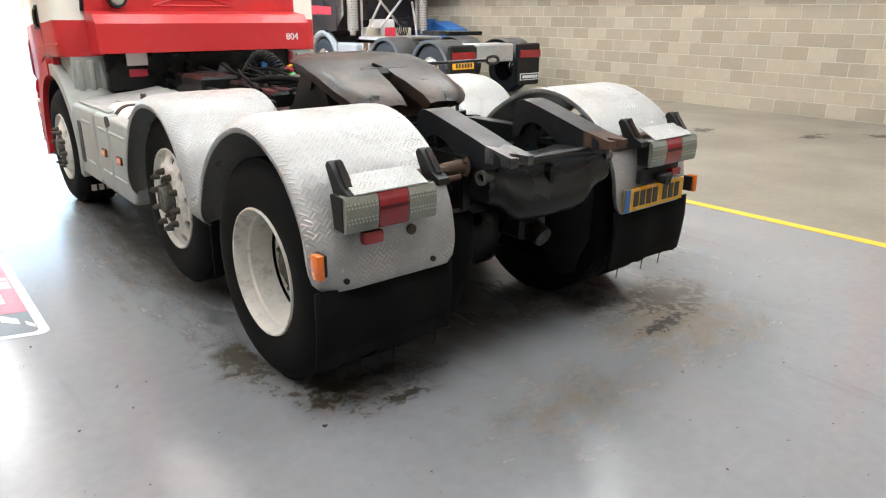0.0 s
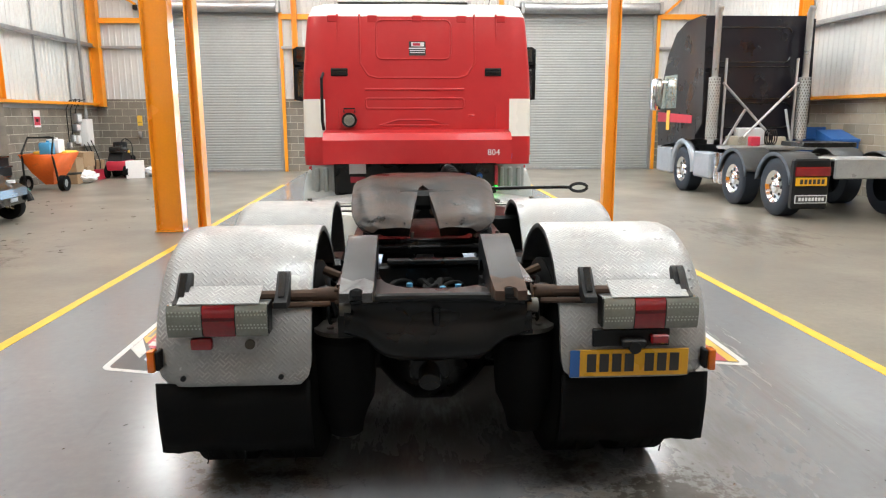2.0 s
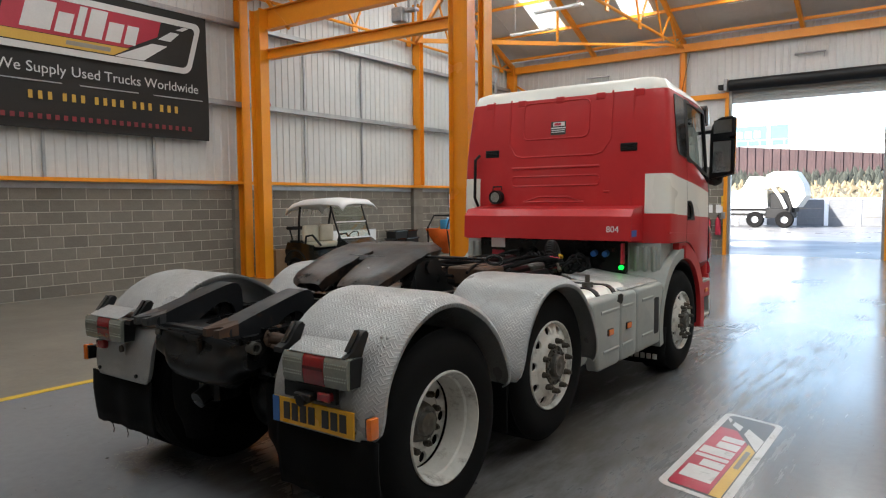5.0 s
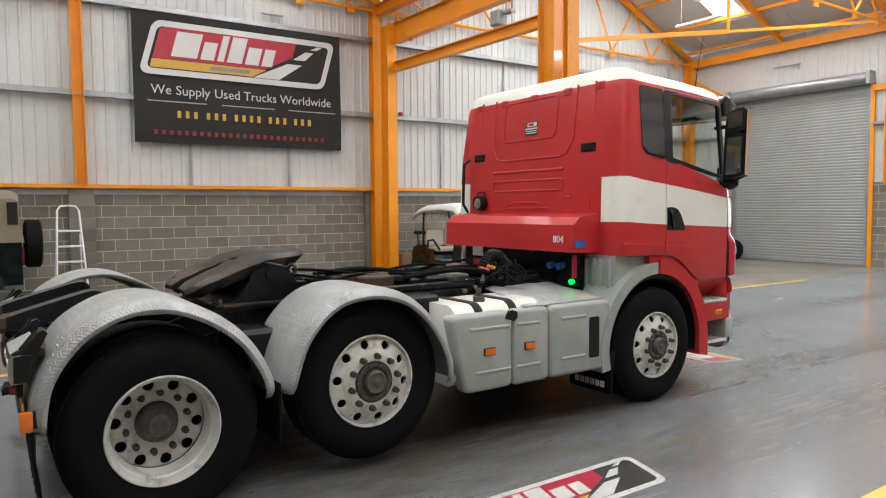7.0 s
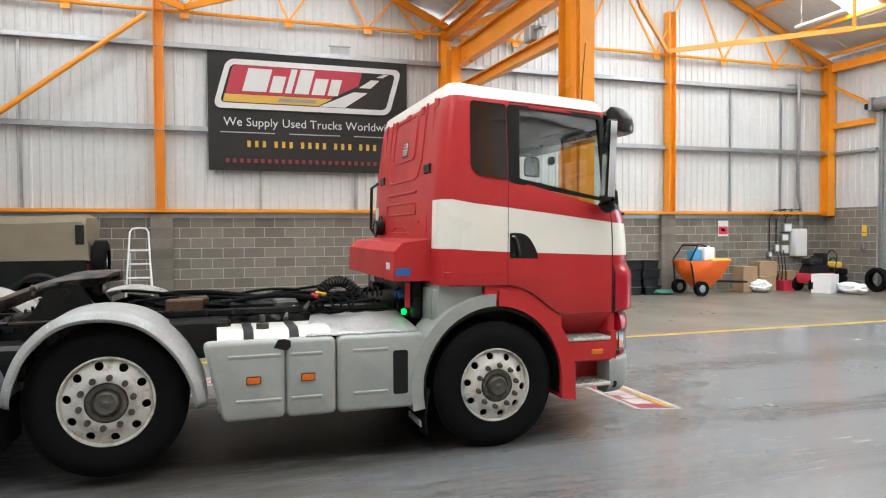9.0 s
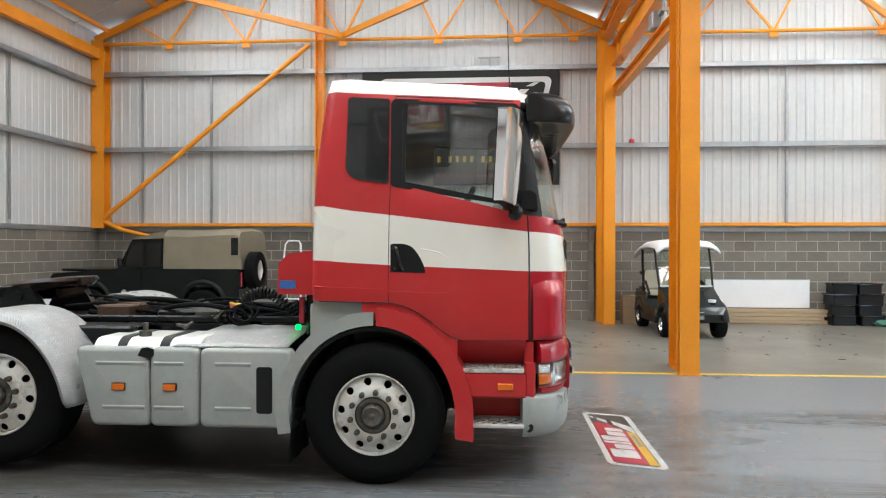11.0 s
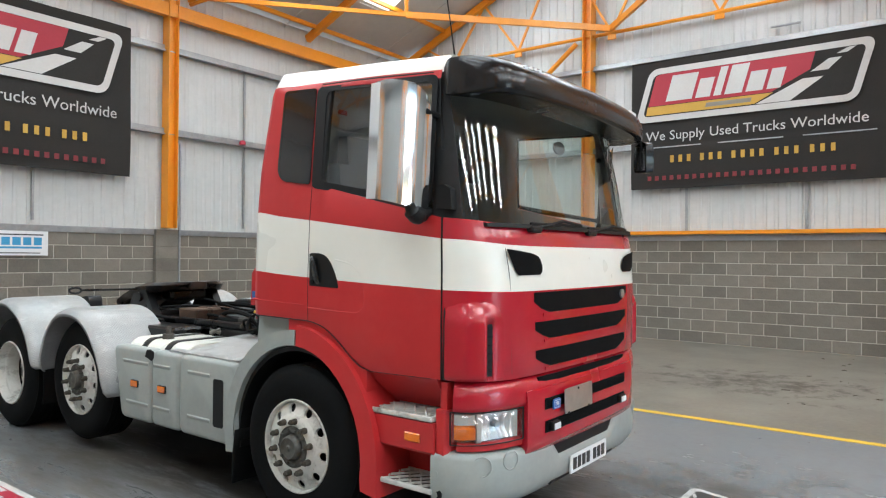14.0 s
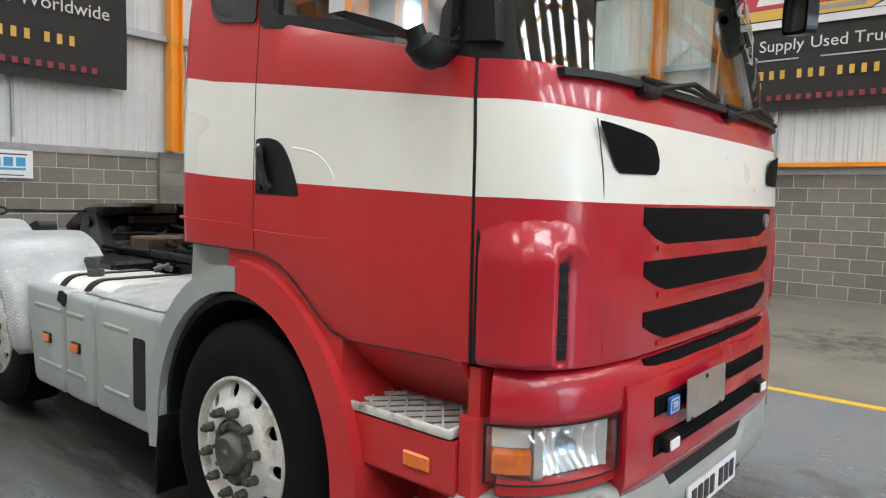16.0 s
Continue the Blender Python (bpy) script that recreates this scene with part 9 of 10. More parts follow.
def off_roader(at, turn):
    """Canvas-backed pick-up; local y ahead, origin under its middle."""
    t = thing("off_road_pickup", at, "black off-road pick-up with a khaki canvas back", "off-road vehicle", turn=turn)
    b = nb()
    prism(b, [(-1.86, 0.55), (-1.55, 0.55), (-1.45, 0.85), (-0.75, 0.85), (-0.65, 0.55), (0.85, 0.55), (0.95, 0.85), (1.65, 0.85), (1.75, 0.55), (2.1, 0.55), (2.12, 1.05), (2.05, 1.12), (0.72, 1.22), (-1.86, 1.22)], "x", -0.86, 0.86)
    bevel_all(b, 0.02, 2)
    part("body", b, M_DKGREEN, t, "dark body tub and bonnet")
    b = nb()
    prism(b, [(0.78, 1.2), (0.72, 1.24), (0.45, 1.78), (0.42, 1.82), (-0.25, 1.84), (-0.27, 1.2)], "x", -0.76, 0.76)
    bevel_all(b, 0.03, 2)
    cab_ = part("cab", b, M_DKGREEN, t)
    for sgn in (1, -1):
        b = nb()
        prism(b, [(0.62, 1.27), (0.40, 1.73), (-0.18, 1.75), (-0.18, 1.27)], "x", sgn * 0.762, sgn * 0.770)
        part("door_window", b, M_GLOSSBLACK, cab_, "dark side window")
        b = nb()
        for p0, p1 in (((0.64, 1.26), (0.41, 1.75)), ((0.41, 1.75), (-0.19, 1.77)), ((-0.19, 1.77), (-0.19, 1.26)), ((-0.19, 1.26), (0.64, 1.26)), ((0.12, 1.26), (0.12, 1.76))):
            bar(b, (sgn * 0.772, *p0), (sgn * 0.772, *p1), 0.025, 0.025)
        part("window_frame", b, M_BLACK, cab_)
        b = nb()
        tube(b, [(sgn * 0.85, -1.1 + 0.46 * math.cos(radians(a)), 0.5 + 0.46 * math.sin(radians(a))) for a in range(0, 181, 15)], 0.05, 8)
        part("rear_arch", b, M_BLACK, t)
        b = nb()
        tube(b, [(sgn * 0.85, 1.3 + 0.46 * math.cos(radians(a)), 0.5 + 0.46 * math.sin(radians(a))) for a in range(0, 181, 15)], 0.05, 8)
        part("front_arch", b, M_BLACK, t)
        simple_wheel(t, (sgn * 0.88, -1.1, 0.4), 0.4, 0.26, sgn, M_ALU, 0.55)
        simple_wheel(t, (sgn * 0.88, 1.3, 0.4), 0.4, 0.26, sgn, M_ALU, 0.55)
        b = nb()
        box(b, sgn * 0.84 - 0.05, sgn * 0.84 + 0.05, 0.6, 0.7, 1.25, 1.45, 0.03)
        part("door_mirror", b, M_BLACK, t)
        b = nb()
        box(b, sgn * 0.74 - 0.06, sgn * 0.74 + 0.06, -1.89, -1.85, 0.85, 1.15, 0.01)
        part("tail_lamp", b, M_LENS_RED, t)
    b = nb()
    cols = []
    for y, top, wd in ((-0.24, 1.97, 0.76), (-0.27, 2.0, 0.80), (-0.8, 1.99, 0.80), (-1.4, 2.02, 0.80), (-1.76, 2.03, 0.80), (-1.84, 1.97, 0.80)):
        cols.append([b.verts.new((x, y - (0.06 if z < 1.3 and y < -1.7 else 0), z)) for x, z in ((-wd - 0.03, 1.21), (-wd - 0.015, 1.6), (-wd, top - 0.12), (-wd + 0.1, top), (0, top + 0.03), (wd - 0.1, top), (wd, top - 0.12), (wd + 0.015, 1.6), (wd + 0.03, 1.21))])
    for a, c in zip(cols, cols[1:]):
        for j in range(8):
            b.faces.new((a[j], c[j], c[j + 1], a[j + 1]))
    b.faces.new(cols[0]), b.faces.new(cols[-1][::-1])
    cv = part("canvas_hood", b, M_CANVAS, t, "khaki canvas hood")
    b = nb()
    prism(b, [(0.55, 1.80), (-0.3, 1.83), (-0.3, 2.0), (0.0, 1.93)], "x", -0.74, 0.74)
    part("canvas_front", b, M_CANVAS, cv)
    for sgn in (1, -1):
        b = nb()
        box(b, sgn * 0.825 - 0.006, sgn * 0.825 + 0.006, -1.82, -1.68, 1.5, 1.85)
        part("hood_window", b, M_GLOSSBLACK, cv)
    b = nb()
    lathe(b, [(0.0, 0.22), (0.0, 0.33), (-0.03, 0.39), (-0.22, 0.39), (-0.25, 0.33), (-0.25, 0.22)], (-0.40, -1.91, 1.18), "y", 32)
    sp = part("spare_tyre", b, M_RUBBER, t, "knobbly spare tyre on the tailgate")
    b = nb()
    lathe(b, [(-0.2, 0.23), (-0.16, 0.2), (-0.12, 0.08), (-0.14, 0.001)], (-0.40, -1.91, 1.18), "y", 24)
    part("spare_rim", b, M_ALU, sp)
    b = nb()
    box(b, -0.88, 0.88, 2.1, 2.24, 0.55, 0.72, 0.02)
    part("front_bumper", b, M_BLACK, t)
    b = nb()
    box(b, -0.55, 0.55, 2.1, 2.13, 0.75, 1.05, 0.02)
    part("radiator_grille", b, M_BLACK, t)
    b = nb()
    box(b, -0.7, 0.7, 0.75, 2.0, 1.16, 1.215, 0.03, 2)
    part("bonnet", b, M_DKGREEN, t)
    for sgn in (1, -1):
        b = nb()
        disc(b, (sgn * 0.86, 0.55, 0.74), "x", 0.055, sgn * 0.004, 20)
        part("door_badge", b, M_WORNPRINT, t)
        for y0, y1, z, h in ((-0.12, 0.14, 0.725, 0.04), (0.18, 0.44, 0.725, 0.04), (-0.04, 0.38, 0.68, 0.02)):
            b = nb()
            box(b, min(sgn * 0.86, sgn * 0.864), max(sgn * 0.86, sgn * 0.864), y0, y1, z, z + h)
            part("door_writing", b, M_WORNPRINT, t)
    return t


off_roader((-6.05, 0.75, 0.0), 180)


# second tractor unit, dark, with stacks and wheel covers
def dark_tractor(at):
    t = thing("tractor_unit", at, "dark navy tractor unit with chrome stacks and polished wheels", "truck", turn=0.0001)
    b = nb()
    prism(b, [(3.55, 1.25), (5.85, 1.0), (5.95, 1.6), (5.75, 2.6), (5.45, 3.25), (5.0, 3.72), (4.4, 3.92), (3.55, 3.95)], "x", -1.22, 1.22)
    bevel_all(b, 0.08, 3)
    cb = part("cab", b, M_NAVY, t, "tall dark cab with a roof deflector")
    for sgn in (1, -1):
        b = nb()
        prism(b, [(4.75, 1.95), (5.72, 1.95), (5.58, 2.75), (4.75, 2.75)], "x", sgn * 1.222, sgn * 1.232)
        part("side_window", b, M_PANE, cb, "pale reflecting side window")
        b = nb()
        prism(b, [(3.75, 1.60), (5.93, 1.62), (5.9, 1.86), (3.75, 1.78)], "x", sgn * 1.224, sgn * 1.234)
        part("red_stripe", b, M_SIGNRED, cb, "red stripe on the door")
        b = nb()
        box(b, sgn * 1.236 - 0.006, sgn * 1.236 + 0.006, 5.1, 5.3, 1.42, 1.9)
        part("door_emblem", b, M_SIGNYELLOW, cb)
        b = nb()
        prism(b, [(3.5, 1.35), (3.62, 3.95), (3.3, 3.85), (3.2, 1.6)], "x", sgn * 1.2, sgn * 1.23)
        part("side_deflector", b, M_NAVY, cb)
        b = nb()
        box(b, sgn * 1.42 - 0.13, sgn * 1.42 + 0.13, 5.55, 5.7, 1.9, 2.7, 0.05, 2)
        tube(b, [(sgn * 1.2, 5.6, 2.6), (sgn * 1.4, 5.6, 2.6)], 0.03, 6)
        part("door_mirror", b, M_CHROME, t)
        # stacks
        b = nb()
        x = sgn * 1.02
        tube(b, [(x, 3.15, 1.15), (x, 3.15, 3.95), (x, 3.08, 4.08)], 0.07, 14)
        st = part("exhaust_pipe", b, M_ALU, t, "bright upright exhaust pipe with a pierced guard")
        b = nb()
        tube(b, [(x, 3.15, 1.25), (x, 3.15, 2.6)], 0.125, 18)
        hg = part("heat_guard", b, M_WORNALU, st)
        b = nb()
        for q in range(22):
            for w in range(7):
                a = math.pi + math.pi * (w + 0.5 * (q % 2)) / 7
                p_ = Vector((x + 0.126 * math.cos(a), 3.15 + 0.126 * math.sin(a), 1.29 + 0.06 * q))
                bar(b, p_ - Vector((0, 0, 0.016)), p_ + Vector((0, 0, 0.016)), 0.02, 0.006)
        tagged(part("guard_holes", b, M_RUSTNUT, hg), kind="stuff")
        b = nb()
        tube(b, [(sgn * 0.80, 3.1, 1.1), (sgn * 0.80, 3.1, 3.0)], 0.03, 8)
        tube(b, [(sgn * 0.78, 3.05, 1.1), (sgn * 0.45, 2.8, 1.9)], 0.03, 8)
        part("stack_post", b, M_ALU, t)
        b = nb()
        tube(b, [(sgn * 0.85, 3.08, 2.48), (-sgn * 0.35, 3.06 - 0.05 * sgn, 1.3)], 0.03, 8)
        part("cross_brace", b, M_ALU, t)
        # lower side: white fairing, tanks, wheels and arches
        b = nb()
        tube(b, [(sgn * 1.16, 4.25 + 0.62 * math.cos(radians(a)), 0.52 + 0.66 * math.sin(radians(a))) for a in range(-10, 191, 12)], 0.085, 8)
        part("front_arch", b, M_FAIRING, t, "pale front wheel arch")
        b = nb()
        box(b, sgn * 1.05 - 0.16, sgn * 1.05 + 0.16, 4.9, 5.9, 0.35, 1.0, 0.05)
        part("front_corner", b, M_FAIRING, t)
        b = nb()
        box(b, sgn * 1.05 - 0.14, sgn * 1.05 + 0.14, 2.75, 3.62, 0.40, 0.98, 0.04)
        part("side_fairing", b, M_FAIRING, t, "pale side fairing")
        b = nb()
        for y in (2.25, 2.5):
            tube(b, [(sgn * 1.08, y, 0.35), (sgn * 1.08, y, 1.0)], 0.11, 14)
        part("air_tank", b, M_CHROME, t, "upright chrome air tanks")
        for y in (0.0, 1.6):
            b = nb()
            pts = [(y + 0.64 * math.cos(radians(a)), 0.52 + 0.62 * math.sin(radians(a))) for a in range(8, 173, 11)]
            inn = [(y + 0.56 * math.cos(radians(a)), 0.52 + 0.55 * math.sin(radians(a))) for a in range(172, 7, -11)]
            va = [b.verts.new((sgn * 0.62, p[0], p[1])) for p in pts]
            vb = [b.verts.new((sgn * 1.24, p[0], p[1])) for p in pts]
            vc = [b.verts.new((sgn * 1.24, p[0], p[1])) for p in inn[::-1]]
            for k in range(len(pts) - 1):
                b.faces.new((va[k], va[k + 1], vb[k + 1], vb[k]))
                b.faces.new((vb[k], vb[k + 1], vc[k + 1], vc[k]))
            for f in b.faces:
                f.material_index = 1 if abs(f.normal.x) > 0.5 else 0
            b.normal_update()
            for f in b.faces:
                f.material_index = 1 if abs(f.normal.x) > 0.5 else 0
            gd = part("mudguard", b, [M_GUARDTOP, M_GUARDEDGE], t, "dark grey plastic mudguard with a blue-grey edge")
            sd = gd.modifiers.new("thickness", "SOLIDIFY")
            sd.thickness = 0.03
        for y in (0.0, 1.6, 4.25):
            simple_wheel(t, (sgn * 1.2, y, 0.52), 0.52, 0.34, sgn, M_CHROME, 0.56, tyre_m=M_BLUETYRE)
        b = nb()
        box(b, sgn * 0.93 - 0.32, sgn * 0.93 + 0.32, -0.72, -0.58, 0.20, 1.05, 0.03)
        fl_ = part("rear_guard", b, M_BLACK, t, "black rear guard and mudflap")
        b = nb()
        box(b, sgn * 0.93 - 0.31, sgn * 0.93 + 0.31, -0.745, -0.725, 0.76, 0.92, 0.01)
        part("rear_lamp", b, M_LENS_RED, fl_)
        b = nb()
        box(b, sgn * 0.93 - 0.28, sgn * 0.93 + 0.28, -0.735, -0.725, 0.30, 0.44)
        part("white_frame", b, M_SIGNWHITE, fl_)
        b = nb()
        box(b, sgn * 0.93 - 0.265, sgn * 0.93 + 0.265, -0.74, -0.736, 0.315, 0.425)
        part("dark_plate", b, M_SIGNBLACK, fl_)
        b = nb()
        for k in range(8):
            x = sgn * 0.93 - 0.22 + 0.058 * k
            box(b, x, x + 0.042, -0.744, -0.741, 0.34, 0.40)
        part("lettering_bar", b, M_SIGNWHITE, fl_)
    b = nb()
    box(b, -1.22, -0.68, -0.745, -0.73, 0.60, 0.74)
    npl = part("rear_plate", b, M_PLATE_Y, t, "yellow number plate")
    for k in range(6):
        b = nb()
        box(b, -1.15 + 0.075 * k, -1.10 + 0.075 * k, -0.75, -0.746, 0.63, 0.71)
        part("character_bar", b, M_SIGNBLACK, npl)
    b = nb()
    box(b, -0.45, 0.45, -0.6, 4.0, 0.75, 1.02, 0.02)
    part("chassis", b, M_CHASSIS, t)
    b = nb()
    prism(b, rounded(-0.5, 0.5, 0.2, 1.3, 0.2), "z", 1.2, 1.28)
    part("coupling_plate", b, M_CHASSIS, t, "black coupling plate")
    b = nb()
    box(b, -0.5, 0.5, -0.62, -0.1, 1.0, 1.06, 0.02)
    box(b, -0.5, 0.5, -0.66, -0.6, 0.7, 1.05, 0.02)
    part("rear_step", b, M_TREAD, t, "bright tread plate rear step")
    b = nb()
    box(b, -0.9, 0.9, 2.2, 3.1, 1.05, 1.12, 0.01)
    part("catwalk", b, M_ALU, t)
    b = nb()
    box(b, -0.35, 0.3, 3.3, 3.5, 1.1, 1.5, 0.03)
    part("valve_panel", b, M_SIGNWHITE, t)
    b = nb()
    box(b, -0.3, -0.1, 2.7, 2.9, 1.12, 1.32, 0.02)
    part("red_box", b, M_SIGNRED, t)
    b = nb()
    box(b, -0.55, -0.1, 3.3, 3.48, 1.05, 1.32, 0.02)
    part("pale_box", b, M_CREAM, t)
    b = nb()
    box(b, 0.35, 0.8, 3.3, 3.48, 1.05, 1.3, 0.02)
    part("pale_box", b, M_CREAM, t)
    for z0, z1, hw in ((1.5, 2.05, 0.95), (2.15, 2.85, 0.95), (2.95, 3.7, 0.85)):
        b = nb()
        tube(b, [(x, 3.545, z) for x, z in rounded(-hw, hw, z0, z1, 0.12, 5)], 0.02, 6)
        part("panel_rib", b, M_GLOSSBLACK, cb)
    for sgn in (1, -1):
        b = nb()
        tube(b, [(sgn * 1.2, 3.5, 1.4), (sgn * 1.2, 3.5, 3.88)], 0.018, 6)
        part("edge_trim", b, M_CHROME, cb)
    for k in range(4):
        b = nb()
        tube(b, [(0.15 + 0.05 * k, 2.9 + 0.12 * math.cos(a), 1.3 + 0.16 * math.sin(a)) for a in (2 * math.pi * j / 18 for j in range(19))], 0.014, 6, cap=False)
        part("coiled_line", b, M_BLACK, t)
    b = nb()
    box(b, -1.2, 1.2, 5.6, 5.98, 0.35, 1.1, 0.06)
    part("bumper", b, M_FAIRING, t)
    return t


dark_tractor((10.12, 11.35, 0.0))


# along the west wall
t = thing("white_board", (XW + 0.1, 13.55, 0.32), "long white panel standing on timber against the block wall", "panel")
b = nb()
box(b, XW + 0.06, XW + 0.085, 12.44, 14.68, 0.33, 0.95, 0.003)
part("panel", b, M_SIGNWHITE, t)
b = nb()
box(b, XW + 0.05, XW + 0.09, 12.43, 14.69, 0.95, 0.965)
part("top_edge", b, M_GALV, t)
for k in range(8):
    b = nb()
    x0 = XW + 0.1 + 0.14 * (k % 2)
    box(b, x0, x0 + 0.13, 12.2 + 0.05 * (k % 3), 14.85 + 0.07 * ((k * 2) % 3), 0.008 + 0.078 * (k // 2), 0.078 + 0.078 * (k // 2), 0.004)
    solid("timber_plank", b, M_WOOD, "long sawn timber plank in a low stack", "plank", "stack of planks")


def crate(x, y, z, turn):
    t_ = thing("plastic_crate", (x, y, z), "black plastic stacking crate", "crate", "stacked black crates", turn=turn)
    b2 = nb()
    for a in ((-0.24, 0.24, -0.19, -0.17), (-0.24, 0.24, 0.17, 0.19), (-0.24, -0.22, -0.19, 0.19), (0.22, 0.24, -0.19, 0.19)):
        box(b2, *a, 0.0, 0.2, 0.004)
    box(b2, -0.23, 0.23, -0.18, 0.18, 0, 0.015)
    part("tub", b2, M_BLACK, t_)
    b2 = nb()
    for a in ((-0.26, 0.26, -0.21, -0.17), (-0.26, 0.26, 0.17, 0.21), (-0.26, -0.22, -0.21, 0.21), (0.22, 0.26, -0.21, 0.21)):
        box(b2, *a, 0.19, 0.225, 0.006)
    part("rim", b2, M_GLOSSBLACK, t_)


for i, y in enumerate((15.05, 15.6)):
    for k in range(4):
        crate(XW + 0.42 + 0.03 * math.sin(5 * k + i), y + 0.12 + 0.035 * math.sin(3 * k + 2 * i), 0.002 + 0.225 * k, 90 + 9 * math.sin(4 * k + 3 * i))

random.seed(77)
b = nb()
for k in range(70):
    x, y = random.uniform(-6.9, -2.2), random.uniform(8.2, 14.6)
    a_, L = random.uniform(0, 6.28), random.uniform(0.015, 0.05)
    if k % 4 == 0:
        tube(b, [(x, y, 0.008), (x + 2.2 * L * math.cos(a_), y + 2.2 * L * math.sin(a_), 0.01)], 0.004, 5)
    else:
        c_, s_ = math.cos(a_) * L, math.sin(a_) * L
        q = [(x - c_, y - s_, 0.004), (x - 0.4 * s_, y + 0.4 * c_, 0.012), (x + c_, y + s_, 0.006), (x + 0.4 * s_, y - 0.4 * c_, 0.014)]
        b.faces.new([b.verts.new(p) for p in q])
solid("leaf_litter", b, material("dry_leaves", (0.07, 0.04, 0.022), (0.035, 0.024, 0.016), 0.8), "dry brown leaves and twigs scattered on the concrete", "leaf litter", kind="stuff")

t = thing("salt_spreader", (-6.5, 16.9, 0.0), "orange tow-along salt spreader with a black frame", "salt spreader")
b = nb()
for (za, zb), (sa, sb) in ((((0.45, 0.90)), ((0.42, 0.62))),):
    lo = [(-6.5 - sa * 0.6, 16.95 - sa), (-6.5 + sa * 0.6, 16.95 - sa), (-6.5 + sa * 0.6, 16.95 + sa), (-6.5 - sa * 0.6, 16.95 + sa)]
    hi = [(-6.5 - sb * 0.7, 16.95 - sb), (-6.5 + sb * 0.7, 16.95 - sb), (-6.5 + sb * 0.7, 16.95 + sb), (-6.5 - sb * 0.7, 16.95 + sb)]
    bot = [(-6.6, 16.8), (-6.4, 16.8), (-6.4, 17.1), (-6.6, 17.1)]
    rings_ = [[b.verts.new((x, y, z)) for x, y in q] for q, z in ((bot, 0.15), (lo, za), (hi, zb))]
    for r0, r1 in zip(rings_, rings_[1:]):
        for j in range(4):
            b.faces.new((r0[j], r0[(j + 1) % 4], r1[(j + 1) % 4], r1[j]))
    b.faces.new(rings_[0])
hp = part("hopper", b, M_ORANGEPLASTIC, t, "orange plastic hopper")
sd = hp.modifiers.new("thickness", "SOLIDIFY")
sd.thickness = 0.02
b = nb()
box(b, -6.9, -6.08, 16.95, 17.56, 0.87, 0.95, 0.02)
part("yellow_cover", b, M_SIGNYELLOW, hp)
for x in (-6.95, -6.05):
    b = nb()
    lathe(b, [(-0.06, 0.1), (-0.07, 0.19), (0.07, 0.19), (0.06, 0.1)], (x, 16.6, 0.2), "x", 20)
    w_ = part("tyre", b, M_RUBBER, t)
    b = nb()
    lathe(b, [(0.05, 0.1), (0.06, 0.05), (0.06, 0.001)], (x, 16.6, 0.2), "x", 16)
    part("rim", b, M_GALV, w_)
b = nb()
tube(b, [(-6.9, 16.45, 0.2), (-6.85, 16.35, 0.95), (-6.8, 16.6, 1.3), (-6.2, 16.6, 1.3), (-6.15, 16.35, 0.95), (-6.1, 16.45, 0.2)], 0.025, 8)
tube(b, [(-6.5, 16.6, 1.3), (-6.45, 16.9, 1.32), (-6.4, 17.2, 1.2)], 0.02, 8)
part("handle_frame", b, M_BLACK, t)
b = nb()
tube(b, [(-6.5, 17.3, 0.35), (-6.45, 18.4, 0.3)], 0.03, 8)
part("tow_bar", b, M_BLACK, t)
for p, s, m, lab in (((-6.35, 16.98, 0.95), 0.15, M_SIGNWHITE, "white plastic jerrycan on an orange hopper"), ((-6.4, 16.66, 0.92), 0.13, M_CYAN, "blue plastic can on an orange hopper")):
    b = nb()
    box(b, p[0] - s, p[0] + s, p[1] - s * 1.1, p[1] + s * 1.1, p[2] - 0.04, p[2] + s * 2, 0.03, 2)
    disc(b, (p[0], p[1] + s * 0.5, p[2] + s * 2), "z", 0.035, 0.04, 12)
    solid("jerrycan", b, m, lab, "jerrycan", "cans on the spreader")

# electric boxes and cables in the north-west corner
for y, z, w, h, d, lab in ((20.7, 1.62, 0.3, 0.26, 0.14, "pale grey electric box"), (20.62, 1.36, 0.26, 0.22, 0.12, "pale grey electric box"), (21.1, 0.92, 0.42, 0.8, 0.24, "tall pale grey electric cabinet"), (20.35, 1.05, 0.16, 0.22, 0.1, "small grey switch box"), (20.1, 0.9, 0.14, 0.16, 0.1, "small grey switch box"), (20.68, 1.0, 0.18, 0.24, 0.1, "small white socket box")):
    t = thing("electric_box", (XW + 0.02, y, z), lab + " on the block wall", "electric box", "electric boxes in the corner")
    b = nb()
    box(b, XW + 0.01, XW + 0.01 + d, y - w / 2, y + w / 2, z, z + h, 0.012, 2)
    part("case", b, M_GALV if "grey" in lab and h < 0.5 else M_SIGNWHITE, t)
    b = nb()
    box(b, XW + 0.01 + d, XW + 0.016 + d, y - w / 2 + 0.03, y + w / 2 - 0.03, z + 0.03, z + h - 0.03, 0.002)
    part("cover", b, M_SIGNWHITE, t)
for y, z in ((20.35, 1.27), (20.1, 1.06), (20.68, 1.88)):
    b = nb()
    tube(b, [(XW + 0.06, y, z), (XW + 0.06, y, 2.0), (XW + 0.14, y + 0.1, 2.25), (XW + 0.14, y + 0.5, 2.3), (XW + 0.06, y + 0.55, 2.1)], 0.016, 6)
    solid("cable", b, M_BLACK, "black cable running up the block wall", "cable", "cables in the corner")
b = nb()
tube(b, [(XW + 0.12, 21.2, 1.7), (XW + 0.12, 21.2, 2.3), (XW + 0.2, 21.0, 2.7), (XW + 0.2, 21.0, 6.2)], 0.05, 8)
solid("conduit", b, M_GALV, "grey conduit pipe up the wall", "pipe")


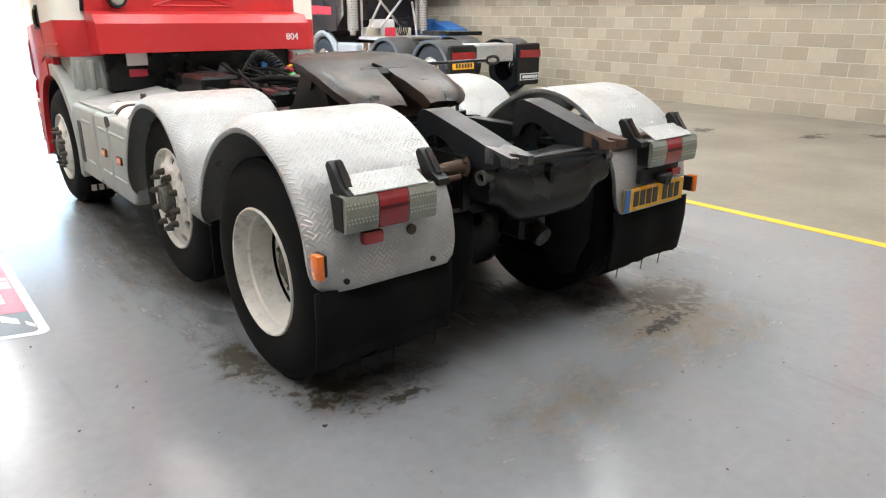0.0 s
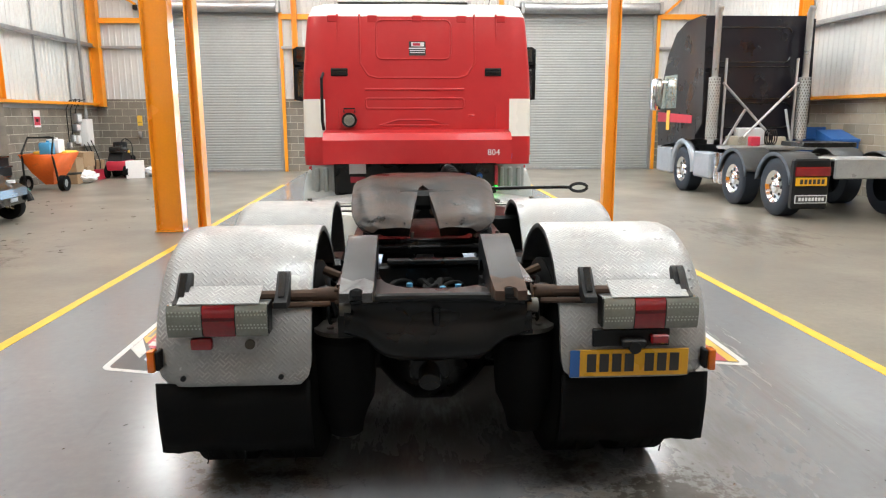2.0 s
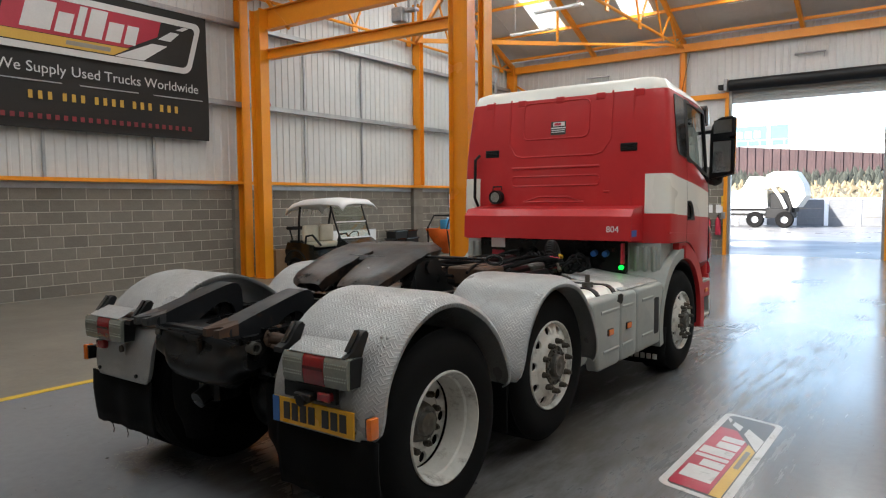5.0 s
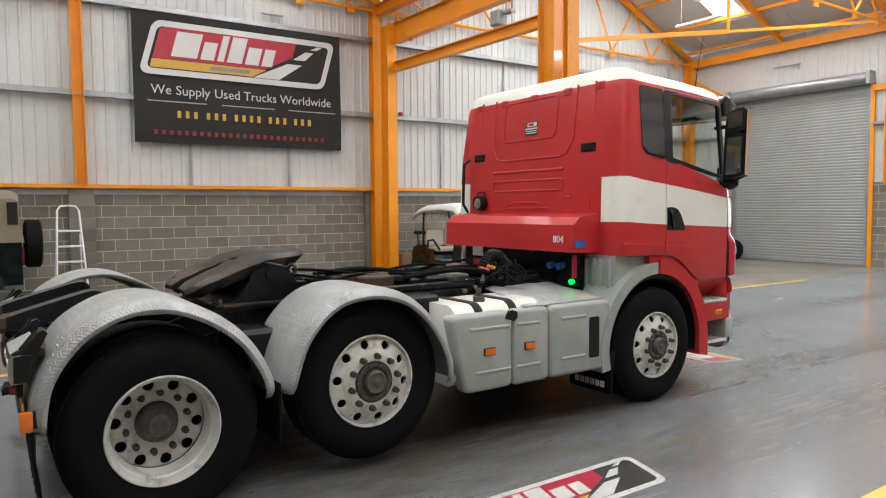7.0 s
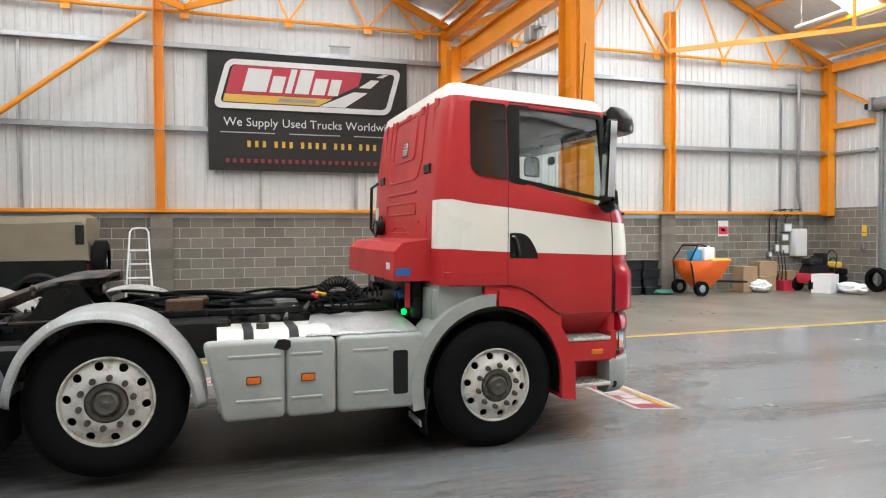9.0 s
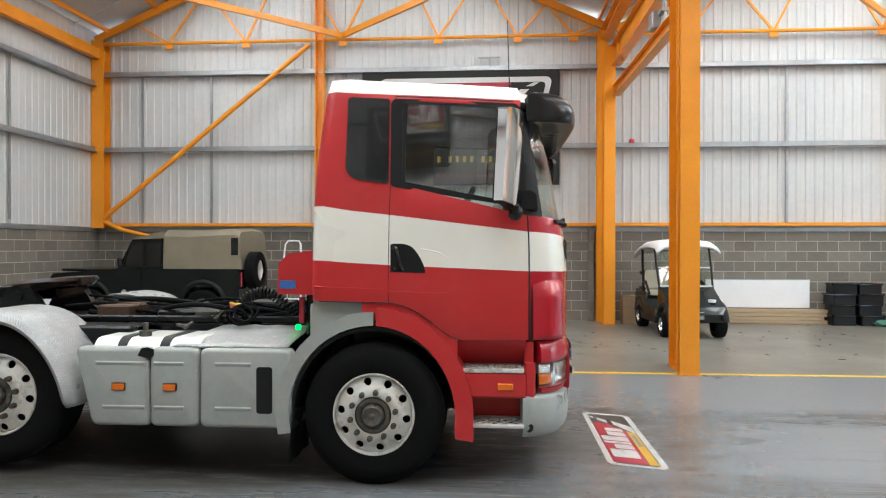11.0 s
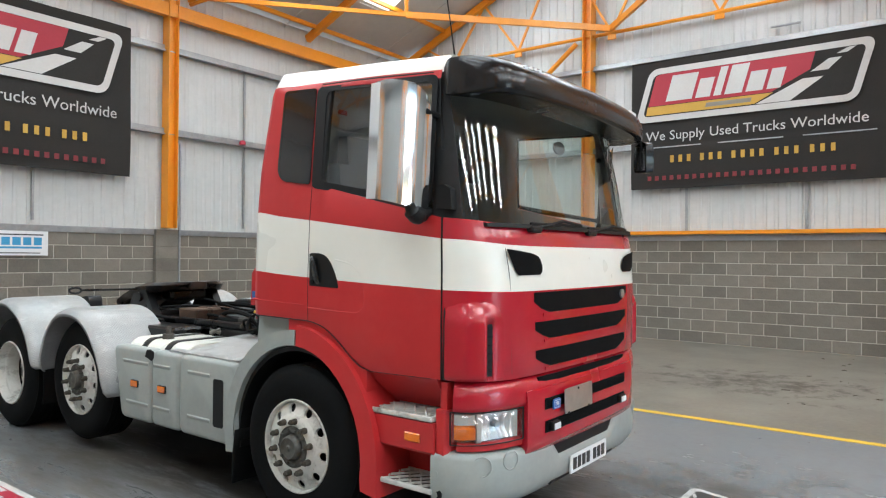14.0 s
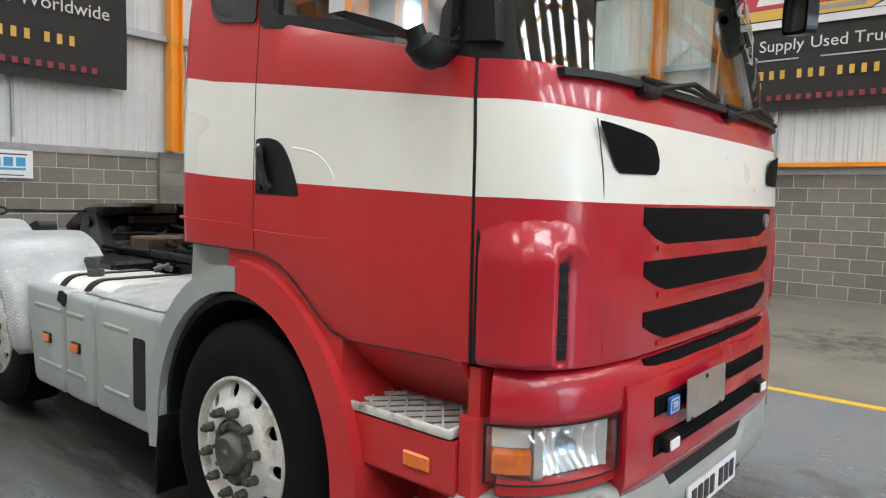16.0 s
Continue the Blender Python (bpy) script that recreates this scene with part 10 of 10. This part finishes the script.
def carton(x, y, z, sx, sy, sz, turn, m=M_CARD, lab="brown taped cardboard box on the floor", nm="cardboard_box"):
    t_ = thing(nm, (x, y, z), lab, "box", turn=turn)
    b2 = nb()
    box(b2, -sx / 2, sx / 2, -sy / 2, sy / 2, 0, sz, 0.006)
    part("carton", b2, m, t_)
    b2 = nb()
    box(b2, -sx / 2 - 0.001, sx / 2 + 0.001, -0.03, 0.03, sz, sz + 0.0015)
    part("tape", b2, M_CREAM, t_)


carton(-6.8, 19.2, 0.0, 0.5, 0.6, 0.42, 8)
carton(-6.8, 19.25, 0.425, 0.48, 0.55, 0.4, -6)
carton(-6.75, 18.6, 0.0, 0.4, 0.5, 0.7, 3)
carton(-6.7, 19.95, 0.3, 0.4, 0.35, 0.26, 12)
carton(-6.75, 19.95, 0.0, 0.45, 0.45, 0.295, 2, M_SIGNRED, "red plastic box on the floor", "plastic_box")
carton(-6.95, 10.75, 0.0, 0.3, 0.5, 0.62, 1)
carton(-5.75, 20.35, 0.0, 0.5, 0.5, 0.5, 20, M_SIGNWHITE, "white box with an orange mark", "white_box")
random.seed(5)
for p, m, lab, nm, sc in (((-6.55, 18.9, 0), M_SIGNWHITE, "crumpled white and green sack", "sack", (0.3, 0.3, 0.35)), ((-5.25, 20.75, 0), M_SIGNWHITE, "crumpled white plastic sheet on the floor", "plastic_sheet", (0.4, 0.28, 0.3)), ((-6.85, 16.05, 0), material("green_netting", (0.05, 0.16, 0.11), (0.08, 0.22, 0.16), 0.8), "crumpled green netting on the floor", "netting", (0.2, 0.3, 0.14))):
    b = nb()
    bmesh.ops.create_icosphere(b, subdivisions=3, radius=1.0)
    for v in b.verts:
        n = noise.noise(v.co * 2.3 + Vector(p)) * 0.35 + noise.noise(v.co * 5 + Vector(p)) * 0.15
        v.co = Vector((v.co.x * sc[0] * (1 + n) + p[0], v.co.y * sc[1] * (1 + n) + p[1], max(0.0, (v.co.z * 0.5 + 0.45) * sc[2] * (1 + n)) + 0.002))
    solid(nm, b, m, lab, nm.replace("_", " "), smooth=20)
t = thing("garden_mower", (-6.2, 20.6, 0.0), "red and black ride-on mower with a clutter of tools", "mower")
b = nb()
box(b, -6.5, -5.95, 20.1, 21.0, 0.22, 0.5, 0.06, 2)
part("deck", b, M_SIGNRED, t)
b = nb()
prism(b, [(20.15, 0.5), (20.9, 0.5), (20.8, 0.72), (20.3, 0.74)], "x", -6.45, -6.05)
bevel_all(b, 0.05, 2)
part("bonnet", b, M_BLACK, t)
b = nb()
box(b, -6.5, -6.1, 20.7, 20.85, 0.7, 1.05, 0.05, 2)
part("seat", b, M_BLACK, t)
for y in (20.2, 20.95):
    for x in (-6.55, -5.92):
        b = nb()
        lathe(b, [(-0.06, 0.06), (-0.07, 0.19), (0.07, 0.19), (0.06, 0.06), (0.06, 0.001)], (x, y, 0.19), "x", 20)
        part("tyre", b, M_RUBBER, t)
b = nb()
box(b, -6.42, -6.05, 20.2, 20.62, 0.74, 0.92, 0.03, 2)
disc(b, (-6.2, 20.45, 0.92), "z", 0.1, 0.05, 16)
tube(b, [(-6.05, 20.3, 0.8), (-5.97, 20.3, 0.83), (-5.95, 20.42, 0.83)], 0.03, 8)
part("engine", b, M_GLOSSBLACK, t, "black engine with a bright cap")
b = nb()
tube(b, smooth_line([(-6.5, 21.0, 0.5), (-6.45, 21.15, 0.95), (-6.3, 21.18, 1.12), (-6.1, 21.15, 0.95), (-6.05, 21.0, 0.5)], 4), 0.016, 8)
part("grass_frame", b, M_BLACK, t)
b = nb()
lathe(b, [(0.0, 0.001), (0.0, 0.12), (0.3, 0.15), (0.31, 0.155), (0.31, 0.14), (0.03, 0.11)], (-5.62, 20.35, 0.0), "z", 24)
solid("white_bucket", b, M_SIGNWHITE, "white plastic bucket beside the mower", "bucket")
b = nb()
for k in range(3):
    tube(b, smooth_line([(-6.9 + 0.12 * k, 19.7 + 0.1 * k, 0.012), (-6.75 + 0.12 * k, 19.78, 0.5), (-6.98 + 0.1 * k, 19.95, 1.0 + 0.06 * k)], 4), 0.016, 6)
solid("tool_handles", b, M_BLACK, "bundle of dark tool handles leaning together", "tools")
for k in range(3):
    b = nb()
    lathe(b, [(0.0, 0.19), (0.01, 0.30), (0.05, 0.33), (0.15, 0.33), (0.19, 0.30), (0.2, 0.19)], (-6.5, 21.5, 0.002 + 0.2 * k), "z", 28)
    solid("loose_tyre", b, M_RUBBER, "black tyre lying in a stack by the shutter", "tyre", "stack of tyres")
b = nb()
lathe(b, [(-0.08, 0.2), (-0.1, 0.3), (-0.05, 0.33), (0.05, 0.33), (0.1, 0.3), (0.08, 0.2)], (-5.45, 21.85, 0.33), "y", 28)
solid("loose_tyre", b, M_RUBBER, "black tyre leaning on the roller shutter", "tyre")
t = thing("work_bag", (-6.55, 21.5, 0.61), "yellow and black tool bag on a stack of tyres", "tool bag")
b = nb()
box(b, -6.75, -6.35, 21.35, 21.65, 0.605, 0.78, 0.05, 2)
part("bag", b, M_SIGNYELLOW, t)
b = nb()
tube(b, [(-6.7, 21.5, 0.77), (-6.6, 21.5, 0.88), (-6.5, 21.5, 0.88), (-6.4, 21.5, 0.77)], 0.02, 6)
part("strap", b, M_BLACK, t)

# step ladder
t = thing("step_ladder", (-6.0, 3.4, 0.0), "white aluminium step ladder standing by the wall", "step ladder")
for s in (-1, 1):
    b = nb()
    tube(b, [(-6.95 + 0.95, 3.38 + s * 0.26, 0.01), (-6.95 + 0.62, 3.38 + s * 0.17, 1.72), (-6.95 + 0.6, 3.38 + s * 0.12, 1.79), (-6.95 + 0.6, 3.38, 1.8)], 0.018, 8)
    part("stile", b, M_SIGNWHITE, t)
    b = nb()
    tube(b, [(-6.95 + 0.2, 3.38 + s * 0.24, 0.01), (-6.95 + 0.56, 3.38 + s * 0.18, 1.3)], 0.014, 8)
    part("back_leg", b, M_SIGNWHITE, t)
for k in range(5):
    z = 0.26 + 0.27 * k
    b = nb()
    x = -6.0 - 0.33 * (z / 1.72)
    hw = 0.25 - 0.09 * z / 1.72
    box(b, x - 0.12, x + 0.03, 3.38 - hw, 3.38 + hw, z, z + 0.03, 0.006)
    part("tread", b, M_SIGNWHITE, t)

# fire extinguishers on the pier
for x in (-0.32, -0.02):
    t = thing("fire_extinguisher", (x, YN - 0.12, 0.6), "red fire extinguisher hung on the block pier", "fire extinguisher", "pair of fire extinguishers")
    b = nb()
    lathe(b, [(0.62, 0.001), (0.62, 0.075), (0.64, 0.085), (1.05, 0.085), (1.12, 0.06), (1.15, 0.025), (1.2, 0.02), (1.2, 0.001)], (x, YN - 0.13, 0), "z", 18)
    part("cylinder", b, M_SIGNRED, t)
    b = nb()
    box(b, x - 0.02, x + 0.02, YN - 0.2, YN - 0.1, 1.18, 1.24, 0.008)
    tube(b, [(x, YN - 0.2, 1.2), (x + 0.1, YN - 0.18, 1.05), (x + 0.1, YN - 0.16, 0.8)], 0.012, 6)
    part("valve", b, M_BLACK, t)
    b = nb()
    box(b, x - 0.1, x + 0.1, YN - 0.03, YN - 0.02, 1.3, 1.55)
    part("notice", b, M_SIGNWHITE, t)
b = nb()
lathe(b, [(0, 0.001), (0, 0.16), (0.3, 0.2), (0.32, 0.2), (0.32, 0.17), (0.05, 0.14), (0.05, 0.001)], (10.95, 21.6, 0.002), "z", 20)
solid("green_bucket", b, material("green_plastic", (0.02, 0.22, 0.07), None, 0.4), "green plastic bucket by the wall", "bucket")
for p, lab in (((11.9, 15.6), "tall blue plastic bin by the wall"), ((11.95, 14.4), "tilted blue plastic bin by the wall")):
    t = thing("plastic_bin", (*p, 0.0), lab, "bin", "blue bins by the wall")
    b = nb()
    prism(b, [(p[1] - 0.28, 0.0), (p[1] + 0.28, 0.0), (p[1] + 0.33, 1.45), (p[1] - 0.33, 1.25 if "tilted" in lab else 1.5)], "x", p[0] - 0.3, p[0] + 0.3)
    bevel_all(b, 0.03, 2)
    part("tub", b, M_BLUE, t)
    b = nb()
    box(b, p[0] - 0.32, p[0] + 0.32, p[1] - 0.35, p[1] - 0.3, 1.2, 1.26, 0.01)
    part("grip", b, M_BLUE, t)

# ---- the yard outside ----
M_ASPHALT = material("wet_asphalt", (0.12, 0.12, 0.122), (0.17, 0.17, 0.172), 0.35, grain=20, big=0.3, rvar=0.3)
bm = nb()
q = [(-900, YN + 0.35), (900, YN + 0.35), (900, 1500), (-900, 1500)]
bm.faces.new([bm.verts.new((x, y, -0.03)) for x, y in q])
q = [(-900, -900), (900, -900), (900, YN + 0.35), (-900, YN + 0.35)]
bm.faces.new([bm.verts.new((x, y, -0.03)) for x, y in q])
bmesh.ops.remove_doubles(bm, verts=bm.verts, dist=0.01)
solid("ground", bm, M_ASPHALT, "wet grey asphalt yard", "ground", kind="structure")
M_SCRUB = material("dry_scrub", (0.085, 0.075, 0.055), (0.05, 0.048, 0.035), 0.95, grain=6, big=0.6, dirt=(0.3, 0.26, 0.18), dirt_at=(0.5, 0.7), dirt_scale=2)
bm = nb()
nx, ny = 60, 5
vs = [[bm.verts.new((-40 + 80 * i / nx, 52 + 6 * j / ny, 3.4 * (j / ny) ** 0.8 + 0.5 * noise.noise(Vector((i * 0.7, j * 0.9, 0))) * (j > 0))) for j in range(ny + 1)] for i in range(nx + 1)]
for i in range(nx):
    for j in range(ny):
        bm.faces.new((vs[i][j], vs[i + 1][j], vs[i + 1][j + 1], vs[i][j + 1]))
solid("ground_bank", bm, M_SCRUB, "scrubby brown bank beyond the yard", "bank", kind="structure")
M_RUSTSHEET = material("brown_sheet", (0.05, 0.024, 0.025), (0.03, 0.018, 0.02), 0.8, grain=4, big=0.5)
bm = nb()
ribbed(bm, (-45, 58.2), (45, 58.2), 2.0, lambda q: 5.77 - 0.0965 * (q - 37.75), (0, -1), 0.6, 0.12)
solid("wall_yard", bm, M_RUSTSHEET, "brown corrugated sheet wall on the bank", "wall", kind="structure", smooth=0)
random.seed(31)
M_TUFT = material("dry_grass", (0.30, 0.24, 0.15), (0.17, 0.14, 0.085), 0.95, grain=4, big=0.4, pieces=0.5)
M_SHRUB = material("dark_shrub", (0.05, 0.055, 0.045), (0.03, 0.034, 0.028), 0.95, grain=5, big=0.5, pieces=0.6)
for nm, m, lab, n, ya, yb, zh, wd in (("dry_grass", M_TUFT, "pale dry grass tufts on the bank", 1500, 52.4, 56.4, 0.9, 0.22), ("shrubs", M_SHRUB, "dark bare shrubs along the top of the bank", 1300, 56.4, 58.0, 1.1, 0.28)):
    vs_, fs_ = [], []
    for k in range(n):
        x, y = random.uniform(-22, 12), random.uniform(ya, yb)
        z = 3.2 * max(0.0, (y - 52) / 6) ** 0.8 - 0.1
        hgt, lean = zh * random.uniform(0.35, 1.0), random.uniform(-0.4, 0.4)
        k0 = len(vs_)
        w = wd * random.uniform(0.5, 1.2)
        vs_ += [(x - w, y, z), (x + w, y, z + 0.05), (x, y - w * 0.6, z), (x + lean + w * 0.5, y, z + hgt * 0.7), (x + lean, y - 0.1, z + hgt)]
        fs_ += [(k0, k0 + 2, k0 + 4), (k0 + 2, k0 + 1, k0 + 3), (k0 + 2, k0 + 3, k0 + 4), (k0 + 1, k0, k0 + 4)]
    me = bpy.data.meshes.new(nm)
    me.from_pydata(vs_, [], fs_)
    me.materials.append(m)
    tagged(new(nm, me), lab, nm.replace("_", " "), kind="stuff")
M_PANEL = material("grey_concrete_panel", (0.15, 0.155, 0.165), (0.11, 0.114, 0.122), 0.9, grain=8, big=0.7)
t = thing("panel_fence", (0, 50.0, 0), "grey concrete panel fence with white posts along the yard", "fence")
for k in range(27):
    b = nb()
    x = -24 + 1.8 * k
    box(b, x - 0.12, x + 0.12, 49.86, 50.1, -0.03, 1.75, 0.02)
    part("post", b, M_SIGNWHITE, t)
    for z in (0.0, 0.56, 1.12):
        b = nb()
        box(b, x + 0.12, x + 1.68, 49.95, 50.05, z - 0.03, z + 0.52, 0.01)
        part("panel", b, M_PANEL, t)
b = nb()
bar(b, (-24, 49.98, 1.7), (22.9, 49.98, 1.7), 0.1, 0.1)
part("rail", b, M_SIGNWHITE, t)
t = thing("roadside_sign", (-10.2, 75, 0), "blue and white store sign beyond the yard", "sign")
b = nb()
box(b, -13.2, -9.25, 75, 75.3, 7.0, 9.0)
box(b, -8.9, -7.3, 75, 75.3, 7.0, 9.0)
part("panel", b, M_CYAN, t)
for k in range(4):
    b = nb()
    box(b, -12.9 + 0.85 * k, -12.35 + 0.85 * k, 74.95, 75, 7.85, 8.5)
    part("lettering_bar", b, M_SIGNWHITE, t)
b = nb()
box(b, -12.8, -12.5, 75, 75.3, -0.03, 7.0)
box(b, -8.2, -7.9, 75, 75.3, -0.03, 7.0)
for k in range(6):
    box(b, -13.0 + 1.1 * k, -12.92 + 1.1 * k, 74.2, 74.3, 6.0, 7.6)
for z in (6.9, 7.5):
    box(b, -13.2, -7.2, 74.2, 74.3, z, z + 0.08)
part("legs", b, M_GALV, t)
t = thing("skip_lorry", (-4.5, 46.5, 0), "white lorry with a raised rounded rear body, in the yard", "lorry")
b = nb()
prism(b, [(-3.3, 3.15), (-2.9, 3.35), (-1.75, 3.35), (-1.3, 2.6), (-1.15, 1.9), (-1.6, 1.2), (-1.78, 1.2), (-2.1, 2.15), (-2.6, 2.5), (-3.3, 2.35)], "y", 45.5, 47.8)
bevel_all(b, 0.05, 2)
part("rear_body", b, M_WHITE, t, "raised white rear body")
b = nb()
box(b, -3.15, -1.75, 45.9, 47.4, 0.9, 2.1, 0.05)
tube(b, [(-2.0, 45.7, 0.9), (-1.85, 45.7, 1.7), (-2.3, 45.7, 2.3)], 0.1, 8)
part("lifting_gear", b, M_BLACK, t, "dark lifting gear")
b = nb()
tube(b, [(-2.95, 45.6, 2.45), (-2.5, 45.6, 1.8), (-2.2, 45.6, 1.15)], 0.1, 8)
part("lifting_ram", b, M_SIGNWHITE, t)
b = nb()
prism(b, [(-5.6, 1.25), (-5.3, 2.2), (-4.75, 2.3), (-4.3, 3.1), (-3.65, 3.1), (-3.6, 2.3), (-3.3, 2.2), (-3.25, 1.25)], "y", 45.7, 47.6)
bevel_all(b, 0.05, 2)
part("front_body", b, M_WHITE, t)
b = nb()
box(b, -9.5, -1.9, 45.7, 47.5, 0.55, 1.15, 0.03)
part("chassis", b, M_BLACK, t, "dark chassis")
for z in (0.62, 0.92, 1.2):
    b = nb()
    bar(b, (-9.0, 45.6, z), (-3.35, 45.6, z), 0.06, 0.11)
    part("side_guard", b, M_SIGNWHITE, t)
b = nb()
prism(b, [(-11.3, 0.6), (-9.6, 0.6), (-9.6, 2.75), (-10.9, 2.75), (-11.2, 1.6)], "y", 45.5, 47.8)
bevel_all(b, 0.1, 2)
part("cab", b, M_WHITE, t, "white cab")
for x in (-2.25, -3.9, -10.4):
    b = nb()
    lathe(b, [(0, 0.2), (-0.02, 0.45), (0.02, 0.5), (0.28, 0.5), (0.3, 0.2)], (x, 45.45, 0.47), "y", 20)
    tw = part("tyre", b, M_RUBBER, t)
    b = nb()
    lathe(b, [(0.02, 0.26), (0.06, 0.15), (0.04, 0.001)], (x, 45.45, 0.47), "y", 14)
    part("rim", b, M_GALV, tw)

# ---- block walls, piece by piece ----
BLOCK_L, BLOCK_H, JOINT = 0.436, 0.211, 0.014


def block_mesh(length, height, m):
    """A block face 4 mm proud with chamfered arrises; x along, z up, y out."""
    b = nb()
    c = 0.004
    o = [(-length / 2, 0), (length / 2, 0), (length / 2, height), (-length / 2, height)]
    i = [(-length / 2 + c, c), (length / 2 - c, c), (length / 2 - c, height - c), (-length / 2 + c, height - c)]
    r = [[b.verts.new((x, y, z)) for x, z in pts] for pts, y in ((o, 0.0), (o, 0.002), (i, 0.004))]
    for a, d in zip(r, r[1:]):
        for k in range(4):
            b.faces.new((a[k], a[(k + 1) % 4], d[(k + 1) % 4], d[k]))
    b.faces.new(r[-1])
    return mesh_of("block", b, m, 0)


def block_wall(name, a, b_, near, m, label, thick=0.2, top=Z_BLOCK):
    """A mortar core from plan point a to b_, faced on the left of that way; blocks between the distances in near are parts, the rest one mesh."""
    a, e = Vector((*a, 0)), Vector((*b_, 0))
    L = (e - a).length
    d = (e - a) / L
    n = Vector((-d.y, d.x, 0))
    core = nb()
    q = [a, e, e - n * thick, a - n * thick]
    lo = [core.verts.new(p) for p in q]
    hi = [core.verts.new(p + Vector((0, 0, top))) for p in q]
    core.faces.new(lo), core.faces.new(hi)
    for k in range(4):
        core.faces.new((lo[k], lo[(k + 1) % 4], hi[(k + 1) % 4], hi[k]))
    wall = solid(name, core, M_MORTAR, label, "wall", kind="structure", smooth=0)
    rot = Matrix((d, n, Vector((0, 0, 1)))).transposed().to_4x4()
    shared = {}
    rest_v, rest_f = [], []
    z, row = 0.012, 0
    while z < top - 0.05:
        h = min(BLOCK_H, top - 0.004 - z)
        s = -(BLOCK_L + JOINT) / 2 if row % 2 else 0.0
        while s < L - 0.02:
            s0, s1 = max(s, 0.003), min(s + BLOCK_L, L - 0.003)
            if s1 - s0 > 0.03:
                key = (round(s1 - s0, 3), round(h, 3))
                if key not in shared:
                    shared[key] = block_mesh(*key, m)
                mid = (s0 + s1) / 2
                mat = Matrix.Translation(a + d * mid + Vector((0, 0, z))) @ rot
                if near[0] <= mid <= near[1]:
                    ob = new("block", shared[key])
                    ob.parent = wall
                    ob.matrix_local = mat
                else:
                    me = shared[key]
                    k0 = len(rest_v)
                    rest_v += [mat @ v.co for v in me.vertices]
                    rest_f += [[k0 + i for i in p.vertices] for p in me.polygons]
            s += BLOCK_L + JOINT
        z += BLOCK_H + JOINT
        row += 1
    if rest_f:
        me = bpy.data.meshes.new("blocks")
        me.from_pydata(rest_v, [], rest_f)
        me.materials.append(m)
        ob = new("blocks", me)
        ob.parent = wall
        tagged(ob, kind="stuff")
    return wall


_bl = "grey concrete block wall with pale mortar joints"
block_wall("wall_blocks_west", (XW, YN), (XW, YS), (YN - 17.0, YN - 3.6), M_BLOCK, _bl)
block_wall("wall_blocks_south", (XW, YS), (XE, YS), (0.0, 8.8), M_BLOCK, _bl)
block_wall("wall_blocks_east", (XE, YS), (XE, YN), (6.5, 19.5), M_BLOCK_PALE, "tan concrete block wall with pale mortar joints")
xs = [XW] + [v for dr in DOORS for v in dr[:2]] + [XE]
for i in range(0, len(xs), 2):
    block_wall("wall_blocks_north_%d" % (i // 2 + 1), (xs[i + 1] - (0.1 if i < 6 else 0), YN - 0.01), (xs[i] + (0.1 if i else 0), YN - 0.01), (0, 99), M_BLOCK, _bl, top=Z_BLOCK_N)
# pilasters under the posts
for i, (x0, x1, y0, y1) in enumerate(((XW, XW + 0.12, 3.5, 3.95), (XW, XW + 0.12, 16.38, 16.83), (XW, XW + 0.12, 9.85, 9.97), (-0.95, -0.5, YS, YS + 0.1))):
    b = nb()
    z = 0.004
    k = 0
    while z < Z_BLOCK - 0.1:
        zz = min(z + 0.215, Z_BLOCK)
        box(b, x0, x1, y0, y1, z, zz, 0.004)
        z += 0.225
    box(b, x0, x1 - 0.006, y0 + 0.006, y1 - 0.006, 0.0, Z_BLOCK)
    solid("wall_pilaster_%d" % (i + 1), b, M_BLOCK, "concrete block pilaster below a steel post", "pilaster", kind="structure", smooth=0)
